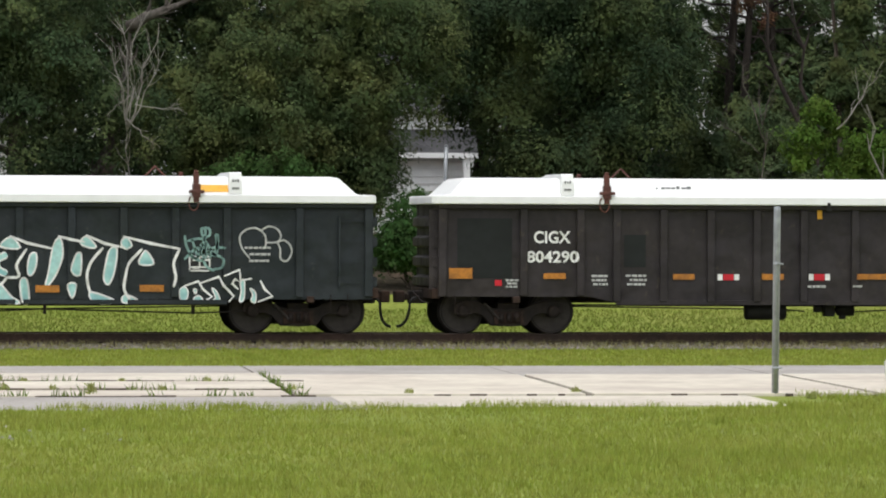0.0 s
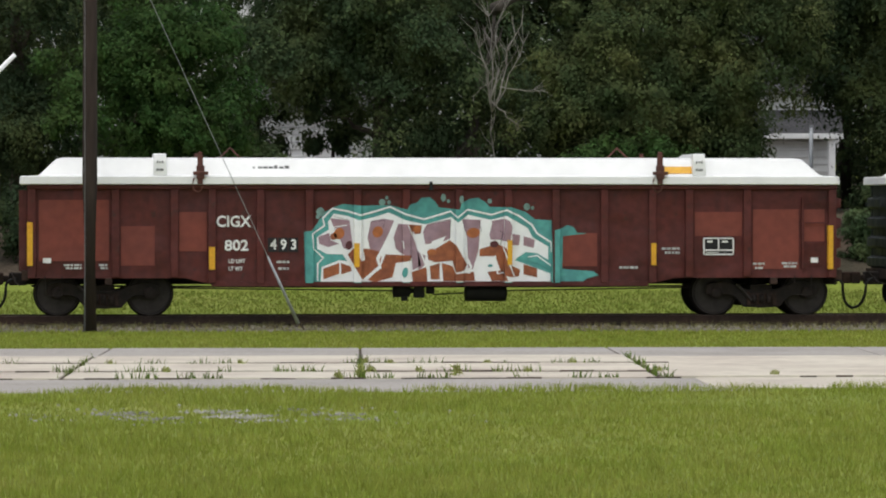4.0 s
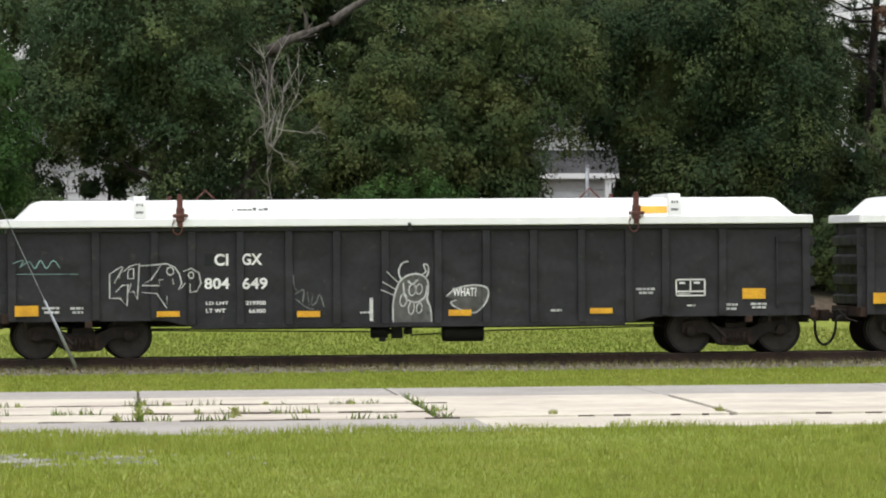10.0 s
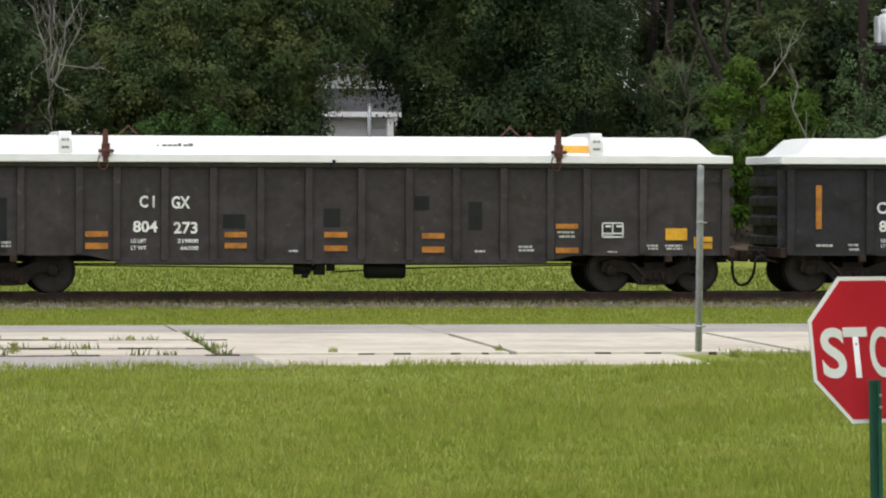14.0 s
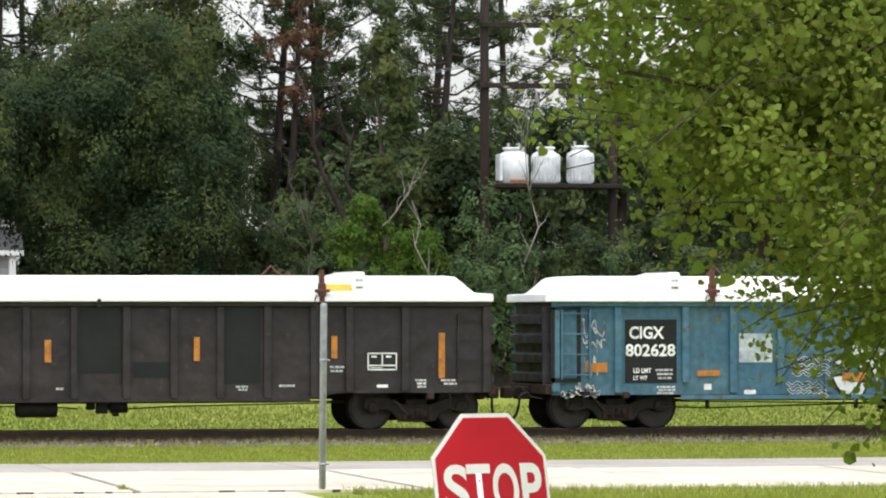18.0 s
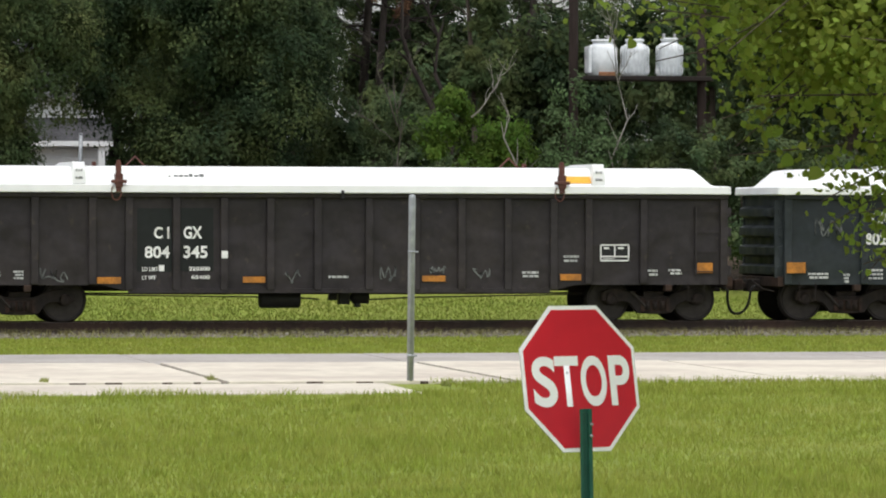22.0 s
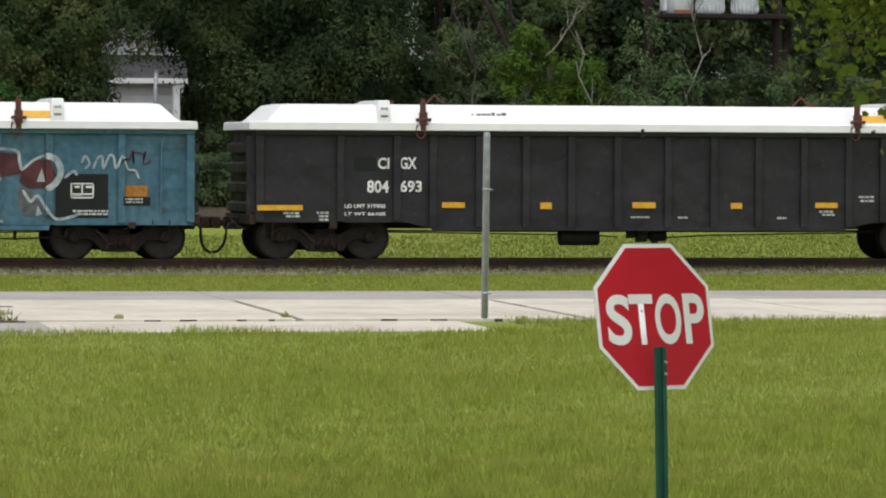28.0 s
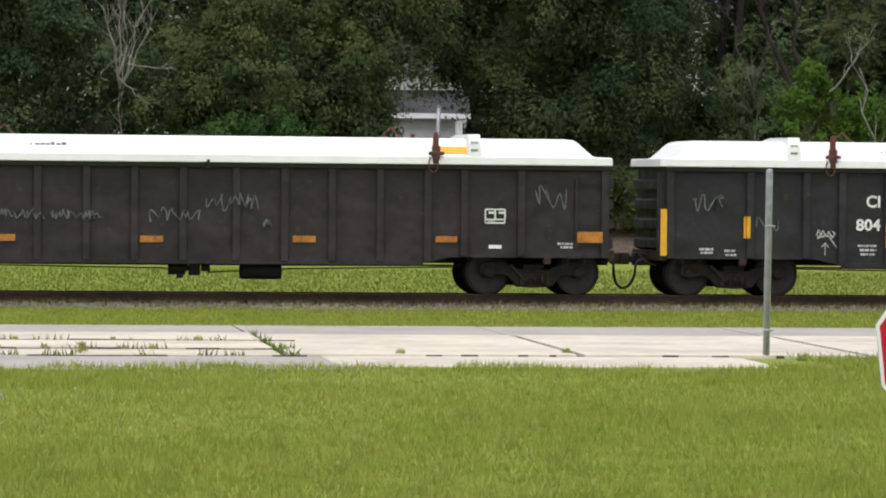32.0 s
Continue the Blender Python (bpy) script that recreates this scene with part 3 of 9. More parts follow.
ground()
road()
track()
turf()
bare_patch()


# ---- sign, posts, poles ----
def text_mesh(body, size, bold=0.0, align="CENTER", squeeze=1.0, space=1.0, steps=3):
    """The outline of a line of text as a flat mesh in x and z, facing the camera."""
    cu = bpy.data.curves.new("lettering", "FONT")
    cu.body, cu.size, cu.offset, cu.align_x, cu.align_y, cu.space_character = body, size, bold, align, "CENTER", space
    cu.resolution_u = steps
    ob = bpy.data.objects.new("lettering", cu)
    me = bpy.data.meshes.new_from_object(ob)
    bpy.data.objects.remove(ob)
    me.transform(Matrix(((squeeze, 0, 0, 0), (0, 0, -1, 0), (0, 1, 0, 0), (0, 0, 0, 1))))
    return me


def octagon(r):
    return [(r * math.cos(radians(22.5 + 45 * k)), r * math.sin(radians(22.5 + 45 * k))) for k in range(8)]


def stop_sign():
    s = thing("stop_sign", pose(6.258, 24.0, 0.0), "red octagonal stop sign tilted back on a green steel post", "traffic sign")
    lean = pose(0, 0, 1.61) @ pose(0, 0, 0, 0, 0, 24.5) @ pose(0, 0, 0, -9.5, 0, 0)
    part("panel", plate(bmesh.new(), octagon(0.4124), 0.002, 0.005), M["aluminium"], s, "aluminium sign panel", at=lean)
    part("border", plate(bmesh.new(), octagon(0.411), -0.001, 0.0018), M["sign_white"], s, "white border", at=lean)
    part("face", plate(bmesh.new(), octagon(0.388), -0.003, -0.0012), M["sign_red"], s, "red reflective face", at=lean)
    for ch, x0, x1 in (("S", -0.318, -0.160), ("T", -0.166, -0.008), ("O", 0.000, 0.172), ("P", 0.192, 0.330)):
        me = text_mesh(ch, 1.0, 0.026, steps=10)
        me.name = "letter"
        co = [v.co for v in me.vertices]
        ax, bx, az, bz = min(c.x for c in co), max(c.x for c in co), min(c.z for c in co), max(c.z for c in co)
        for v in me.vertices:
            v.co.x = x0 + (v.co.x - ax) / (bx - ax) * (x1 - x0)
            v.co.z = -0.145 + (v.co.z - az) / (bz - az) * 0.262
        piece("letter", me, M["sign_white"], s, "white letter " + ch, at=lean @ pose(0, -0.006, 0))
    post = bmesh.new()
    for x0, x1, y0, y1 in ((-0.013, 0.013, -0.004, 0.0), (-0.017, -0.012, -0.020, 0.0), (0.012, 0.017, -0.020, 0.0), (-0.033, -0.014, -0.024, -0.020), (0.014, 0.033, -0.024, -0.020)):
        box(post, x0, x1, y0, y1, -0.25, 1.46, bevel=0.001)
    part("post", post, M["green_post"], s, "green U-channel post", at=pose(0.022, -0.13, 0, 0, -1.2, 0))
    for z in (1.38, 1.32):
        part("bolt", lathe(bmesh.new(), [(-0.165, 0.004), (-0.163, 0.009), (-0.155, 0.009), (-0.10, 0.007)], 8), M["galv"], s, at=pose(0.022, 0, z))
    part("bullet_dent", lathe(bmesh.new(), [(-0.008, 0.004), (-0.004, 0.007)], 10), M["ink"], s, "small dark dent", at=lean @ pose(-0.085, 0, 0.03))


def steel_post():
    s = thing("steel_post", pose(15.22, 68.15, 0, 0, 0.5, 0), "bare galvanised pipe post standing at the road edge", "post")
    part("pipe", lathe(bmesh.new(), [(-0.3, 0.050), (2.69, 0.050), (2.74, 0.046), (2.755, 0.025)], 20, "Z"), M["galv"], s)
    for z in (0.41, 1.92):
        c = part("clamp", lathe(bmesh.new(), [(z - 0.02, 0.056), (z + 0.02, 0.056)], 16, "Z"), M["galv"], s)
        part("bolt", tube(bmesh.new(), [(0.05, 0, z), (0.10, -0.01, z)], 0.012, 8), M["galv"], c)


def utility_pole():
    s = thing("utility_pole", pose(0.12, 93.7, 0), "dark brown wooden utility pole beside the track", "utility pole")
    part("pole", tube(bmesh.new(), [(0, 0, -0.5), (0, 0, 3), (0.01, 0, 7), (0.02, 0, 12)], [0.155, 0.148, 0.135, 0.11], 18), M["creosote"], s)
    part("crossarm", boxes((-1.2, 1.2, -0.17, -0.06, 11.0, 11.12), bevel=0.01), M["creosote"], s)
    part("ground_wire", tube(bmesh.new(), [(-0.1, -0.12, 0), (-0.095, -0.11, 6), (-0.09, -0.1, 10)], 0.006, 5), M["wire"], s)
    top, foot = Vector((0.10, 0.05, 8.85)), Vector((4.09, 0.3, 0.12))
    g = thing("guy_wire", pose(0.12, 93.7, 0), "steel guy wire with a grey guard anchored beside the track", "guy wire")
    part("wire", tube(bmesh.new(), [top, foot.lerp(top, 0.02)], 0.007, 6), M["wire"], g)
    part("guard", tube(bmesh.new(), [foot.lerp(top, 0.005), foot.lerp(top, 0.156)], [0.036, 0.022], 10), M["galv"], g, "grey plastic guy guard")
    part("anchor_rod", tube(bmesh.new(), [foot - Vector((-0.25, 0, 0.3)), foot.lerp(top, 0.02)], 0.014, 6), M["rail"], g)


def far_pole():
    s = thing("far_pole", pose(22.4, 136, 2.2), "slim pale grey pole standing behind the trees", "utility pole")
    part("pole", tube(bmesh.new(), [(0, 0, -0.2), (0, 0, 6), (0.02, 0, 13)], [0.14, 0.12, 0.10], 12), M["galv"], s)
    part("cap", lathe(bmesh.new(), [(12.98, 0.11), (13.04, 0.10), (13.07, 0.04)], 12, "Z"), M["galv"], s, at=pose(0.02, 0, 0))


def pipe_post():
    s = thing("pipe_post", pose(19.58, 128.6, 2.2), "slim grey pipe standing before the white porch", "post")
    part("pipe", tube(bmesh.new(), [(0, 0, -0.1), (0, 0, 1.2), (0.01, 0, 2.42)], 0.055, 10), M["galv"], s)
    part("cap", lathe(bmesh.new(), [(2.40, 0.062), (2.44, 0.060), (2.46, 0.02)], 10, "Z"), M["galv"], s, at=pose(0.01, 0, 0))


def crossing_gate():
    s = thing("crossing_gate", pose(-6.3, 93.6, 0), "raised white arm of a level crossing gate", "crossing gate")
    part("mast", tube(bmesh.new(), [(0, 0, -0.2), (0, 0, 1.35)], 0.075, 12), M["galv"], s)
    part("pivot_box", boxes((-0.22, 0.22, -0.2, 0.2, 0.55, 1.05), bevel=0.03), M["galv"], s)
    a, b = Vector((-0.5, -0.26, -0.02)), Vector((4.98, -0.26, 5.40))
    part("arm", tube(bmesh.new(), [a, a.lerp(b, 0.5), b], [0.07, 0.055, 0.045], 8), M["sign_white"], s, "white striped arm")
    for k in range(9):
        f = 0.10 + 0.097 * k
        part("stripe", tube(bmesh.new(), [a.lerp(b, f), a.lerp(b, f + 0.045)], 0.068 - 0.012 * f, 8), M["sign_red"], s, "red band")


def transformer_bank():
    s = thing("transformer_bank", pose(32.13, 124, 0.12), "pole-mounted rack with three pale grey transformers", "transformer")
    for x, h in ((0.0, 13.5), (3.55, 11.5)):
        part("pole", tube(bmesh.new(), [(x, 0, 0.5), (x, 0, h * 0.6), (x, 0, h)], [0.135, 0.125, 0.11], 14), M["creosote"], s)
    for z, x1 in ((10.30, 3.6), (8.68, 4.0)):
        part("crossarm", boxes((-0.15, x1, -0.22, -0.08, z - 0.07, z + 0.07), bevel=0.015), M["creosote"], s)
    part("platform", boxes((0.05, 3.7, -0.6, 0.6, 5.94, 6.06), bevel=0.02), M["truck"], s, "dark timber platform")
    for x, w, h, finned in ((0.78, 0.40, 0.98, False), (1.66, 0.34, 1.0, True), (2.62, 0.32, 1.04, True)):
        can = part("transformer_tank", lathe(bmesh.new(), [(0, w * 0.9), (0.03, w), (h * 0.76, w), (h * 0.84, w * 0.84), (h * 0.87, w * 0.66), (h * 0.92, w * 0.66), (h * 0.94, w * 0.78), (h * 0.99, w * 0.74), (h, 0.02)], 24, "Z"), M["can"], s, "pale grey oil tank", at=pose(x, -0.1, 6.06))
        if not finned:
            part("radiator", boxes((-w - 0.06, -w + 0.02, -0.3, 0.2, 0.06, h * 0.8), bevel=0.03), M["can"], can)
            part("rust_streak", boxes((-0.2, 0.25, -w - 0.012, -w * 0.7, 0.0, 0.1), bevel=0.005), M["canrust"], can, "rust at the foot")
        else:
            for k in range(11):
                a = radians(180 + 18 * k)
                c, d = math.cos(a), math.sin(a)
                part("fin", tube(bmesh.new(), [(c * w * 1.02, d * w * 1.02, 0.05), (c * w * 1.12, d * w * 1.12, 0.12), (c * w * 1.12, d * w * 1.12, h * 0.7), (c * w * 1.0, d * w * 1.0, h * 0.8)], 0.025, 6), M["can"], can)
        for bx in (-0.15, 0.15):
            part("bushing", lathe(bmesh.new(), [(h * 0.95, 0.05), (h + 0.01, 0.03), (h + 0.04, 0.05), (h + 0.06, 0.03), (h + 0.09, 0.045), (h + 0.11, 0.02)], 10, "Z"), M["insulator"], can, at=pose(bx, 0, 0))
    for k, (x, z) in enumerate(((1.5, 10.15), (2.6, 10.15), (1.4, 8.54), (2.5, 8.54))):
        part("insulator", lathe(bmesh.new(), [(-0.32, 0.02), (-0.28, 0.07), (-0.22, 0.03), (-0.18, 0.07), (-0.1, 0.03), (0.0, 0.03)], 10, "Z"), M["insulator"], s, at=pose(x, -0.15, z))
    for k, (z, y) in enumerate(((9.45, 0.0), (9.40, 0.4))):
        w = thing("power_line", pose(0, 0, 0), "thin grey overhead power line", "cable", "overhead lines")
        part("wire", tube(bmesh.new(), [(32.2 + d * 1.5, 124 + y + abs(d) * (4.5 if d < 0 else 0.6), z + 0.004 * d * d - 0.25 * (d < 0)) for d in range(-8, 9)], 0.012, 5), M["wire"], w)


stop_sign()
steel_post()
utility_pole()
far_pole()
pipe_post()
crossing_gate()
transformer_bank()


# ---- houses behind the trees ----
def house(x0, x1, y0, y1, floor, eave, ridge, wall, label, along_x=True, porch=False, blank=False):
    h = thing("house", pose(0, 0, 0), label, "house", "houses behind the trees")
    part("wall", boxes((x0, x1, y0, y1, floor, eave)), M[wall], h)
    bm = bmesh.new()
    o = 0.4
    if along_x:
        ym = (y0 + y1) / 2
        pts = [(x0 - o, y0 - o, eave - 0.1), (x1 + o, y0 - o, eave - 0.1), (x1 + o, ym, ridge), (x0 - o, ym, ridge), (x0 - o, y1 + o, eave - 0.1), (x1 + o, y1 + o, eave - 0.1)]
    else:
        xm = (x0 + x1) / 2
        pts = [(x0 - o, y1 + o, eave - 0.1), (x0 - o, y0 - o, eave - 0.1), (xm, y0 - o, ridge), (xm, y1 + o, ridge), (x1 + o, y1 + o, eave - 0.1), (x1 + o, y0 - o, eave - 0.1)]
        g = bmesh.new()
        plate(g, [(x0, eave), (x1, eave), (xm, ridge - 0.1)], y0, y0 + 0.2)
        part("gable", g, M[wall], h)
    v = [bm.verts.new(p) for p in pts]
    bm.faces.new(v[:4]), bm.faces.new((v[3], v[2], v[5], v[4]))
    made = bmesh.ops.solidify(bm, geom=bm.faces, thickness=0.15)
    part("roof", bm, M["roof"], h)
    n = max(2, int((eave - floor) / 0.2))
    lap = raw_mesh("clapboard", *cuboid(x1 - x0, 0.03, 0.03))
    for k in range(1, n):
        piece("clapboard", lap, M[wall], h, at=pose((x0 + x1) / 2, y0 - 0.012, floor + k * 0.2))
    for wx in () if porch or blank else np.arange(x0 + 1.2, x1 - 1.0, 2.6):
        w = part("window", boxes((wx, wx + 0.9, y0 - 0.03, y0 + 0.02, floor + 0.95, floor + 2.3)), M["glass"], h)
        part("frame", boxes((wx - 0.08, wx + 0.98, y0 - 0.05, y0 - 0.02, floor + 2.3, floor + 2.4), (wx - 0.08, wx + 0.98, y0 - 0.07, y0 - 0.02, floor + 0.85, floor + 0.95), (wx - 0.08, wx, y0 - 0.05, y0 - 0.02, floor + 0.95, floor + 2.3), (wx + 0.9, wx + 0.98, y0 - 0.05, y0 - 0.02, floor + 0.95, floor + 2.3), (wx, wx + 0.9, y0 - 0.045, y0 - 0.031, floor + 1.6, floor + 1.66)), M["siding"], w)
    if porch:
        top = 4.37
        for px in (x0 + 0.1, x1 - 0.1):
            part("porch_post", boxes((px - 0.09, px + 0.09, y0 - 0.38, y0 - 0.22, floor - 0.3, top), bevel=0.012), M["siding"], h)
        part("fascia", boxes((x0 - 0.2, x1 + 0.2, y0 - 0.45, y0 - 0.38, top - 0.06, top + 0.08)), M["siding"], h)
        slope = bmesh.new()
        v = [slope.verts.new(p) for p in ((x0 - 0.2, y0 - 0.42, top + 0.04), (x1 + 0.2, y0 - 0.42, top + 0.04), (x1 + 0.2, y0 - 0.02, top + 0.72), (x0 - 0.2, y0 - 0.02, top + 0.72))]
        slope.faces.new(v)
        bmesh.ops.solidify(slope, geom=slope.faces, thickness=-0.06)
        part("porch_roof", slope, M["roof"], h)


house(16.44, 20.42, 130, 134.6, 2.2, 5.7, 7.3, "siding", "white clapboard house with a grey roof, half hidden by trees", True, True)
house(4.9, 7.9, 130, 134.6, 2.2, 5.2, 6.2, "siding", "white clapboard house wall behind the branches", True, False, True)
house(28.8, 33.2, 151, 160, 2.5, 7.2, 9.0, "siding", "tall white clapboard house behind the bare shrubs", False)
house(35.0, 40.0, 160, 170, 2.5, 7.3, 9.2, "greywall", "grey house with a shingle roof behind the pines")


# ---- trees ----
def limb_tree(t, rng, base, height, radius, spread, material, count=7):
    """Trunk and limbs under one tree."""
    x, y, z = base
    bend = Vector((rng.uniform(-0.3, 0.3), rng.uniform(-0.2, 0.2), 0))
    spine = [Vector((0, 0, -0.3)) + bend * (k / 5) ** 2 * 2 + Vector((0, 0, height * k / 5)) for k in range(6)]
    bm = bmesh.new()
    tube(bm, spine, [radius * (1.15 - 0.16 * k) for k in range(6)], 10)
    trunk = part("trunk", bm, material, t)
    for k in range(count):
        s = spine[1 + k % 4].lerp(spine[2 + k % 4], rng.random())
        a = rng.uniform(0, 2 * math.pi)
        reach = spread * rng.uniform(0.5, 1.0)
        pts = [s]
        for j in range(1, 5):
            pts.append(s + Vector((math.cos(a) * reach * j / 4, math.sin(a) * reach * j / 4, reach * 0.7 * (j / 4) ** 0.8)) + Vector((rng.uniform(-0.12, 0.12), rng.uniform(-0.12, 0.12), rng.uniform(-0.1, 0.1))) * j * 0.5)
        r = radius * 0.38
        part("limb", tube(bmesh.new(), pts, [r, r * 0.75, r * 0.55, r * 0.35, r * 0.15], 6), material, t)


def crown_points(rng, blobs, masses, clumps, per, lump):
    """Leaf places: billowing masses on the skin of a few blobs, clumps on each mass, leaves round each clump."""
    w = np.array([b[3] * b[5] for b in blobs])
    b = np.array(blobs)[rng.choice(len(blobs), masses, p=w / w.sum())]
    d = rng.normal(size=(masses, 3)) + (0, -0.45, 0.1)
    d /= np.linalg.norm(d, axis=1)[:, None]
    c = b[:, :3] + d * b[:, 3:6] * (rng.uniform(0.45, 1.02, masses) + 0.28 * (rng.random(masses) < 0.12))[:, None]
    r = lump * rng.uniform(0.45, 1.3, masses)
    e = rng.normal(size=(masses, clumps, 3)) + (0, -0.35, 0.35)
    e /= np.linalg.norm(e, axis=2)[:, :, None]
    q = c[:, None, :] + e * r[:, None, None] * np.array([0.95, 0.9, 0.72]) * rng.uniform(0.6, 1.12, (masses, clumps, 1))
    # the sprays hang outward and a little down at their tips
    t = np.abs(rng.normal(size=(masses, clumps, per, 1)))
    side = rng.normal(size=(masses, clumps, per, 3)) * (0.15 * r + 0.03)[:, None, None, None]
    p = q[:, :, None, :] + side + t * (e * (1, 1, 0.5) + (0, 0, -0.12))[:, :, None, :] * (0.17 * r)[:, None, None, None]
    facing = np.broadcast_to((e + (0, -0.1, 0.35))[:, :, None, :], p.shape)
    return p.reshape(-1, 3), facing.reshape(-1, 3)


def tree(name, label, category, x, y, z0, blobs, material, masses, lump=0.62, size=0.058, trunk=0.2, bark="bark", seed=1, group="", clumps=18, per=34):
    """A trunk with limbs, and a crown of many small leaves; blobs are (dx, dy, z, rx, ry, rz) from the foot."""
    t = thing(name, pose(x, y, z0), label, category, group)
    rr, rng = random.Random(seed), np.random.default_rng(seed)
    limb_tree(t, rr, (x, y, z0), max(b[2] for b in blobs), trunk, max(b[3] for b in blobs) * 0.8, M[bark])
    c, facing = crown_points(rng, blobs, masses, clumps, per, lump)
    v, f = leaves(rng, c, size, facing=facing, corners=3)
    piece("crown", raw_mesh("crown", v, f), M[material], t)
    return t


def pine(x, y, z0, height, lean, seed, dead=False):
    """A tall pine: bare trunk, level whorled limbs, tufts of needles."""
    rr, rng = random.Random(seed), np.random.default_rng(seed)
    t = thing("pine_tree", pose(x, y, z0), "tall sparse pine with needle tufts against the sky" if not dead else "pine with rust-brown dead needles", "tree", "pines behind the shrubs")
    spine = [Vector((lean * (k / 7) ** 1.3, 0.1 * math.sin(k), height * k / 7 - 0.3)) for k in range(8)]
    bm = bmesh.new()
    tube(bm, spine, [0.17 - 0.018 * k for k in range(8)], 9)
    part("trunk", bm, M["pinebark"], t)
    tufts = []
    count = 16 if dead else 40
    for k in range(count):
        f = 0.58 + 0.40 * k / count if dead else 0.34 + 0.66 * k / count
        s = spine[int(f * 6.99)].lerp(spine[int(f * 6.99) + 1], f * 7 % 1)
        s = s + Vector((0, 0, rr.uniform(-0.25, 0.25)))
        a = rr.uniform(0, 2 * math.pi)
        reach = ((1.15 - f) * 2.9 + rr.uniform(0.1, 1.2)) * (0.40 if dead else 1.0)
        rise_by = rr.uniform(0.15, 0.75)
        pts = [s]
        for j in range(1, 5):
            pts.append(s + Vector((math.cos(a) * reach * j / 4, math.sin(a) * reach * j / 4, reach * (rise_by * (j / 4) ** 1.6 - 0.06))) + Vector((rr.uniform(-0.16, 0.16), rr.uniform(-0.16, 0.16), rr.uniform(-0.16, 0.16))))
        part("limb", tube(bmesh.new(), pts, [0.042, 0.034, 0.027, 0.019, 0.009], 5), M["pinebark"], t)
        for j in range(4 if dead else 10):
            q = pts[2].lerp(pts[3], rr.random()) if rr.random() < 0.3 else pts[3].lerp(pts[4], rr.random() * 1.15)
            tufts.append(q + Vector((rr.gauss(0, 0.19), rr.gauss(0, 0.19), rr.gauss(0.08, 0.12))))
    c = np.array([tuple(q) for q in tufts])
    m = 44
    out = rng.normal(size=(len(c), m, 3)) + (0, 0, 0.25)
    pts = (c[:, None, :] + out * 0.085).reshape(-1, 3)
    v, fc = leaves(rng, pts, 0.034, 0.9, 6.0, corners=3)
    piece("crown", raw_mesh("crown", v, fc), M["deadpine" if dead else "pine"], t)


def dead_branches(name, label, runs, group="dead trees", wood="deadwood"):
    """A bare dead tree or limb: tapered forking tubes from a few bends."""
    base = runs[0][0]
    t = thing(name, pose(*base), label, "tree", group)
    rr = random.Random(int(base[0] * 10))
    for k, (start, end, r) in enumerate(runs):
        a, b = Vector(start) - Vector(base), Vector(end) - Vector(base)
        n = 7
        pts = [a.lerp(b, j / n) + (Vector((rr.uniform(-1, 1), rr.uniform(-1, 1), rr.uniform(-1, 1))) * 0.035 * (b - a).length if 0 < j < n else Vector()) for j in range(n + 1)]
        bm = tube(bmesh.new(), pts, [r * 0.7 * (1 - 0.8 * j / n) for j in range(n + 1)], 7)
        for q in range(9 if r > 0.02 else 3):
            s = pts[rr.randrange(2, n)]
            way = (b - a).normalized() + Vector((rr.uniform(-1, 1), rr.uniform(-0.6, 0.6), rr.uniform(-0.5, 0.9)))
            ln = min(rr.uniform(0.18, 0.40) * (b - a).length, rr.uniform(0.4, 0.75))
            e = s + way.normalized() * ln
            tube(bm, [s, s.lerp(e, 0.5) + Vector((rr.uniform(-0.05, 0.05), 0, rr.uniform(-0.05, 0.05))), e], [r * 0.26, r * 0.16, 0.004], 5)
        part("trunk" if k == 0 else "branch", bm, M[wood], t)


W = "tree"
tree("oak_tree", "bright green young tree at the edge of the wood", W, 1.7, 114, 1.1, [(0.3, 0, 4.6, 1.7, 1.5, 1.7), (-1.0, 0, 3.8, 1.5, 1.4, 1.6), (0.8, -0.3, 2.8, 1.4, 1.3, 1.4)], "midgreen", 95, 0.6, trunk=0.14, seed=11)
tree("oak_tree", "large dark green oak with a lighter top", W, 7.4, 119, 1.9, [(0.2, 0, 5.6, 2.6, 2.4, 2.6), (-1.7, 0, 5.6, 2.0, 2.0, 2.2), (1.9, -0.4, 3.2, 1.7, 1.6, 1.9), (0.0, 0, 8.4, 2.4, 2.2, 2.4), (-2.3, 0, 4.3, 1.4, 1.3, 1.3), (-0.9, 0.3, 4.1, 1.5, 1.2, 1.2), (-2.9, -0.6, 4.3, 1.1, 0.9, 0.6), (-1.2, -0.5, 4.4, 1.2, 0.8, 0.6), (0.4, -0.5, 2.2, 1.0, 0.8, 1.2)], "oak", 215, 0.82, trunk=0.28, seed=12)
tree("oak_tree", "olive green tree with drooping foliage", W, 12.3, 115, 1.5, [(0, 0, 4.5, 1.3, 1.3, 2.0), (0.4, 0, 2.6, 1.5, 1.4, 1.6), (-0.7, 0, 3.2, 1.2, 1.2, 1.5)], "olive", 80, 0.6, trunk=0.16, seed=13)
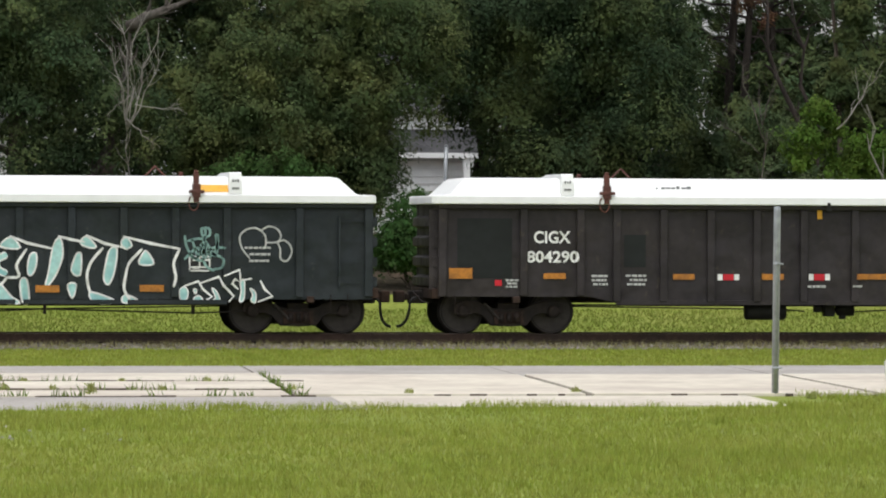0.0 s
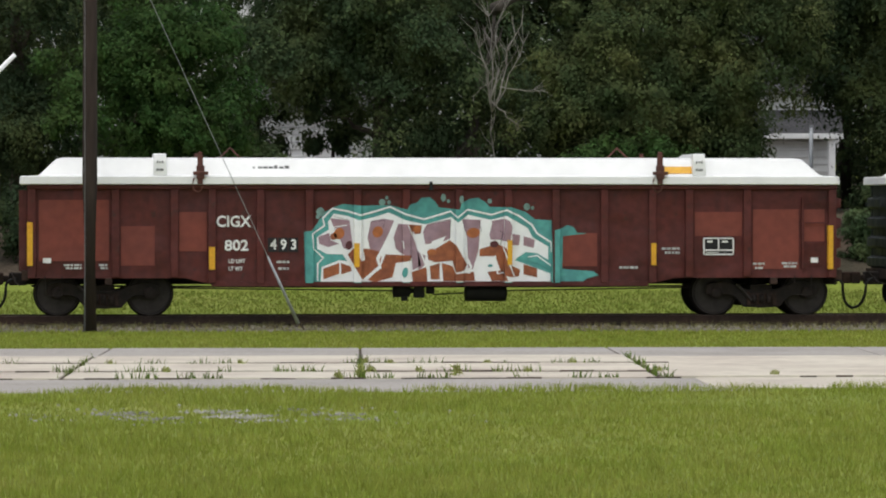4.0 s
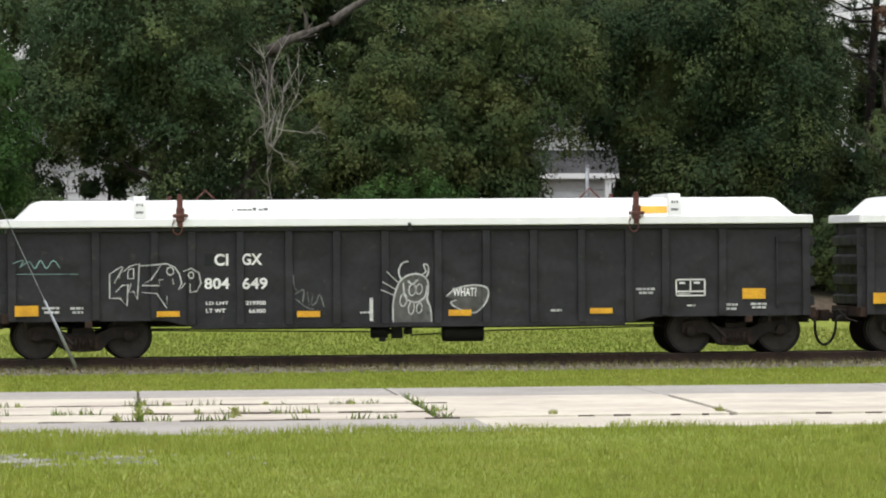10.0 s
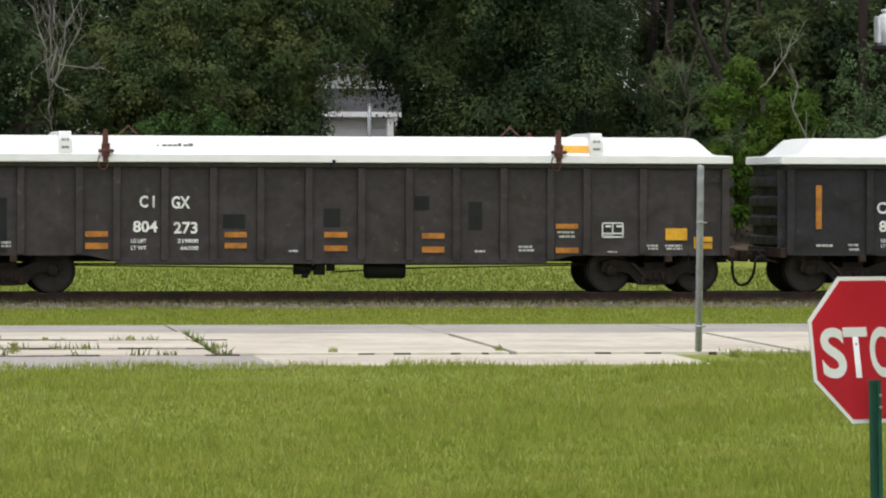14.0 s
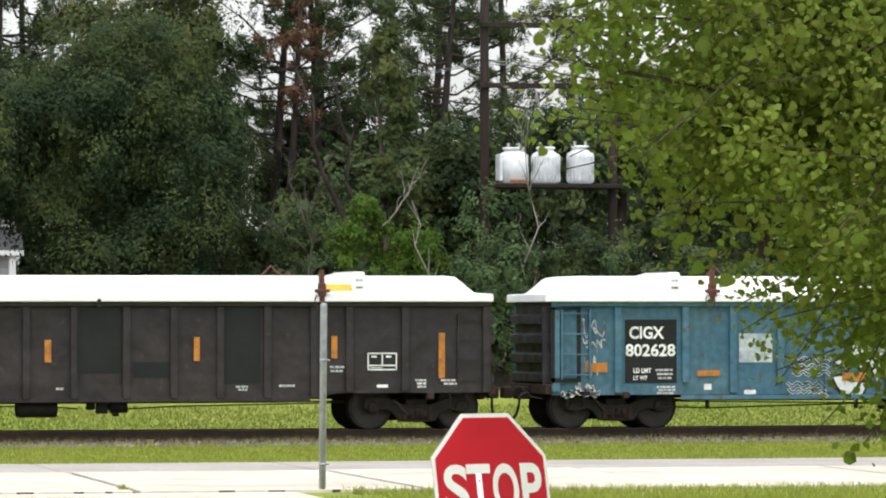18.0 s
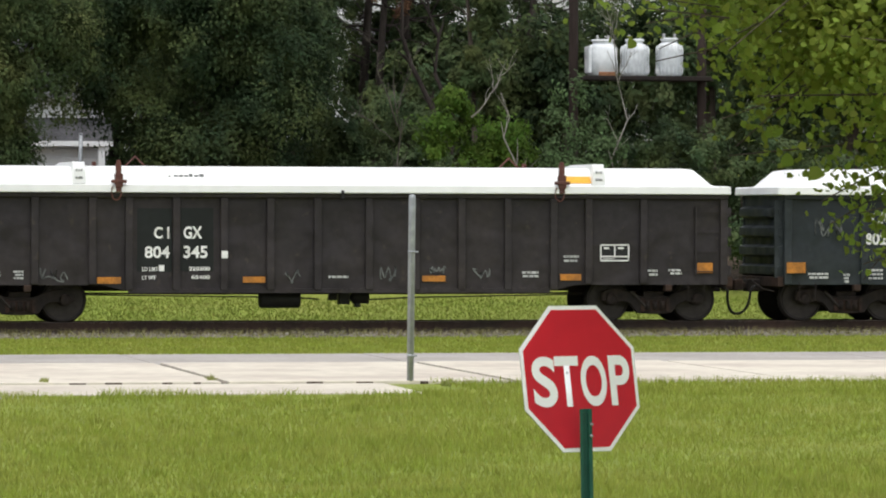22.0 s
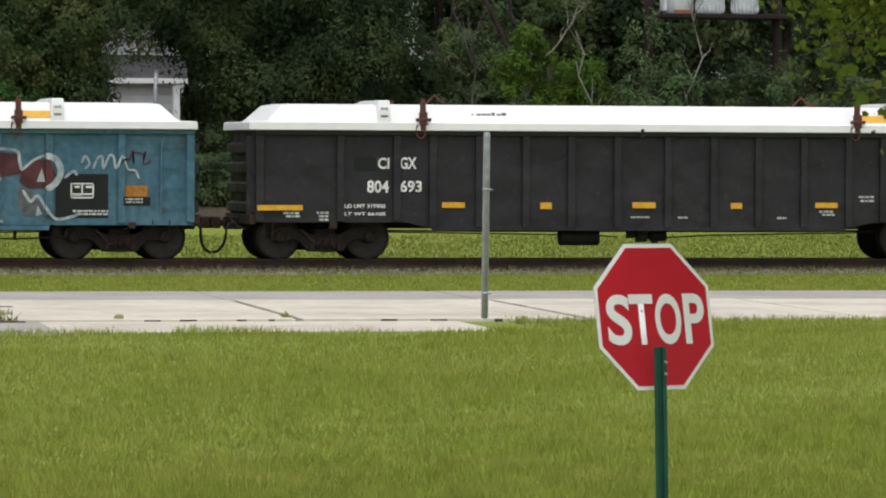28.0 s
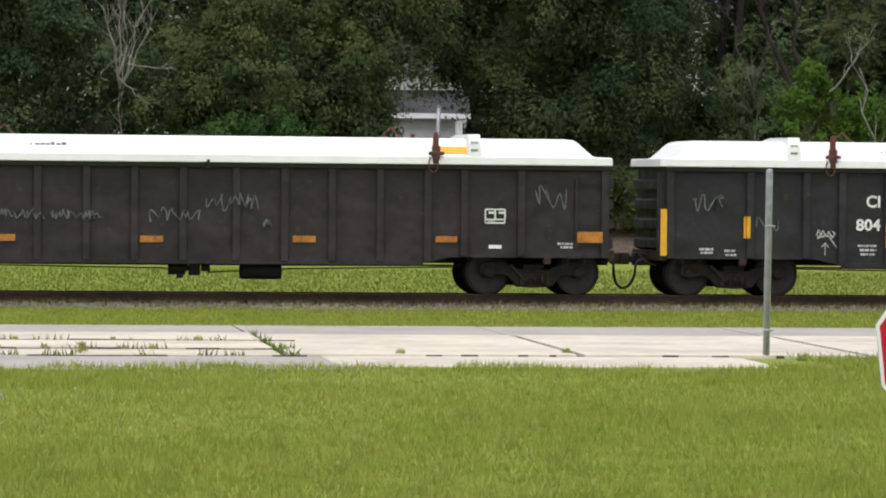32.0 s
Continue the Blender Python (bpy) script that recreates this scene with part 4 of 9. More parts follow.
tree("oak_tree", "olive green tree beside the white house", W, 14.7, 116, 1.6, [(0, 0, 5.0, 1.5, 1.5, 2.3), (0.1, 0, 3.0, 1.6, 1.5, 1.9), (-0.8, 0, 3.6, 1.3, 1.3, 1.8), (1.5, 0.4, 5.4, 1.2, 1.2, 1.2), (1.2, 0, 2.9, 0.65, 0.8, 1.3), (1.15, 0.2, 4.1, 0.85, 0.8, 0.9), (0.9, -0.3, 2.4, 0.75, 0.7, 1.2), (2.4, 0.3, 5.3, 0.9, 0.8, 0.7), (2.65, 0.4, 4.35, 0.5, 0.5, 0.65), (0.3, -0.4, 1.8, 1.3, 0.8, 0.9)], "olive", 172, 0.62, trunk=0.18, seed=14)
tree("oak_tree", "broad very dark live oak", W, 21.8, 119, 1.9, [(0, 0, 4.9, 2.7, 2.4, 2.6), (-2.0, 0, 5.6, 1.7, 1.8, 1.5), (1.3, 0, 4.2, 1.5, 1.8, 2.0), (0.1, -0.5, 2.4, 2.6, 2.2, 1.8), (0.0, 0, 6.6, 2.0, 2.0, 1.4), (-3.5, 0.5, 5.3, 1.5, 1.4, 1.3), (-2.3, -0.2, 2.6, 0.9, 1.2, 1.5), (-3.2, -0.2, 3.9, 0.7, 0.8, 1.0), (-3.6, 0.3, 4.4, 0.8, 0.8, 0.6)], "darkoak", 215, 0.88, trunk=0.32, seed=15)
tree("oak_tree", "dark green oak at the end of the wood", W, -1.6, 121, 2.0, [(0, 0, 4.5, 2.3, 2.2, 2.6), (0.6, 0, 7.4, 2.2, 2.2, 2.4), (0, 0, 2.4, 2.3, 2.0, 1.8)], "darkoak", 110, 0.82, trunk=0.26, seed=16)
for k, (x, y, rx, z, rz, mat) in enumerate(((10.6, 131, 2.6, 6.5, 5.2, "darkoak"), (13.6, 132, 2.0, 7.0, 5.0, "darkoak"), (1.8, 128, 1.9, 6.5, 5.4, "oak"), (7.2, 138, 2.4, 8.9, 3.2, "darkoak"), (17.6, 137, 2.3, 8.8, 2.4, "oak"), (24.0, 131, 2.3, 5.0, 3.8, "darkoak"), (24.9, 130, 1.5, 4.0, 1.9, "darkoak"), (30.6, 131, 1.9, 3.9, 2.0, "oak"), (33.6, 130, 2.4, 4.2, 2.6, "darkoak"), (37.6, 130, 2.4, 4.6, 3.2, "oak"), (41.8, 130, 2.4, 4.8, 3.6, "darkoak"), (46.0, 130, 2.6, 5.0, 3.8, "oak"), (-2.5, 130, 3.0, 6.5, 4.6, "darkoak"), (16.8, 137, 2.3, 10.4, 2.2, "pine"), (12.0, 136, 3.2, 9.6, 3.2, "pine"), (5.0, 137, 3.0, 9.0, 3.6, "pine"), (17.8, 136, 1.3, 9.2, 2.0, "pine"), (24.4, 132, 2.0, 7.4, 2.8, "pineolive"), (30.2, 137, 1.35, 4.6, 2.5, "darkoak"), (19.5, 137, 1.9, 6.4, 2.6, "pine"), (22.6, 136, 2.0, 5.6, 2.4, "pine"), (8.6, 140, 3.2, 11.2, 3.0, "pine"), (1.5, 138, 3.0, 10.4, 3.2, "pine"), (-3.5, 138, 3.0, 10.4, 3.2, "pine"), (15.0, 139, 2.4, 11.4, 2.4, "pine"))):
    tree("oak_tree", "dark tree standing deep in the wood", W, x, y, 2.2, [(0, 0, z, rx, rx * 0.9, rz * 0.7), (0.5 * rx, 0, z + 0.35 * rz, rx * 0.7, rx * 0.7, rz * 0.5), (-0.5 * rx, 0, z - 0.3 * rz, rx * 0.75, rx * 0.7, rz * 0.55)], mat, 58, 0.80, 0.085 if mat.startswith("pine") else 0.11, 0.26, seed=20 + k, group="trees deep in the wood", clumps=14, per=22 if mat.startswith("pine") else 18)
for k, (x, y, rx, rz) in enumerate(((26.2, 143, 2.2, 3.0), (34.0, 144, 2.4, 3.3), (36.5, 144, 2.5, 3.4), (41.0, 145, 2.8, 3.6), (46.0, 145, 2.8, 3.6), (23.0, 145, 2.6, 3.6))):
    tree("pine_tree", "dense dark pine mass behind the poles", W, x, y, 2.4, [(0, 0, 2.6, rx, rx, rz * 0.9), (0.3, 0, 4.4, rx * 0.7, rx * 0.7, rz * 0.4)], "pine", 60, 0.7, 0.085, 0.24, "pinebark", seed=140 + k, group="pines behind the shrubs", clumps=13, per=20)
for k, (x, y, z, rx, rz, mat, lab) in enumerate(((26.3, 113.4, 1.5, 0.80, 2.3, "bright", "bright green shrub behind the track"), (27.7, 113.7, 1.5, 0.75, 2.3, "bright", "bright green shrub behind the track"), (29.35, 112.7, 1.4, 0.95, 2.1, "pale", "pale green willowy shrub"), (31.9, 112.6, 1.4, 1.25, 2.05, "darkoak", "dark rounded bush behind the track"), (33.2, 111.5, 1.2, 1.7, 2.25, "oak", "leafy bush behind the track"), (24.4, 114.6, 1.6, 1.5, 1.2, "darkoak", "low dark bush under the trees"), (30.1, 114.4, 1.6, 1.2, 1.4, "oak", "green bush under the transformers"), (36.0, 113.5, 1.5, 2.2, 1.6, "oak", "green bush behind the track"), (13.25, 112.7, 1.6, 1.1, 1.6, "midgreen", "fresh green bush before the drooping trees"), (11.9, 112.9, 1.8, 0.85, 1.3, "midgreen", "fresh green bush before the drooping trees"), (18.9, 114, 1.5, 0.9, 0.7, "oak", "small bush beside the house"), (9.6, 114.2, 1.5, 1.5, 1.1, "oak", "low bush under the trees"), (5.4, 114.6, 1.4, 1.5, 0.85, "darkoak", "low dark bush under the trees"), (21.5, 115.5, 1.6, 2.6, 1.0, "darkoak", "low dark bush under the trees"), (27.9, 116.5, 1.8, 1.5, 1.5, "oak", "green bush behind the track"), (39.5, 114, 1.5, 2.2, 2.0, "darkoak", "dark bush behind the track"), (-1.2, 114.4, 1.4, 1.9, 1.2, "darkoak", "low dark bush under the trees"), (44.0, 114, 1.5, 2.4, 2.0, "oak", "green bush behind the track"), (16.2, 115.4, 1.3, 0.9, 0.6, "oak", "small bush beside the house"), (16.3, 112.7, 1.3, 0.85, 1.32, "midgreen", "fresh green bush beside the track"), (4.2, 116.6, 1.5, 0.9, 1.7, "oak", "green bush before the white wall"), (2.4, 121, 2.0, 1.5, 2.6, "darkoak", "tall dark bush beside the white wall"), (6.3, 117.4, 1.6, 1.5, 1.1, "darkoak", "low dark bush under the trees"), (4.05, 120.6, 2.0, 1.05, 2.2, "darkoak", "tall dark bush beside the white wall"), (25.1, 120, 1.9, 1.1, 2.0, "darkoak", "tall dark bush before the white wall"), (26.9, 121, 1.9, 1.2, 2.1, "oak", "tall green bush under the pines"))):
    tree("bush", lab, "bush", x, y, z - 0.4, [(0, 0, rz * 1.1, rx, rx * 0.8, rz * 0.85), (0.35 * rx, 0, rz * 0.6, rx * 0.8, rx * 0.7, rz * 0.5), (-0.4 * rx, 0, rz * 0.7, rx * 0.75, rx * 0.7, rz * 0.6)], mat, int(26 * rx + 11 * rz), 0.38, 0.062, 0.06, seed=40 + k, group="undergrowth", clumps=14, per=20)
def far_wood():
    """The tangle of leaves that closes the wood behind the single trees, open where the houses show."""
    rng = np.random.default_rng(5)
    n = 9000
    x, z = rng.uniform(-9, 52, n), rng.uniform(2.0, 12.5, n)
    y = rng.uniform(132, 141, n)
    top = 7.6 + 1.2 * np.sin(x * 0.8) + 0.8 * np.sin(x * 2.1) + np.where(x < 17.5, 3.0, 0) - np.where(x > 24.5, 1.2, 0)
    keep = z < top
    k = 135.0 / y
    for x0, x1, z0, z1 in ((19.0, 21.5, 2.4, 6.0), (5.5, 8.0, 3.5, 5.4), (27.4, 29.0, 5.3, 7.4)):
        keep &= ~((x * k > x0) & (x * k < x1) & (z > z0) & (z < z1))
    c = np.stack([x, y, z], 1)[keep]
    out = rng.normal(size=c.shape) * (0.6, 0.3, 0.4) + (0, -0.8, 0.8)
    m = 12
    p = (c[:, None, :] + rng.normal(0, 0.26, (len(c), m, 3)) * (1, 1, 0.7)).reshape(-1, 3)
    v, f = leaves(rng, p, 0.18, facing=np.repeat(out, m, 0), corners=3)
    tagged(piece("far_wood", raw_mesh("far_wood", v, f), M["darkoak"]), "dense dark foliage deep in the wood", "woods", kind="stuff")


far_wood()
tree("young_tree", "thin leafy sapling before the white wall", W, 6.2, 121.2, 2.0, [(-0.2, 0, 3.3, 1.1, 0.7, 0.35),  (-0.5, 0, 2.3, 0.25, 0.3, 0.6), (0.8, 0, 2.5, 0.3, 0.3, 0.4), (0.1, 0, 2.0, 0.3, 0.4, 0.35)], "oak", 18, 0.24, 0.08, 0.07, seed=19, clumps=10)
for k, (x, y, h, lean) in enumerate(((28.4, 134, 14.0, 0.8), (31.0, 138, 15, -0.6), (33.6, 136, 14, 0.5), (26.0, 140, 15, 0.4), (36.5, 138, 14, -0.4), (24.2, 133, 13.0, 0.3), (17.0, 136, 14.5, 0.3), (40.5, 140, 14, 0.4), (14.0, 140, 15, 0.6), (44.0, 136, 13, 0.2), (20.4, 134, 13.5, 0.4), (21.9, 137, 14, -0.3), (29.8, 133, 13.5, -0.7), (32.4, 131, 12.5, 0.9))):
    pine(x, y, 2.4, h, lean, 60 + k)
pine(28.2, 131, 2.3, 10.2, 0.5, 90, True)
dead_branches("dead_tree", "bare grey dead tree with a fan of pale twigs", [((9.75, 113.2, 1.5), (9.62, 113.1, 4.75), 0.05)] + [((9.62, 113.05, 4.7), (x, 113.0, z), r) for x, z, r in ((9.25, 6.9, 0.034), (9.5, 7.3, 0.04), (9.9, 7.5, 0.036), (10.35, 7.2, 0.036), (10.5, 6.6, 0.03), (10.0, 6.3, 0.028), (9.4, 6.0, 0.024))] + [((9.6, 113.0, 4.95), (10.25, 112.9, 4.3), 0.03), ((9.8, 113.0, 5.3), (10.95, 112.9, 5.15), 0.022), ((9.7, 113.0, 5.5), (9.1, 112.9, 5.0), 0.018)])
dead_branches("dead_tree", "long bare grey limb leaning over the wood", [((9.1, 118.8, 1.9), (10.0, 116.8, 7.3), 0.26), ((9.95, 116.7, 7.25), (11.5, 116.0, 7.97), 0.24), ((11.4, 116.0, 7.93), (12.6, 116.0, 8.80), 0.19), ((12.5, 116.0, 8.74), (13.86, 116.0, 9.99), 0.13), ((13.8, 116.0, 9.94), (14.6, 116.0, 10.75), 0.08), ((12.55, 115.9, 8.78), (14.27, 115.8, 8.86), 0.085), ((14.2, 115.8, 8.86), (15.4, 115.8, 8.66), 0.05), ((12.8, 116.0, 9.0), (13.1, 115.9, 10.2), 0.05)], wood="greydead")
tree("slender_tree", "slender pale green tree behind the shrubs", W, 28.3, 119, 2.0, [(0, 0, 6.6, 0.6, 0.6, 1.9), (0.2, 0, 4.4, 0.7, 0.6, 1.5), (-0.1, 0, 8.0, 0.45, 0.45, 1.0)], "olive", 28, 0.32, 0.07, 0.09, seed=18)
dead_branches("leaning_pine", "dark leaning pine trunks in the shrubs", [((29.4, 126, 2.2), (27.4, 126, 9.3), 0.17), ((29.7, 126, 2.2), (28.5, 126, 9.0), 0.14)], "pines behind the shrubs", "pinebark")
dead_branches("dead_tree", "thin bare grey sapling", [((30.1, 111.9, 1.3), (30.1, 111.9, 7.4), 0.05), ((30.1, 111.9, 6.2), (29.7, 111.9, 7.9), 0.022), ((30.1, 111.9, 5.6), (30.6, 111.9, 6.8), 0.02), ((30.1, 111.9, 4.2), (29.8, 111.9, 5.0), 0.018)])
dead_branches("dead_tree", "bare grey twiggy shrub", [((24.9, 112.8, 1.4), (24.8, 112.8, 6.5), 0.05), ((24.85, 112.8, 4.6), (24.1, 112.8, 6.9), 0.03), ((24.85, 112.8, 4.9), (25.4, 112.8, 6.6), 0.025), ((24.8, 112.8, 4.2), (23.8, 112.8, 5.0), 0.022)], wood="greydead")
dead_branches("dead_tree", "bent bare grey branches in the shrubs", [((27.95, 111.9, 1.4), (27.2, 111.9, 5.4), 0.06), ((26.45, 111.8, 4.8), (27.5, 111.8, 6.1), 0.035), ((27.0, 111.8, 5.4), (26.9, 111.8, 6.3), 0.02)])


def near_tree():
    """The leafy round-leaved tree that hangs into view close to the camera."""
    t = thing("round_leaved_tree", pose(9.8, 22.6, 0), "leafy tree with round yellow-green leaves", "tree")
    rng, rr = np.random.default_rng(77), random.Random(77)
    spine = [Vector((0.12 * math.sin(k), 0.1 * math.cos(k), 0.85 * k - 0.3)) for k in range(8)]
    part("trunk", tube(bmesh.new(), spine, [0.16 - 0.016 * k for k in range(8)], 12), M["bark"], t)
    cent = []
    for k in range(195):
        s = spine[3 + k % 4]
        a = rr.uniform(0.55 * math.pi, 1.45 * math.pi) if k % 10 < 8 else rr.uniform(-0.4 * math.pi, 0.4 * math.pi)
        # the crown is lopsided: it reaches furthest to one side, hanging lower near the trunk
        reach = max(rr.uniform(0.9, 3.85), rr.uniform(0.9, 3.85)) if math.cos(a) < 0 else rr.uniform(0.8, 2.2)
        far = abs(math.cos(a)) * reach
        low = 1.75 + 0.95 * max(0.0, far - 1.9) + rr.uniform(0, 0.15)
        end = Vector((math.cos(a) * reach, math.sin(a) * min(reach, 1.9), low + (4.9 - low) * rr.random() ** 1.25))
        pts = [s.lerp(end, j / 4) + Vector((rr.uniform(-0.05, 0.05), rr.uniform(-0.05, 0.05), 0.30 * math.sin(math.pi * j / 4))) for j in range(5)]
        part("branch", tube(bmesh.new(), pts, [0.024, 0.016, 0.011, 0.007, 0.003], 5), M["bark"], t)
        for j in range(18):
            f = 0.9 + 3.1 * rr.random() ** 0.6
            q = pts[int(min(f, 3.99))].lerp(pts[int(min(f, 3.99)) + 1], f % 1)
            q = q + Vector((rr.gauss(0, 0.16), rr.gauss(0, 0.16), rr.gauss(-0.02, 0.13)))
            clear = q.z - 1.78 - 0.95 * max(0.0, -q.x - 1.8)
            if q.x > 0 or (q.x > -3.62 and clear > (0.38 if rr.random() < 0.8 else 0.0)):
                cent.append(q)
    c = np.array([tuple(q) for q in cent])
    for share, span, ring in ((30, (0.013, 0.011), 5), (2, (0.024, 0.012), 8)):
        round_leaves(t, rng, np.concatenate([c + rng.normal(0, 0.095, c.shape) for k in range(share)]), span, ring)


def round_leaves(t, rng, c, span, corners):
    n = len(c)
    # heart-shaped, with a tip, folded at the midrib and hanging at every angle
    up = rng.normal(size=(n, 3)) + (0, -0.25, 0.45)
    up /= np.linalg.norm(up, axis=1)[:, None]
    a = np.cross(up, rng.normal(size=(n, 3)) * (1, 1, 0.5))
    a /= np.linalg.norm(a, axis=1)[:, None]
    b = np.cross(up, a)
    s = (span[0] + span[1] * rng.random(n))[:, None]
    heart = {5: ((1.15, 0.0), (0.40, 0.90), (-0.75, 0.70), (-0.75, -0.70), (0.40, -0.90)), 8: ((1.2, 0.0), (0.80, 0.62), (0.1, 0.98), (-0.65, 0.80), (-0.88, 0.0), (-0.65, -0.80), (0.1, -0.98), (0.80, -0.62))}[corners]
    v = np.stack([c + s * (p * a + q * b) + 0.45 * s * abs(q) * up for p, q in heart], 1).reshape(-1, 3)
    piece("crown", raw_mesh("crown", v, np.arange(corners * n).reshape(n, corners)), M["near_leaf"], t)


near_tree()


# ---- the train ----
OFF = 0.05           # the ribs stand a little off the middle of the lid
LEFT, RIGHT = -7.96, 8.12
RIBS_OF = dict(deep=(0.53, 1.50, 2.45, 3.42, 4.38, 5.12, 6.28), straight=(0, 1.03, 2.06, 3.09, 4.12, 5.15, 6.6))


def side_outline(kind):
    """A car's side: on most cars shallow over the trucks and deeper between them."""
    if kind == "straight":
        return [(LEFT, 2.60), (LEFT, 0.70), (RIGHT, 0.70), (RIGHT, 2.60)]
    return [(LEFT, 2.60), (LEFT, 0.76), (-4.85, 0.76), (-4.35, 0.64), (4.4, 0.64), (4.9, 0.76), (RIGHT, 0.76), (RIGHT, 2.60)]


def wheelset_mesh():
    bm = bmesh.new()
    for s in (-1, 1):
        y = 0.755 * s
        prof = [(y - 0.07 * s, 0.10), (y - 0.07 * s, 0.482), (y - 0.04 * s, 0.482), (y - 0.035 * s, 0.458), (y + 0.06 * s, 0.452), (y + 0.065 * s, 0.40), (y + 0.03 * s, 0.385), (y + 0.0 * s, 0.20), (y + 0.05 * s, 0.13), (y + 0.09 * s, 0.12), (y + 0.09 * s, 0.04)]
        lathe(bm, prof, 28)
    lathe(bm, [(-1.05, 0.07), (-0.9, 0.075), (0.9, 0.075), (1.05, 0.07)], 12)
    me = bpy.data.meshes.new("wheelset")
    bm.to_mesh(me)
    bm.free()
    return me


def rim_mesh():
    bm = lathe(bmesh.new(), [(-0.816, 0.447), (-0.822, 0.446), (-0.822, 0.425), (-0.816, 0.424)], 28)
    me = bpy.data.meshes.new("rim")
    bm.to_mesh(me)
    bm.free()
    return me


def frame_outline():
    half = [(0.0, 0.50), (0.30, 0.52), (0.48, 0.60), (0.66, 0.66), (0.92, 0.68), (1.10, 0.62), (1.12, 0.44), (1.02, 0.40), (1.01, 0.54), (0.82, 0.54), (0.80, 0.40), (0.66, 0.42), (0.52, 0.36), (0.36, 0.17), (0.0, 0.15)]
    return half + [(-x, z) for x, z in half[-2:0:-1]]


def truck(car, x):
    """A two-axle truck: cast side frames, bolster, springs, wheelsets."""
    t = part("truck", boxes((-0.22, 0.22, -1.05, 1.05, 0.36, 0.62), (-0.12, 0.12, -0.5, 0.5, 0.62, 0.72), bevel=0.02), M["truck"], car, "dark grimy two-axle truck", at=pose(x, 0, 0))
    for s in (-1, 1):
        y0, y1 = (-1.12, -0.98) if s < 0 else (0.98, 1.12)
        f = bmesh.new()
        plate(f, frame_outline(), y0, y1)
        bmesh.ops.bevel(f, geom=f.edges, offset=0.012, segments=1, affect="EDGES")
        part("side_frame", f, M["truck"], t, "cast steel side frame")
        yo = -1.135 if s < 0 else 1.135
        w = boxes((-0.26, 0.26, min(yo, yo * 0.985), max(yo, yo * 0.985), 0.22, 0.44), (-0.30, -0.24, min(yo * 1.02, yo), max(yo * 1.02, yo), 0.2, 0.48), (0.24, 0.30, min(yo * 1.02, yo), max(yo * 1.02, yo), 0.2, 0.48), bevel=0.006)
        part("spring_window", w, M["rust"], t, "rusty spring nest opening")
        for k in (-0.15, 0.0, 0.15):
            part("spring", tube(bmesh.new(), [(k, yo * 1.012, 0.24), (k, yo * 1.012, 0.42)], 0.055, 10), M["truck"], t)
        for e in (-0.915, 0.915):
            part("bearing_cap", lathe(bmesh.new(), [(yo * 0.96, 0.12), (yo * 1.02, 0.12), (yo * 1.04, 0.10), (yo * 1.045, 0.03)], 16), M["truck"], t, at=pose(e, 0, 0.457))
    part("brake_beam", boxes((-0.44, -0.36, -0.75, 0.75, 0.32, 0.40), (0.36, 0.44, -0.75, 0.75, 0.32, 0.40)), M["truck"], t)
    part("brake_lever", tube(bmesh.new(), [(-0.5, -1.16, 0.62), (-0.2, -1.16, 0.30)], 0.028, 6), M["tread"], t, "pale brake lever")
    for e in (-0.915, 0.915):
        w = piece("wheelset", WHEELSET, M["wheel"], t, "pair of steel wheels on an axle")
        w.matrix_parent_inverse = pose(e, 0, 0.457)
        piece("rim", RIM, M["tread"], t, at=pose(e, 0, 0.457))
        SPIN.append(w)


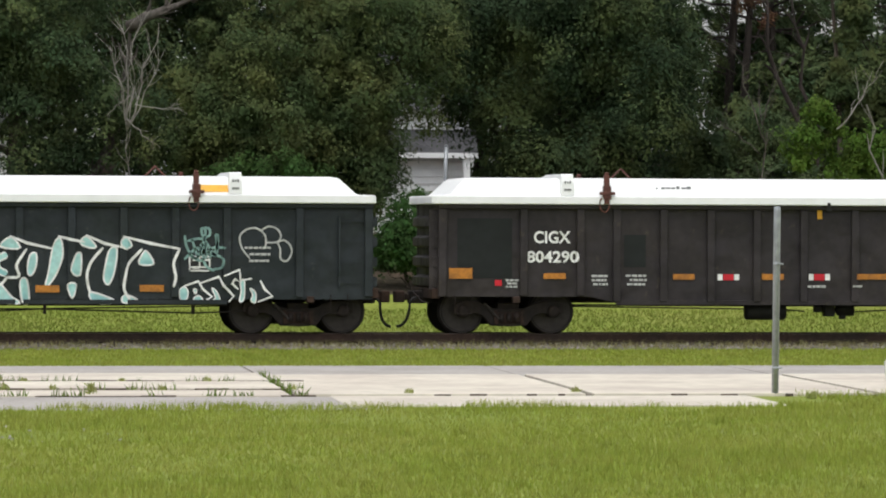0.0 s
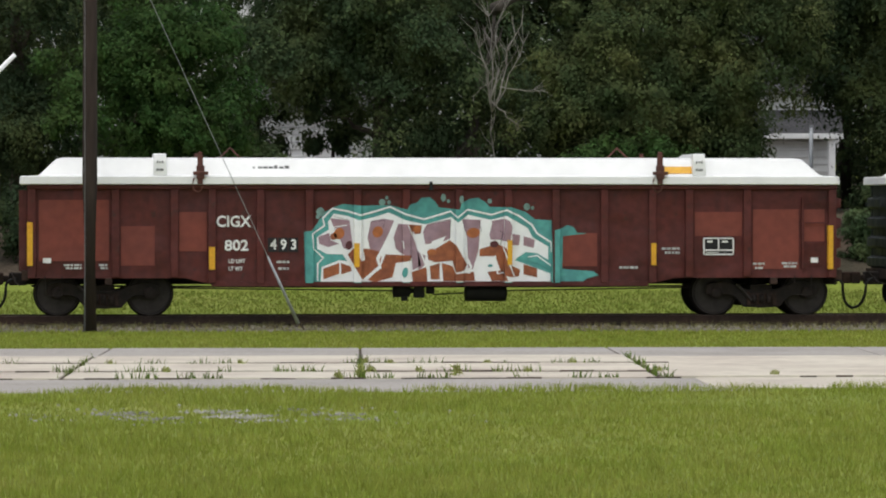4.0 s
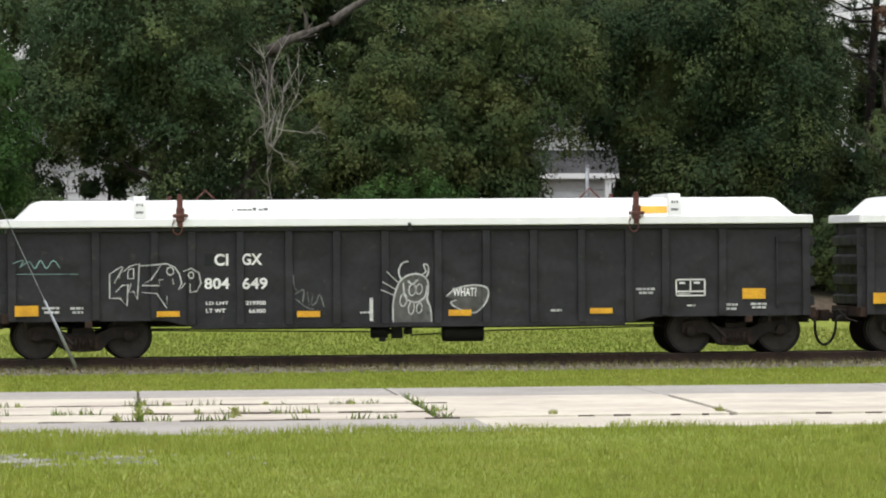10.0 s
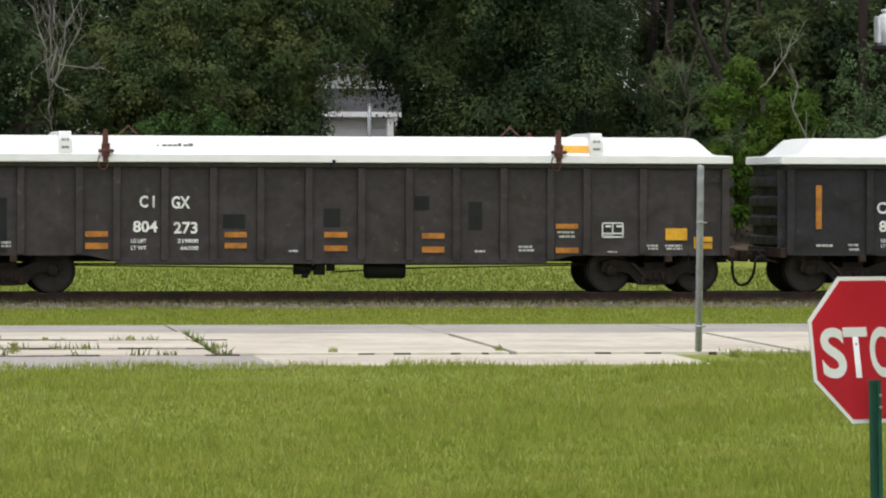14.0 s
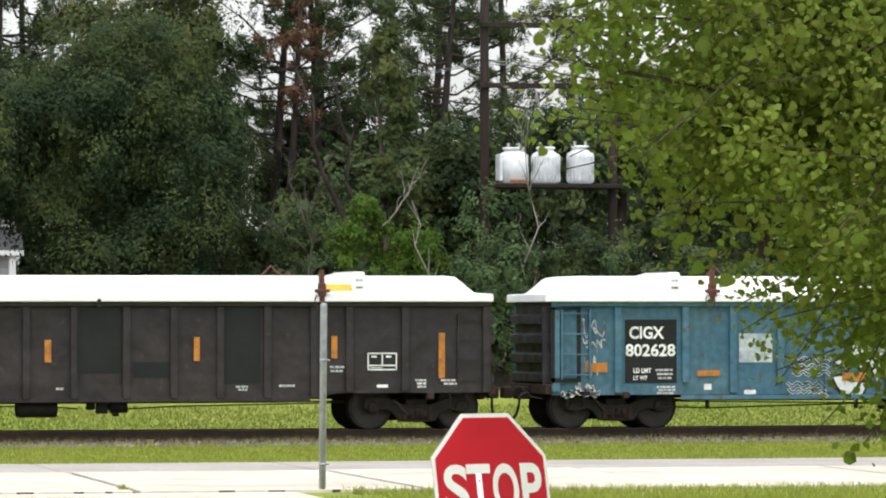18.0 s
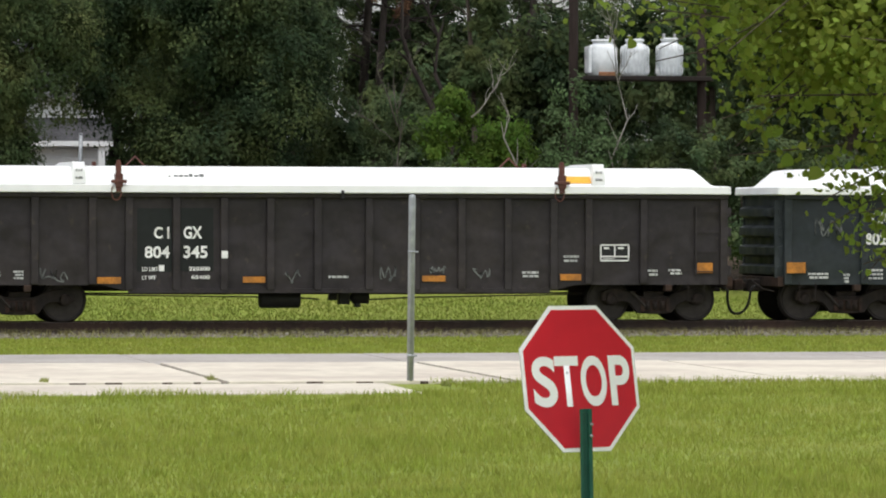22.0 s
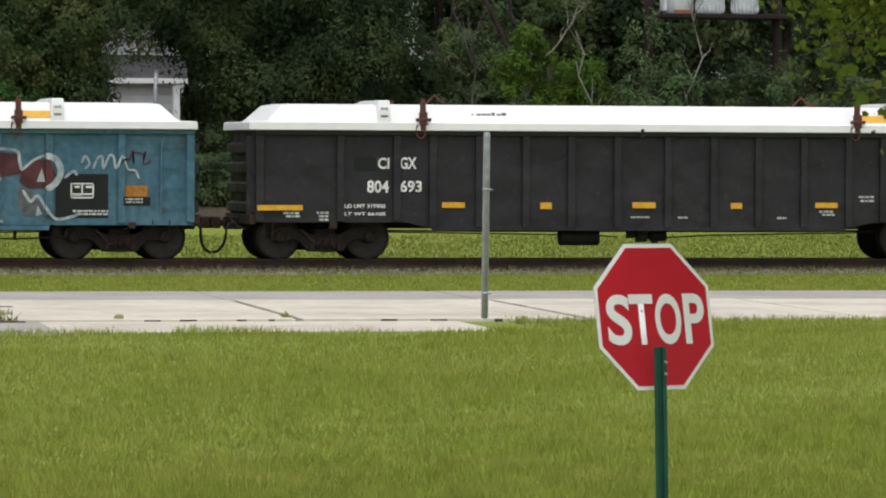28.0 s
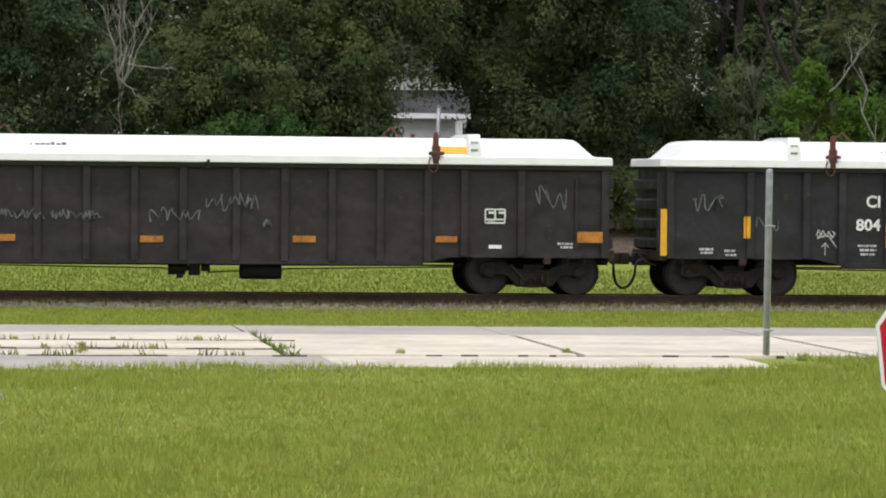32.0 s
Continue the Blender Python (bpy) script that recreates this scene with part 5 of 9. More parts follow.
def cover(car):
    """The white moulded lid with its clamps."""
    bm = bmesh.new()
    # rings from the rim upward: half length, half width, height
    rings = [(8.13, 1.63, 2.615), (8.14, 1.64, 2.63), (8.13, 1.63, 2.765), (8.10, 1.60, 2.78), (7.80, 1.53, 2.79), (7.745, 1.50, 2.81), (7.46, 1.30, 3.085), (7.405, 1.24, 3.125), (7.28, 0.9, 3.15)]
    loops = []
    for hx, hy, z in rings:
        loop = []
        for sx, sy in ((-1, -1), (1, -1), (1, 1), (-1, 1)):
            for k in range(4):
                # rounded corners
                a = {(-1, -1): 180, (1, -1): 270, (1, 1): 0, (-1, 1): 90}[(sx, sy)] + 30 * k
                r = 0.09
                loop.append(bm.verts.new((sx * (hx - r) + r * math.cos(radians(a)), sy * (hy - r) + r * math.sin(radians(a)), z)))
        loops.append(loop)
    for v in bm.verts:
        v.co.x += 0.04 if v.co.x > 0 else 0.02
    n = len(loops[0])
    for a, b in zip(loops, loops[1:]):
        for k in range(n):
            f = bm.faces.new((a[k], a[(k + 1) % n], b[(k + 1) % n], b[k]))
    bm.faces.new(loops[-1])
    bm.faces.new(loops[0][::-1])
    lid = part("cover", bm, M["cover"], car, "white moulded lid over the load")
    for s in (-1, 1):
        x = 5.355 * s
        b = bmesh.new()
        prof = [(-1.60, 2.79), (-1.57, 3.06), (-1.52, 3.20), (-1.44, 3.225), (0.2, 3.225), (1.30, 3.145), (1.57, 3.06), (1.60, 2.79)]
        lo = [b.verts.new((x - 0.12 - 0.015 * (z < 3.0), y, z)) for y, z in prof]
        hi = [b.verts.new((x + 0.12 + 0.015 * (z < 3.0), y, z)) for y, z in prof]
        b.faces.new(lo), b.faces.new(hi[::-1])
        for k in range(len(prof)):
            b.faces.new((lo[k], lo[(k + 1) % 8], hi[(k + 1) % 8], hi[k]))
        bmesh.ops.recalc_face_normals(b, faces=b.faces)
        part("raised_rib", b, M["cover"], lid)
        for yc in (-1, 1):
            x = 4.565 * s
            c = boxes((x - 0.055, x + 0.055, yc * 1.60 - 0.05, yc * 1.60 + 0.05, 2.62, 3.20), (x - 0.14, x + 0.16, yc * 1.62 - 0.06, yc * 1.62 + 0.06, 2.80, 2.87), (x - 0.075, x + 0.085, yc * 1.61 - 0.06, yc * 1.61 + 0.06, 2.72, 2.99), (x - 0.04, x + 0.04, yc * 1.6 - 0.04, yc * 1.6 + 0.04, 3.2, 3.26), bevel=0.012)
            part("clamp", c, M["clamp"], lid, "red-brown steel hold-down clamp")
            pts = [(x - 0.03 + 0.11 * math.sin(a) * (1 if a < 3 else 1), yc * 1.66, 2.66 - 0.18 * math.sin(a / 2) ** 2 - 0.06) for a in [2 * math.pi * k / 12 for k in range(12)]]
            pts = [(x - 0.05 + 0.10 * math.cos(a), yc * 1.66, 2.62 + 0.16 * math.sin(a)) for a in [radians(130 + 28 * k) for k in range(10)]]
            part("chain", tube(bmesh.new(), pts, 0.014, 5), M["clamp"], lid, "loop of rusty chain")
        x = 3.92 * s
        v = tube(bmesh.new(), [(x - 0.24, 0.3, 3.12), (x, 0.3, 3.36), (x + 0.24, 0.3, 3.12)], 0.022, 6)
        part("lifting_lug", v, M["clamp"], lid, "bent brown lifting lug")
    part("centre_latch", boxes((-0.03, 0.03, -1.67, -1.63, 2.54, 2.67), (-0.05, 0.05, -1.675, -1.665, 2.50, 2.54), bevel=0.006), M["black"], lid, "small black latch")
    sheet = leaning(bmesh.new(), 4.66, 5.22, 2.83, 2.97)
    part("yellow_label", sheet, M["yellow"], lid, "yellow label on the lid")
    logo = bmesh.new()
    for q, (wd, ht) in enumerate(((0.04, 0.05), (0.09, 0.06), (0.09, 0.06), (0.09, 0.06), (0.07, 0.10), (0.09, 0.06), (0.09, 0.09))):
        leaning(logo, -3.52 + 0.105 * q, -3.52 + 0.105 * q + wd, 2.93, 2.93 + ht * 0.6)
    tagged(part("maker_logo", logo, M["chalk"], lid, "small dark maker's emblem as plain shapes"), kind="stuff")
    for x in (-5.355, 5.355):
        rows = bmesh.new()
        for z, count in ((3.055, 3), (2.905, 4)):
            for q in range(count):
                c = x - 0.075 + 0.15 * (q + 0.5) / count
                h = 0.026 - 0.006 * (q % 2)
                box(rows, c - 0.014, c + 0.014, -1.61, -1.58, z - h, z + h)
        for v in rows.verts:
            v.co.y = -1.606 + (v.co.z - 2.79) * 0.111
        tagged(part("number_bar", rows, M["chalk"], lid, "small grey unreadable lettering"), kind="stuff")
    return lid


def leaning(bm, x0, x1, z0, z1, lift=0.006):
    """A thin sheet on the slope of the lid's long side."""
    y = lambda z: -1.50 + (z - 2.81) * (0.20 / 0.26) - lift
    vs = [bm.verts.new((x, y(z) - d, z + d)) for d in (0, 0.004) for x, z in ((x0, z0), (x1, z0), (x1, z1), (x0, z1))]
    for q in ((0, 1, 2, 3), (4, 5, 6, 7), (0, 1, 5, 4), (1, 2, 6, 5), (2, 3, 7, 6), (3, 0, 4, 7)):
        bm.faces.new([vs[k] for k in q])
    bmesh.ops.recalc_face_normals(bm, faces=bm.faces)
    return bm


def gondola(kind):
    """One covered gondola car, its origin on the track's centre at the rail's top."""
    car = thing("gondola_car", pose(0, 0, 0), "open-top steel gondola car with a white moulded lid", "railway car", "cars of the train")
    for s in (-1, 1):
        y0, y1 = (-1.44, -1.425) if s < 0 else (1.425, 1.44)
        part("side_wall", plate(bmesh.new(), side_outline(kind), y0, y1), M["charcoal"], car)
        o, i = (-1.53, -1.442) if s < 0 else (1.442, 1.53)
        a, b = min(o, i), max(o, i)
        for r in RIBS_OF[kind]:
            for q in (-1, 1) if r else (1,):
                low = (0.66 if r < 4.4 else 0.78) if kind == "deep" else (0.95 if round(r / 1.03) % 2 else 0.74)
                part("rib", boxes((OFF + q * r - 0.075, OFF + q * r + 0.075, a, b, low, 2.52), bevel=0.012), M["charcoal"], car)
        for q in (LEFT + 0.08, RIGHT - 0.08):
            part("corner_post", boxes((q - 0.08, q + 0.08, a, b, 0.76, 2.52), bevel=0.012), M["charcoal"], car)
        part("top_chord", boxes((LEFT - 0.01, RIGHT + 0.01, a - 0.02, b + 0.02, 2.522, 2.612), bevel=0.015), M["charcoal"], car)
        half = 4.35 if kind == "deep" else 5.2
        part("side_sill", boxes((-half, half, a + 0.02, b - 0.02, 0.60, 0.69)), M["charcoal" if kind == "deep" else "black"], car)
    part("floor", boxes((LEFT + 0.03, RIGHT - 0.03, -1.42, 1.42, 0.90, 0.96)), M["rust"], car)
    part("centre_sill", boxes((-8.1, 8.1, -0.22, 0.22, 0.62, 0.90)), M["truck"], car)
    for s in (-1, 1):
        e = RIGHT - 8.02 if s > 0 else LEFT + 8.02
        a, b = (7.98 * s + e, 8.0 * s + e) if s > 0 else (8.0 * s + e, 7.98 * s + e)
        part("end_wall", boxes((a, b, -1.42, 1.42, 0.78, 2.60)), M["charcoal"], car)
        for k in range(4):
            z = 1.05 + 0.40 * k
            fold = [(0, z - 0.13), (0.12, z - 0.08), (0.12, z + 0.08), (0, z + 0.13)]
            bm = bmesh.new()
            lo = [bm.verts.new((s * (8.0 + d) + e, -1.42, zz)) for d, zz in fold]
            hi = [bm.verts.new((s * (8.0 + d) + e, 1.42, zz)) for d, zz in fold]
            bm.faces.new(lo), bm.faces.new(hi)
            for q in range(3):
                bm.faces.new((lo[q], lo[q + 1], hi[q + 1], hi[q]))
            bmesh.ops.recalc_face_normals(bm, faces=bm.faces)
            part("end_corrugation", bm, M["charcoal"], car)
        part("end_sill", boxes((min(8.0 * s + e, 8.14 * s + e), max(8.0 * s + e, 8.14 * s + e), -1.45, 1.45, 0.72, 0.92), bevel=0.01), M["rust"], car)
        # ladders: on the side at one end, on the end wall at the other corner
        for yc in (-1.0, 1.0):
            for z in (1.02, 1.43, 1.84, 2.25):
                if s * yc < 0:
                    part("rung", boxes((min(7.36 * s + e, 7.86 * s + e), max(7.36 * s + e, 7.86 * s + e), yc * 1.49 - 0.010, yc * 1.49 + 0.010, z, z + 0.022)), M["charcoal"], car)
                else:
                    part("rung", boxes((8.16 * s + e - 0.015, 8.16 * s + e + 0.015, yc * 1.10 - 0.24, yc * 1.10 + 0.24, z, z + 0.10)), M["charcoal"], car)
            if s * yc < 0:
                part("ladder_stile", boxes((7.35 * s + e - 0.02, 7.35 * s + e + 0.02, yc * 1.48 - 0.03, yc * 1.48 + 0.03, 0.95, 2.35)), M["charcoal"], car)
            else:
                part("ladder_stile", boxes((min(8.0 * s + e, 8.19 * s + e), max(8.0 * s + e, 8.19 * s + e), yc * 1.36 - 0.03, yc * 1.36 + 0.03, 0.9, 2.5)), M["charcoal"], car)
        part("draft_gear", boxes((min(8.0 * s, 8.35 * s), max(8.0 * s, 8.35 * s), -0.2, 0.2, 0.60, 0.86), bevel=0.03), M["truck"], car)
        kn = boxes((min(8.3 * s, 8.56 * s), max(8.3 * s, 8.56 * s), -0.07, 0.07, 0.66, 0.80), (min(8.46 * s, 8.66 * s), max(8.46 * s, 8.66 * s), -0.19 + 0.06 * s, 0.13 + 0.06 * s, 0.62, 0.86), bevel=0.03)
        part("coupler", kn, M["rust"], car, "rusty knuckle coupler")
        bend = [math.pi / 2 * k / 8 for k in range(9)]
        pts = [(8.20 * s, -0.5, 0.74), (8.34 * s, -0.52, 0.70)] + [(s * (8.40 + 0.238 * (1 - math.cos(b))), -0.55 + 0.2 * b / 1.57, 0.62 - 0.48 * math.sin(b) ** 0.8) for b in bend]
        part("air_hose", tube(bmesh.new(), pts, 0.030, 7), M["black"], car, "hanging black air hose")
        part("cut_lever", tube(bmesh.new(), [(8.12 * s, -1.3, 0.62), (8.2 * s, -0.8, 0.66), (8.3 * s, -0.2, 0.86)], 0.014, 6), M["truck"], car)
        part("step", tube(bmesh.new(), [(7.62 * s, -1.5, 0.8), (7.62 * s, -1.5, 0.42), (7.28 * s, -1.5, 0.42), (7.28 * s, -1.5, 0.8)], 0.011, 6), M["truck"], car)
        part("jack_pad", boxes((6.62 * s + 0.25 - 0.07, 6.62 * s + 0.25 + 0.07, -1.5, -1.3, 0.63, 0.76), bevel=0.015), M["rust"], car)
        truck(car, 6.67 if s > 0 else -6.47)
    part("air_reservoir", lathe(bmesh.new(), [(-0.02, 0.05), (0.0, 0.17), (0.04, 0.185), (0.78, 0.185), (0.82, 0.17), (0.84, 0.05)], 18), M["black"], car, "black air reservoir tank", at=pose(0.74, -0.85, 0.47, 0, 0, -90) )
    part("brake_cylinder", lathe(bmesh.new(), [(0, 0.05), (0.01, 0.13), (0.34, 0.13), (0.36, 0.06), (0.5, 0.03)], 16), M["black"], car, at=pose(-0.72, -0.95, 0.50, 0, 0, -90))
    part("control_valve", boxes((-0.30, -0.08, -1.02, -0.8, 0.36, 0.62), (-0.05, 0.12, -1.0, -0.85, 0.44, 0.58), (-0.55, -0.42, -1.02, -0.9, 0.30, 0.5), bevel=0.02), M["black"], car)
    part("brake_rod", tube(bmesh.new(), [(-5.6, -0.6, 0.56), (-0.8, -0.8, 0.50), (-0.3, -0.8, 0.46)], 0.016, 6), M["truck"], car)
    part("brake_rod", tube(bmesh.new(), [(5.6, -0.6, 0.56), (1.7, -0.8, 0.50), (0.1, -0.8, 0.42)], 0.016, 6), M["truck"], car)
    part("train_pipe", tube(bmesh.new(), [(-7.9, -0.5, 0.60), (-3, -0.7, 0.575), (3, -0.7, 0.575), (7.9, -0.5, 0.60)], 0.02, 6), M["truck"], car)
    if kind == "straight":
        for q in (-4.55, -1.3, 1.6, 4.55):
            part("hanger", boxes((q - 0.03, q + 0.03, -1.25, -1.15, 0.40, 0.62)), M["truck"], car)
        part("tie_rod", tube(bmesh.new(), [(-5.6, -1.2, 0.46), (-4.55, -1.2, 0.42), (-1.3, -1.2, 0.50), (1.6, -1.2, 0.50), (4.55, -1.2, 0.42), (5.6, -1.2, 0.46)], 0.018, 6), M["truck"], car)
    cover(car)
    return car


SPIN = []
WHEELSET, RIM = wheelset_mesh(), rim_mesh()
BODY = ("side_wall", "rib", "corner_post", "top_chord", "side_sill", "end_wall", "end_corrugation", "rung", "ladder_stile")
PAINT = ("brown", "teal", "teal", "red", "brown", "charcoal", "charcoal", "charcoal", "tan_grey", "blue", "brown", "teal", "brown", "charcoal", "charcoal", "charcoal", "blue", "charcoal", "brown")
LABEL = dict(brown="brown-black", teal="dark teal", red="oxide red", charcoal="charcoal grey", tan_grey="weathered grey-brown", blue="faded blue")
KIND = ["straight" if p == "blue" or k in (1, 2) else "deep" for k, p in enumerate(PAINT)]
PATTERN = dict(deep=gondola("deep"), straight=gondola("straight"))
CARS = []
for kind in KIND:
    CARS.append(PATTERN[kind] if PATTERN[kind] not in CARS else copy_thing(PATTERN[kind], pose(0, 0, 0)))
for car, paint in zip(CARS, PAINT):
    if paint == "blue":
        for x in (LEFT + 0.20, LEFT + 0.80):
            part("ladder_stile", boxes((x - 0.022, x + 0.022, -1.56, -1.442, 1.02, 2.46), bevel=0.008), M["blue"], car, "blue ladder stile")
        for z in (1.10, 1.52, 1.94, 2.36):
            part("rung", boxes((LEFT + 0.22, LEFT + 0.78, -1.555, -1.530, z, z + 0.028), bevel=0.006), M["blue"], car, "blue ladder rung")
UNDER = ("air_reservoir", "brake_cylinder", "control_valve")
for k, (car, paint) in enumerate(zip(CARS, PAINT)):
    tagged(car, LABEL[paint] + " steel gondola car with a white moulded lid, rolling")
    for o in car.children_recursive:
        kind = o.name.split(".")[0]
        if kind in BODY and paint != "charcoal" and not (paint == "blue" and (kind in ("end_wall", "end_corrugation") or (kind in ("rung", "ladder_stile") and abs(o.data.vertices[0].co.y) < 1.4))):
            own_paint(o, M[paint])
        if kind == "wheelset" and o not in SPIN:
            SPIN.append(o)
        if kind in UNDER and k + 1 in (1, 2, 3, 6, 8, 11, 12, 13, 16, 18):
            o.matrix_basis = pose(0, -1.75, 0, 0, 0, 180) @ o.matrix_basis


# ---- paint, stencils and reflectors on the cars' near sides ----
def rib_places(i):
    return [OFF + q * r for r in RIBS_OF[KIND[i - 1]] for q in ((1,) if r == 0 else (-1, 1))]


def front(i, x):
    """How far the car's skin stands out at x: on a rib or between ribs."""
    if x < LEFT + 0.16 or x > RIGHT - 0.16:
        return -1.535
    return -1.535 if any(abs(x - r) < 0.0755 for r in rib_places(i)) else -1.444


def drape(i, bm, lift):
    """Lays a flat upright mesh over panels and ribs."""
    xs = [v.co.x for v in bm.verts]
    lo, hi = min(xs), max(xs)
    for r in rib_places(i) + [LEFT + 0.08, RIGHT - 0.08]:
        for e in (r - 0.079, r - 0.075, r + 0.075, r + 0.079):
            if lo < e < hi:
                bmesh.ops.bisect_plane(bm, geom=bm.verts[:] + bm.edges[:] + bm.faces[:], plane_co=(e, 0, 0), plane_no=(1, 0, 0))
    for v in bm.verts:
        v.co.y = front(i, v.co.x) - lift
    return bm


def flat(bm, outline):
    bm.faces.new([bm.verts.new((x, 0, z)) for x, z in outline])
    return bm


def face_camera(bm):
    for f in bm.faces:
        f.normal_update()
        if f.normal.y > 0:
            f.normal_flip()
    return bm


def sheet(i, x0, x1, z0, z1, material):
    name, label = {"yellow": ("reflector", "yellow reflective strip"), "orange": ("reflector", "weathered orange reflective strip"), "white": ("white_decal", "small white decal"), "silver": ("pale_placard", "pale weathered placard"), "dark_patch": ("repainted_patch", "darker repainted patch"), "red_patch": ("repainted_patch", "fresher red repainted patch"), "rust": ("rust_streak", "brown rust streak"), "chalk": ("chalk_mark", "faint grey mark"), "chalk_white": ("stencil_line", "thin white stencil line"), "ink": ("black_patch", "black number patch"), "sign_red": ("red_decal", "small red decal")}[material]
    lift = 0.004 if material in ("dark_patch", "red_patch", "rust") else 0.008 if material in ("white", "ink", "silver") else 0.024 if material in ("yellow", "orange") else 0.010
    part(name, face_camera(drape(i, flat(bmesh.new(), [(x0, z0), (x1, z0), (x1, z1), (x0, z1)]), lift)), M[material], CARS[i - 1], label)


def mark(i, x0, x1, z0, z1, body, material="white"):
    """Lettering that fills the given space, each character a piece of its own."""
    me = text_mesh(body, 1.0, 0.026)
    co = np.empty(len(me.vertices) * 3)
    me.vertices.foreach_get("co", co)
    co = co.reshape(-1, 3)
    ax, bx, az, bz = co[:, 0].min(), co[:, 0].max(), co[:, 2].min(), co[:, 2].max()
    faces = [tuple(f.vertices) for f in me.polygons]
    bpy.data.meshes.remove(me)
    # faces that share corners make one character
    owner = list(range(len(co)))

    def root(k):
        while owner[k] != k:
            k = owner[k]
        return k

    for f in faces:
        for k in f[1:]:
            owner[root(k)] = root(f[0])
    islands = {}
    for f in faces:
        islands.setdefault(root(f[0]), []).append(f)
    runs = sorted(islands.values(), key=lambda fs: min(co[k, 0] for f in fs for k in f))
    chars = body.replace(" ", "")
    for k, fs in enumerate(runs):
        ch = chars[min(k, len(chars) - 1)]
        bm, seen = bmesh.new(), {}
        for f in fs:
            for k in f:
                if k not in seen:
                    seen[k] = bm.verts.new((x0 + (co[k, 0] - ax) / (bx - ax) * (x1 - x0), 0, z0 + (co[k, 2] - az) / (bz - az) * (z1 - z0)))
            bm.faces.new([seen[k] for k in f])
        part("lettering", face_camera(drape(i, bm, 0.013)), M[material], CARS[i - 1], ("white" if material == "white" else "black") + " stencilled " + ch)


def small_print(i, x0, x1, z0, z1):
    """Small stencils too fine to read: broken bars."""
    rr = random.Random(int((x0 + 9) * 100) + i)
    rows = max(1, min(3, round((z1 - z0) / 0.075)))
    bm = bmesh.new()
    for k in range(rows):
        z = z1 - (k + 0.5) * (z1 - z0) / rows
        h = min(0.022, (z1 - z0) / rows * 0.32)
        x = x0 + (0 if k == 0 else rr.uniform(0, 0.2) * (x1 - x0))
        while x < x1 - 0.02:
            w = min(rr.uniform(0.04, 0.12), x1 - x)
            flat(bm, [(x, z - h), (x + w, z - h), (x + w, z + h), (x, z + h)])
            x += w + 0.018
    tagged(part("small_stencil", face_camera(drape(i, bm, 0.012)), M["chalk_white"], CARS[i - 1], "fine white unreadable stencilling"), kind="stuff")


def stencil_box(i, x0, x1, z0, z1):
    """The framed maintenance stencil: a white outline of two cells and a bar."""
    t, m = 0.03, (x0 + x1) / 2
    zb = z0 + 0.28 * (z1 - z0)
    part("stencil_panel", face_camera(drape(i, flat(bmesh.new(), [(x0, z0), (x1, z0), (x1, z1), (x0, z1)]), 0.008)), M["ink"], CARS[i - 1], "black maintenance stencil panel")
    bm = bmesh.new()
    for a, b, c, d in ((x0, x1, z1 - t, z1), (x0, x1, z0, z0 + t), (x0, x0 + t, z0, z1), (x1 - t, x1, z0, z1), (m - t / 2, m + t / 2, zb, z1), (x0, x1, zb - t / 2, zb + t / 2), (x0 + 0.08, x0 + 0.19, z1 - 0.10, z1 - 0.06), (m + 0.07, m + 0.19, z1 - 0.10, z1 - 0.06), (x0 + 0.06, m, z0 + 0.045, z0 + 0.06)):
        flat(bm, [(a, c), (b, c), (b, d), (a, d)])
    part("stencil_frame", face_camera(drape(i, bm, 0.013)), M["white"], CARS[i - 1], "white stencilled frame")


def ribbon(bm, points, width):
    """A painted stroke along points in x and z, tapering at its ends."""
    n = len(points)
    last = None
    for k, (x, z) in enumerate(points):
        a, b = points[max(k - 1, 0)], points[min(k + 1, n - 1)]
        dx, dz = b[0] - a[0], b[1] - a[1]
        ln = math.hypot(dx, dz) or 1
        w = width / 2 * (0.6 if k in (0, n - 1) else 1.0)
        pair = (bm.verts.new((x - dz / ln * w, 0, z + dx / ln * w)), bm.verts.new((x + dz / ln * w, 0, z - dx / ln * w)))
        if last:
            bm.faces.new((last[0], last[1], pair[1], pair[0]))
        last = pair
    return bm


def smooth(points, steps=5, closed=False):
    """A rounded line through points."""
    p = [Vector(q) for q in points]
    n = len(p)
    out = []
    for k in range(n if closed else n - 1):
        a, b, c, d = (p[(k + j) % n] if closed else p[max(0, min(n - 1, k + j))] for j in (-1, 0, 1, 2))
        for s in range(steps):
            t = s / steps
            out.append(tuple(0.5 * ((2 * b) + (c - a) * t + (2 * a - 5 * b + 4 * c - d) * t * t + (3 * b - a - 3 * c + d) * t ** 3)))
    out.append(out[0] if closed else tuple(p[-1]))
    return out


def stroke(i, points, width, material, name, label, lift=0.016):
    bm = drape(i, ribbon(bmesh.new(), points, width), lift)
    return part(name, face_camera(bm), M[material], CARS[i - 1], label)


def scrawl(i, x0, x1, z0, z1, material, width):
    """An illegible hand-written tag: loops up and down along a line."""
    rr = random.Random(int((x0 + 9) * 37) + 11 * i)
    w, h = x1 - x0, z1 - z0
    n = max(5, int(w / max(h, 0.05) * 4.2))
    pts = []
    for k in range(2 * n):
        f = k / (2 * n - 1)
        up = (k % 2 == 0) ^ (rr.random() < 0.15)
        pts.append((x0 + w * min(1, max(0, f + rr.uniform(-0.9, 0.9) / n)), z0 + h * (rr.uniform(0.6, 1.0) if up else rr.uniform(0.0, 0.4))))
    stroke(i, smooth(pts, 4), width, material, "graffiti_tag", "loose scribbled tag in spray paint")


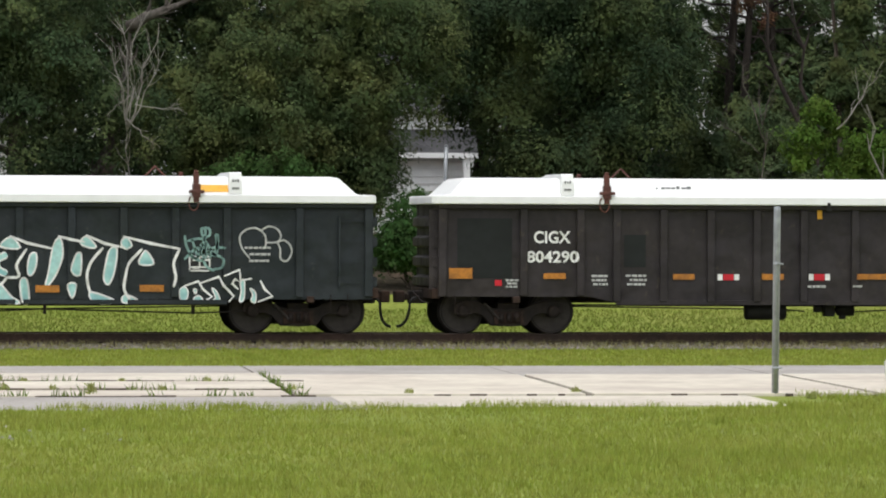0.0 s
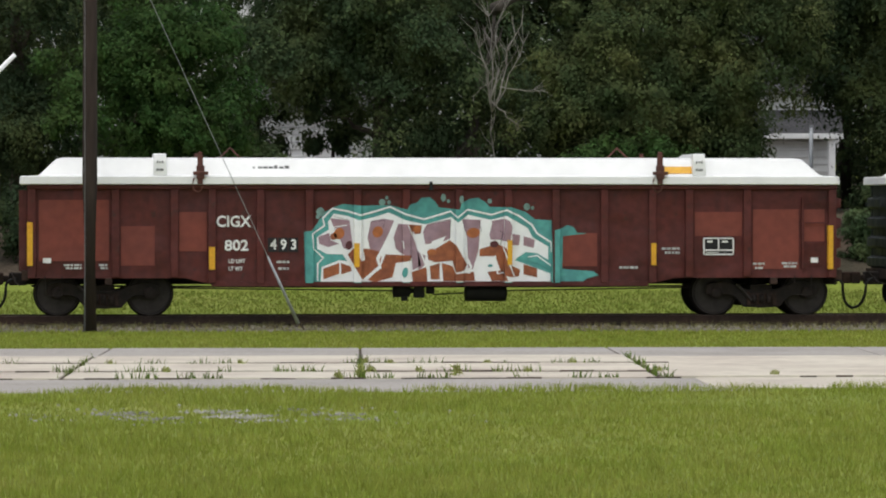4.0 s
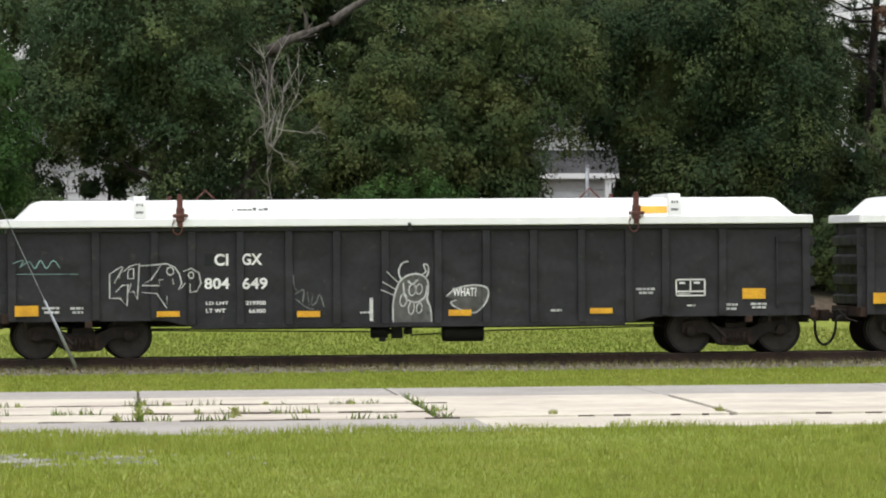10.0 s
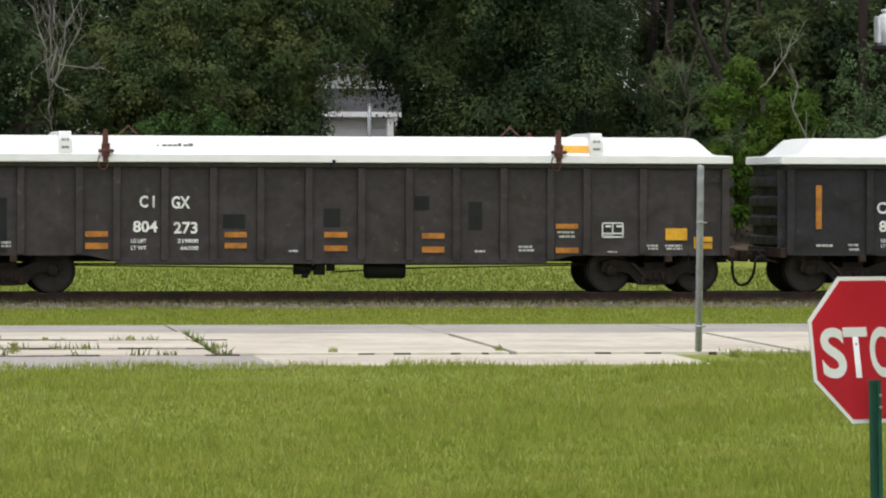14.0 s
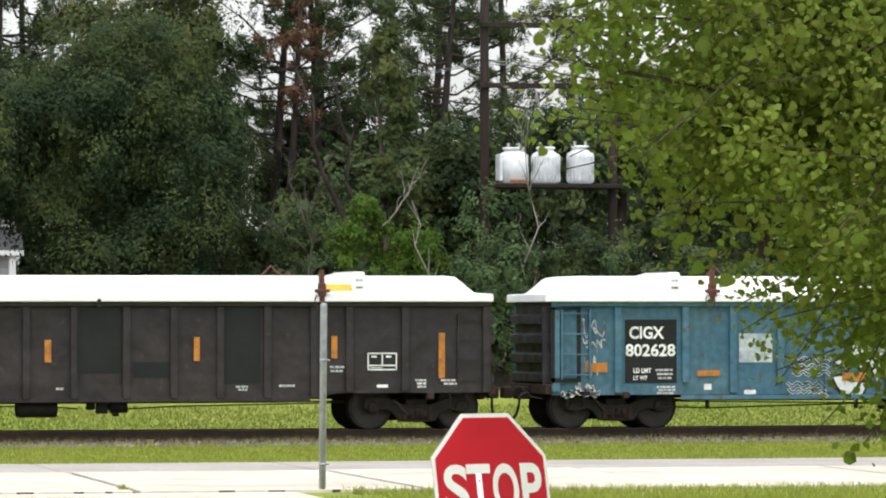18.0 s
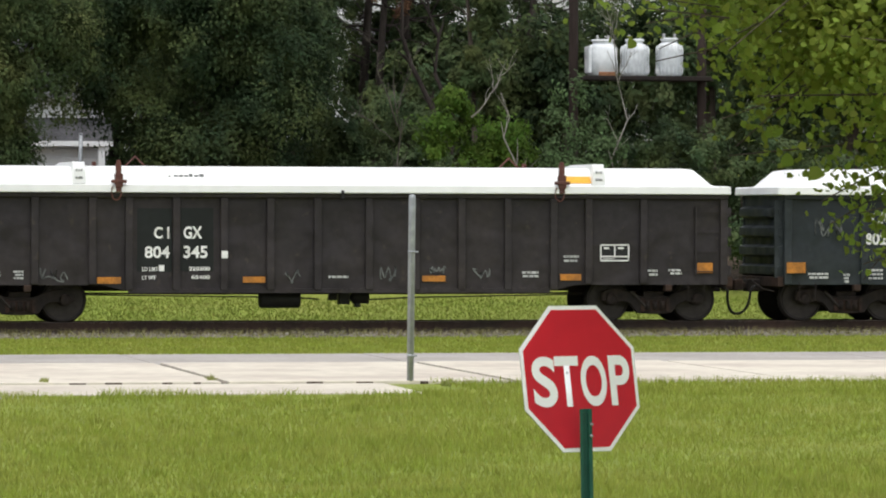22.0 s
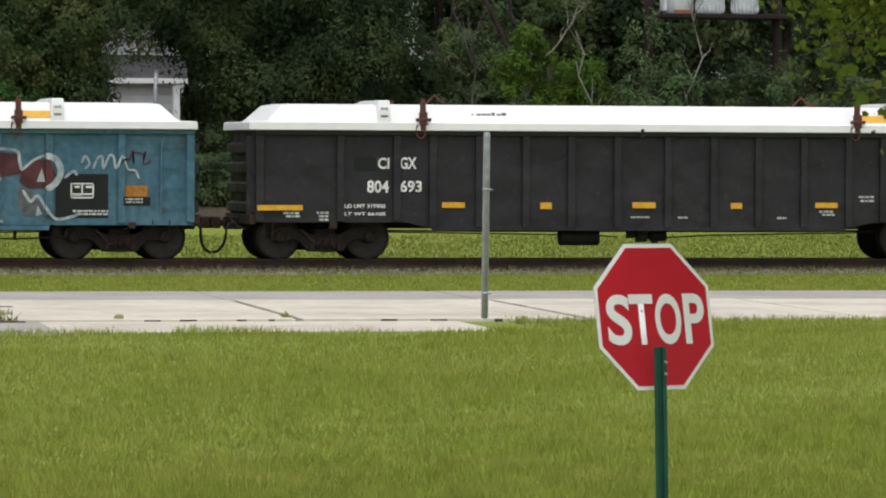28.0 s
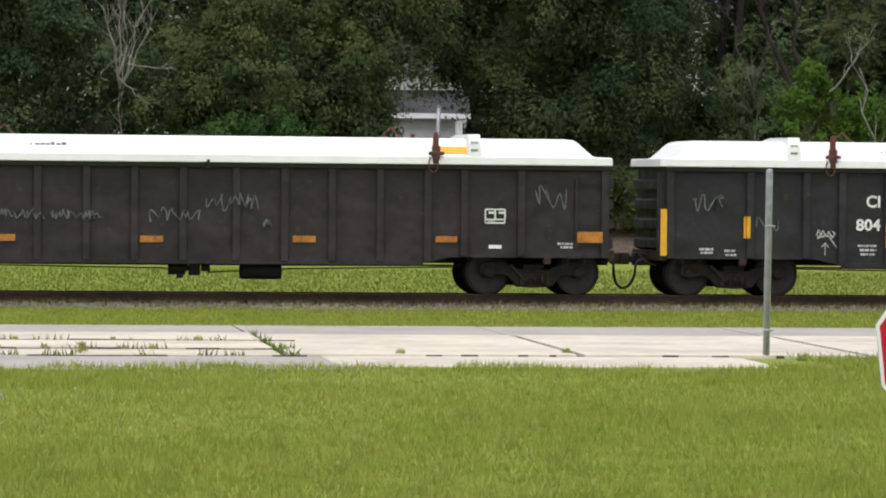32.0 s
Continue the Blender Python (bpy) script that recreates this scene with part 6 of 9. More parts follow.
def leaf_shape(cx, cz, w, h, lean, n=12, bulge=1.0):
    return [(cx + w / 2 * math.cos(a) * abs(math.cos(a)) ** (bulge - 1) + lean * h / 2 * math.sin(a), cz + h / 2 * math.sin(a)) for a in [2 * math.pi * k / n for k in range(n)]]


def fill(i, outline, material, lift, name, label):
    part(name, face_camera(drape(i, flat(bmesh.new(), outline), lift)), M[material], CARS[i - 1], label)


def silhouette(i, at, points, material, lift, name, label):
    fill(i, [at(*p) for p in points], material, lift, name, label)


def block_piece(i):
    """A big angular piece: teal cloud, white ground with a thin outer line, and blocky shapes in mauve and red-brown."""
    at = lambda a, b: (-2.597 + (a - 530) * 0.011245, 2.914 - (b - 300) * 0.01124)
    put = lambda pts, mat, lift, name, label: silhouette(i, at, pts, mat, lift, name, label)
    put([(540, 500), (538, 410), (552, 408), (566, 388), (575, 375), (590, 367), (606, 361), (640, 364), (690, 363), (720, 371), (724, 363), (738, 358), (745, 350), (760, 349), (770, 357), (776, 367), (812, 371), (816, 360), (830, 352), (845, 350), (858, 357), (866, 366), (905, 367), (930, 375), (946, 388), (976, 390), (978, 500)], "sprayteal", 0.006, "graffiti_cloud", "teal spray background")
    put([(981, 500), (981, 407), (992, 405), (1004, 398), (1015, 402), (1022, 412), (1040, 413), (996, 418), (995, 476), (1050, 480), (1060, 487), (1038, 493), (1030, 500)], "sprayteal", 0.006, "graffiti_cloud", "teal spray background")
    put([(560, 420), (582, 406), (580, 393), (590, 378), (614, 382), (636, 390), (662, 384), (688, 376), (718, 390), (752, 397), (798, 384), (810, 394), (828, 380), (868, 389), (895, 382), (912, 391), (934, 404), (942, 420), (970, 436), (970, 462), (935, 450), (910, 460), (974, 484), (974, 499), (567, 499), (569, 472), (600, 460), (614, 462), (606, 450), (578, 449), (561, 440)], "sign_white", 0.009, "graffiti_border", "white painted ground")
    line(i, at, [(555, 440), (553, 414), (574, 399), (571, 386), (588, 369), (616, 374), (638, 381), (664, 374), (690, 366), (716, 379), (750, 388), (797, 374), (809, 385), (827, 371), (869, 380), (896, 372), (918, 382), (941, 398), (950, 413), (975, 429), (975, 446)], 0.036, "sign_white", False)
    line(i, at, [(555, 440), (572, 456), (562, 466), (562, 496)], 0.036, "sign_white", False)
    for pts in ([(584, 386), (618, 390), (622, 420), (624, 438), (606, 440), (594, 410)], [(563, 419), (582, 412), (585, 425), (600, 431), (580, 437), (565, 431)], [(656, 391), (680, 387), (698, 391), (690, 420), (676, 446), (655, 444), (650, 420)], [(704, 396), (720, 397), (735, 430), (745, 470), (730, 478), (728, 456), (712, 450), (700, 440), (696, 420)], [(754, 398), (797, 389), (796, 422), (782, 428), (752, 432), (748, 410)], [(816, 388), (850, 389), (848, 418), (846, 444), (836, 476), (828, 474), (826, 420)], [(870, 391), (892, 387), (902, 392), (906, 402), (902, 430), (886, 424), (868, 424), (864, 410)], [(926, 418), (946, 424), (944, 439), (926, 434)], [(906, 414), (920, 416), (918, 434), (906, 434)], [(738, 444), (752, 452), (750, 470), (740, 478)]):
        put(pts, "mauve", 0.013, "graffiti_fill", "mauve spray fill")
    for pts in ([(624, 440), (650, 440), (676, 446), (672, 470), (650, 488), (642, 496), (634, 484), (622, 468), (614, 452)], [(572, 475), (600, 465), (600, 484), (572, 494)], [(603, 465), (620, 471), (622, 479), (604, 485)], [(682, 450), (728, 452), (726, 461), (700, 465), (694, 490), (664, 499), (650, 495), (672, 474)], [(728, 481), (754, 472), (756, 499), (730, 499)], [(756, 449), (795, 425), (806, 433), (826, 468), (820, 480), (806, 482), (800, 461), (770, 464), (757, 459)], [(760, 471), (778, 465), (778, 494), (762, 494)], [(781, 465), (800, 471), (806, 485), (838, 481), (840, 497), (784, 497)], [(848, 441), (880, 431), (896, 440), (902, 462), (911, 490), (902, 490), (888, 486), (876, 453), (848, 453)], [(862, 481), (890, 478), (898, 497), (870, 497)], [(926, 467), (950, 475), (950, 491), (926, 485)], [(904, 470), (920, 477), (918, 488), (910, 490)], [(722, 397), (746, 399), (744, 413), (730, 415)]):
        put(pts, "spraybrown", 0.015, "graffiti_fill", "red-brown spray fill")
    put([(912, 458), (930, 446), (950, 448), (975, 463), (975, 477), (942, 463)], "sprayteal", 0.014, "graffiti_band", "teal band through the white")
    line(i, at, [(934, 455), (950, 452), (975, 470)], 0.03, "sign_white", False)
    for a, b, w, v, mat in ((600, 413, 19, 20, "orange_spray"), (668, 410, 19, 20, "orange_spray"), (737, 406, 14, 12, "orange_spray"), (837, 412, 24, 18, "orange_spray"), (617, 434, 12, 16, "maroon"), (874, 432, 16, 12, "maroon"), (590, 418, 12, 12, "spraybrown"), (764, 446, 18, 12, "orange_spray"), (716, 482, 10, 18, "sprayteal"), (867, 470, 9, 5, "sprayteal")):
        c = at(a, b)
        fill(i, leaf_shape(c[0], c[1], w * 0.01125, v * 0.01125, 0.1), mat, 0.018, "graffiti_spot", "sprayed spot of colour")
    for pts in ([(623, 390), (634, 392), (646, 460), (639, 462), (630, 440), (624, 420)], [(763, 427), (788, 418), (780, 435), (765, 436)], [(853, 391), (871, 393), (862, 430), (850, 432)]):
        put(pts, "sign_white", 0.017, "graffiti_gap", "white gap in the painted shape")
    for pts, w in (([(700, 388), (688, 420), (668, 458), (672, 472), (641, 497)], 0.075), ([(585, 403), (614, 398)], 0.03), ([(594, 404), (604, 436), (620, 462), (640, 497)], 0.04), ([(730, 410), (744, 446), (757, 480)], 0.04), ([(808, 396), (818, 440), (833, 472), (830, 482), (816, 480)], 0.05), ([(876, 452), (880, 484), (892, 482)], 0.035), ([(890, 438), (900, 466), (910, 489)], 0.03), ([(778, 464), (778, 492)], 0.025), ([(602, 464), (602, 490)], 0.03), ([(712, 426), (714, 440)], 0.03)):
        line(i, at, pts, w, "sign_white", False)
    for pts in ([(656, 393), (680, 389), (678, 402)], [(755, 397), (797, 388), (795, 422)], [(846, 388), (853, 414)], [(590, 383), (616, 389)], [(884, 408), (890, 412), (884, 436)]):
        line(i, at, pts, 0.014, "ink", False)
    for a, b, w, v in ((567, 375, 15, 16), (562, 384, 7, 7), (676, 358, 12, 12), (684, 350, 6, 7), (688, 358, 7, 7), (784, 350, 9, 14), (793, 356, 6, 7), (816, 353, 8, 14), (866, 356, 8, 9), (932, 366, 12, 13), (942, 368, 6, 7)):
        c = at(a, b)
        fill(i, leaf_shape(c[0], c[1], w * 0.01125, v * 0.01125, 0), "mint_dull", 0.008, "graffiti_bubble", "pale teal spray bubble")


def washed_letter(i, x0, x1, z0, z1, tones=("washed_teal", "washed_teal", "washed_grey"), line="silver", lines=5):
    """Old lettering mostly scrubbed off: uneven dull patches with a few pale strokes left."""
    rr = random.Random(int((x0 + 9) * 61) + i)
    w, h = x1 - x0, z1 - z0
    for k in range(7):
        cx, cz = x0 + w * rr.uniform(0.15, 0.85), z0 + h * rr.uniform(0.12, 0.88)
        shape = [(cx + w * 0.24 * rr.uniform(0.6, 1.15) * math.cos(a), cz + h * 0.22 * rr.uniform(0.6, 1.15) * math.sin(a)) for a in [2 * math.pi * j / 9 for j in range(9)]]
        shape = smooth(shape, 3, True)[:-1]
        fill(i, shape, tones[k % 3], 0.005 + 0.0006 * k, "graffiti_smear", "scrubbed patch of old spray paint")
    for k in range(lines):
        x, z = x0 + w * rr.uniform(0.1, 0.9), z0 + h * rr.uniform(0.1, 0.9)
        a, ln = rr.uniform(0.9, 2.2), rr.uniform(0.12, 0.45) * h
        pts = [(x + ln * (j / 4 - 0.5) * math.cos(a) + rr.uniform(-0.02, 0.02), z + ln * (j / 4 - 0.5) * math.sin(a)) for j in range(5)]
        stroke(i, pts, rr.uniform(0.018, 0.05), line, "graffiti_line", "remnant of a pale spray line", 0.012)


def pod(i, at, points, material, line, width=0.036):
    """A swollen spray-painted shape with a pale rim."""
    run = smooth([at(*p) for p in points], 3, True)
    fill(i, run[:-1], material, 0.012, "graffiti_fill", "spray-painted fill")
    stroke(i, run, width, line, "graffiti_rim", "white spray rim", 0.018)


def line(i, at, points, width, material, round_it=True):
    run = [at(*p) for p in points]
    stroke(i, smooth(run, 4) if round_it and len(run) > 2 else run, width, material, "graffiti_outline", "spray-painted outline")


def throw_up(i):
    """A long run of white-edged letter-like shapes with mint hearts, slanted tops and feet."""
    at = lambda a, b: (-5.58 + (a - 500) * 0.011422, 3.424 - (b - 500) * 0.01138)
    tops = ([(626, 622), (655, 634), (680, 641), (714, 646)], [(668, 636), (690, 620), (702, 630), (718, 646)], [(706, 628), (745, 647), (784, 650)], [(776, 622), (800, 637), (826, 641)], [(840, 628), (872, 643), (918, 656)], [(905, 632), (950, 650), (1000, 662)], [(1004, 630), (1030, 642), (1062, 652)], [(1066, 630), (1096, 642), (1140, 652)], [(1150, 630), (1172, 636), (1196, 640)], [(1198, 628), (1232, 643), (1266, 650)], [(1262, 630), (1310, 642), (1362, 652)])
    for run in tops:
        line(i, at, run, 0.062, "white", False)
    legs = ([(714, 646), (705, 665), (712, 688), (700, 702), (696, 720)], [(728, 704), (731, 726), (742, 742)], [(918, 656), (905, 688), (900, 714)], [(1096, 652), (1078, 680), (1082, 700), (1060, 702)], [(1228, 650), (1208, 674), (1200, 700), (1206, 730)], [(1296, 652), (1275, 674), (1268, 692), (1264, 722), (1276, 742)], [(1362, 650), (1350, 676), (1354, 700), (1350, 718)], [(962, 712), (980, 712), (988, 690), (1002, 664)], [(676, 677), (692, 683), (710, 686)], [(1062, 702), (1050, 715), (1040, 712)])
    for run in legs:
        line(i, at, run, 0.056, "white")
    pods = ([(622, 626), (633, 624), (641, 645), (638, 678), (630, 702), (631, 672), (621, 648)], [(670, 638), (690, 622), (710, 644), (690, 641)], [(730, 674), (735, 657), (745, 658), (747, 676), (740, 692), (732, 690)], [(748, 645), (774, 624), (783, 646), (765, 648)], [(773, 650), (785, 650), (780, 682), (770, 712), (766, 692)], [(800, 682), (808, 662), (817, 658), (820, 682), (814, 696)], [(824, 644), (840, 630), (856, 650), (840, 648)], [(846, 654), (856, 654), (846, 682), (836, 716), (832, 690)], [(882, 645), (902, 632), (912, 652), (896, 648)], [(920, 658), (932, 666), (925, 692), (908, 716), (914, 690)], [(998, 636), (1010, 632), (1016, 680), (1002, 716), (1004, 684)], [(1050, 646), (1068, 632), (1084, 650), (1066, 652)], [(1097, 692), (1101, 664), (1112, 660), (1112, 682), (1104, 698)], [(1142, 645), (1154, 634), (1158, 664), (1146, 698), (1128, 720), (1134, 690)], [(1172, 690), (1181, 662), (1190, 662), (1188, 698)], [(1188, 642), (1199, 630), (1216, 648), (1204, 650)], [(1240, 652), (1252, 652), (1248, 690), (1238, 714), (1229, 704), (1233, 676)], [(1290, 678), (1297, 660), (1304, 656), (1316, 678)], [(1258, 640), (1268, 632), (1278, 646), (1266, 652)])
    feet = ([(713, 728), (724, 731), (734, 742), (756, 745), (716, 745)], [(762, 712), (776, 728), (802, 744), (786, 744), (768, 732)], [(795, 711), (811, 711), (804, 734), (797, 730)], [(896, 727), (908, 731), (926, 744), (899, 745)], [(990, 728), (1004, 731), (1028, 745), (995, 745)], [(1034, 713), (1050, 713), (1068, 734), (1084, 746), (1056, 746), (1040, 730)], [(1084, 708), (1096, 706), (1100, 744), (1088, 744)], [(1166, 714), (1182, 714), (1174, 738)], [(1204, 728), (1226, 732), (1252, 745), (1214, 746)], [(1264, 732), (1284, 738), (1288, 745), (1262, 745)], [(622, 722), (640, 720), (648, 742), (622, 742)])
    for run in pods + feet:
        pod(i, at, run, "mint", "white")
    for run in ([(686, 658), (668, 668), (662, 688), (667, 707), (679, 703), (680, 692)], [(890, 662), (873, 668), (872, 682), (890, 692), (894, 706), (880, 714), (866, 710)], [(964, 668), (953, 690), (956, 708), (974, 711)], [(1062, 662), (1044, 672), (1046, 688), (1062, 696)]):
        path = smooth([at(*p) for p in run], 4)
        stroke(i, path, 0.155, "white", "graffiti_rim", "white spray rim", 0.018)
        stroke(i, path, 0.090, "mint", "graffiti_fill", "pale mint spray fill", 0.021)
    line(i, at, [(700, 622), (704, 612), (728, 608), (754, 614), (756, 626), (748, 640)], 0.03, "chalk_white")
    for run in ([(484, 732), (504, 727), (520, 714), (526, 700), (531, 693), (536, 696), (535, 710), (528, 721), (514, 731), (512, 735), (529, 745), (500, 744)], [(556, 722), (558, 709), (566, 704), (572, 712), (570, 728), (566, 741), (559, 736)], [(576, 735), (580, 718), (590, 709), (597, 713), (596, 724), (587, 727), (590, 738), (581, 741)], [(537, 720), (544, 714), (548, 721), (545, 728), (538, 726)], [(534, 737), (544, 733), (542, 742), (534, 744)], [(602, 722), (608, 718), (608, 727), (602, 728)], [(602, 735), (608, 732), (607, 741)], [(622, 704), (630, 702), (624, 722), (619, 742), (614, 740), (618, 720)]):
        pod(i, at, run, "mint", "white", 0.03)
    for run in ([(534, 696), (546, 702), (558, 706)], [(576, 706), (600, 709), (624, 708), (632, 698)], [(560, 736), (568, 743), (578, 744)]):
        line(i, at, run, 0.045, "white")
    for run in ([(1362, 722), (1370, 718), (1376, 726), (1374, 738), (1366, 742), (1361, 734)], [(1385, 722), (1391, 723), (1389, 730)], [(1387, 736), (1397, 734), (1402, 744), (1388, 745)], [(1417, 720), (1426, 726), (1432, 744), (1416, 745), (1424, 736)], [(1467, 710), (1474, 706), (1474, 738), (1466, 743), (1469, 724)], [(1484, 720), (1494, 728), (1494, 745), (1486, 742), (1489, 732)]):
        pod(i, at, run, "mint", "white", 0.03)
    for run in ([(1368, 717), (1394, 708), (1402, 722), (1418, 735), (1402, 744)], [(1396, 712), (1430, 700), (1438, 716), (1456, 734), (1446, 744)], [(1438, 699), (1466, 688), (1468, 710), (1458, 704), (1453, 712), (1464, 722)], [(1466, 707), (1488, 703)], [(1502, 706), (1510, 722), (1524, 734), (1498, 744)]):
        line(i, at, run, 0.052, "white", False)
    for run in ([(1370, 628), (1374, 650), (1390, 668), (1402, 642), (1406, 620), (1399, 616), (1402, 630), (1413, 628), (1413, 617), (1404, 614)], [(1374, 638), (1400, 634), (1414, 650), (1424, 664), (1428, 632), (1424, 628), (1426, 650), (1412, 668)], [(1369, 670), (1392, 650), (1412, 658), (1436, 668), (1434, 684), (1420, 687)], [(1376, 662), (1400, 672), (1418, 650), (1441, 650)], [(1382, 634), (1388, 652), (1394, 670)], [(1408, 640), (1402, 664), (1408, 682), (1422, 690)], [(1396, 644), (1408, 648), (1400, 660), (1394, 650)]):
        line(i, at, run, 0.05, "mint_dull")
    for run in ([(1484, 668), (1470, 650), (1466, 630), (1477, 618), (1494, 615), (1508, 624), (1512, 638), (1510, 651)], [(1502, 620), (1516, 612), (1531, 616), (1538, 628), (1532, 639), (1511, 640)], [(1532, 640), (1543, 636), (1554, 644), (1557, 658), (1549, 672), (1538, 669), (1537, 652), (1532, 640)]):
        line(i, at, run, 0.036, "chalk_white")
    side = lambda a, b: (-6.464 + (a - 1400) * 0.01147, 2.172 - (b - 560) * 0.01131)
    for run in ([(1346, 566), (1346, 556), (1353, 554), (1354, 565), (1355, 556), (1361, 555), (1362, 565)], [(1374, 556), (1367, 558), (1367, 565), (1374, 564), (1374, 553), (1377, 566)], [(1380, 556), (1384, 565)], [(1393, 556), (1384, 568)], [(1392, 572), (1398, 578), (1407, 573)], [(1398, 578), (1394, 587)], [(1393, 595), (1398, 600), (1393, 606)], [(1347, 585), (1336, 590), (1347, 598)], [(1320, 625), (1329, 632), (1341, 622)], [(1329, 632), (1337, 638)], [(1342, 627), (1338, 638), (1345, 643), (1350, 636), (1347, 626), (1342, 627)], [(1382, 651), (1386, 659), (1391, 659)]):
        line(i, side, run, 0.04, "mint")


def block_letters(i):
    """Fat white letter-like shapes in heavy black outlines, with rust bars where the ribs show."""
    at = lambda a, b: (-2.330 + a * 0.006741, 3.545 - b * 0.006596)
    shapes = ([(65, 335), (108, 297), (135, 330), (110, 360), (90, 345)], [(62, 375), (108, 368), (180, 398), (160, 440), (105, 440), (75, 410)],
              [(122, 238), (168, 242), (196, 296), (206, 236), (262, 256), (268, 330), (298, 440), (244, 440), (226, 335), (206, 398), (182, 350), (166, 332), (186, 398), (128, 320)],
              [(272, 262), (300, 238), (340, 238), (355, 266), (345, 300), (325, 325), (352, 352), (356, 402), (332, 440), (304, 440), (290, 380), (276, 320)],
              [(380, 242), (498, 248), (470, 290), (456, 302), (486, 352), (468, 440), (372, 440), (396, 380), (386, 310)],
              [(535, 268), (560, 238), (600, 238), (595, 262), (566, 282), (572, 312), (612, 302), (602, 330), (562, 345), (604, 372), (600, 430), (500, 440), (490, 392), (530, 370), (524, 312)],
              [(620, 300), (660, 282), (690, 250), (722, 248), (726, 300), (700, 350), (722, 440), (622, 440), (614, 370)],
              [(735, 292), (780, 280), (792, 310), (752, 350), (820, 350), (826, 380), (882, 386), (870, 430), (790, 440), (735, 440), (724, 370)],
              [(884, 420), (912, 424), (936, 380), (932, 432), (906, 442)])
    for pts in shapes:
        run = [at(*p) for p in pts]
        fill(i, run, "graffiti_white", 0.010, "graffiti_body", "white spray-painted shape")
        stroke(i, run + run[:1], 0.075, "ink", "graffiti_outline", "heavy black spray outline", 0.018)
    for a, b, w, h in ((306, 300, 24, 48), (322, 378, 20, 42), (432, 352, 30, 36), (826, 404, 64, 26), (560, 312, 22, 14), (655, 345, 18, 40), (105, 330, 16, 20), (700, 398, 20, 22)):
        c = at(a, b)
        fill(i, leaf_shape(c[0], c[1], w * 0.00674, h * 0.0066, 0.15), "ink", 0.014, "graffiti_gap", "black gap in the painted shape")
    line(i, at, [(384, 256), (430, 290), (470, 304), (540, 288)], 0.09, "ink")
    for a, b, w, h, mat in ((150, 270, 22, 40, "mint"), (235, 300, 24, 60, "silver"), (312, 262, 40, 18, "mauve"), (440, 268, 60, 16, "silver"), (420, 410, 40, 30, "mint"), (560, 400, 50, 34, "mauve"), (680, 400, 30, 50, "silver"), (770, 400, 34, 40, "mauve"), (330, 415, 22, 30, "silver")):
        c = at(a, b)
        fill(i, leaf_shape(c[0], c[1], w * 0.00674, h * 0.0066, 0.2), mat, 0.012, "graffiti_spot", "faint sprayed tint")
    for a, b in ((-62, 322), (-70, 345), (-66, 366), (-84, 400), (-80, 420), (-74, 436)):
        run = smooth([at(a + 17 * j, b + (6 if j % 2 else -6)) for j in range(8)], 4)
        stroke(i, run, 0.075, "silver", "graffiti_wave", "pale wavy spray line", 0.012)
        stroke(i, run, 0.026, "ink", "graffiti_wave", "black wavy line", 0.018)
    for a, b in ((836, 340), (846, 360)):
        line(i, at, [(a + 13 * j, b + (5 if j % 2 else -5)) for j in range(5)], 0.03, "ink")


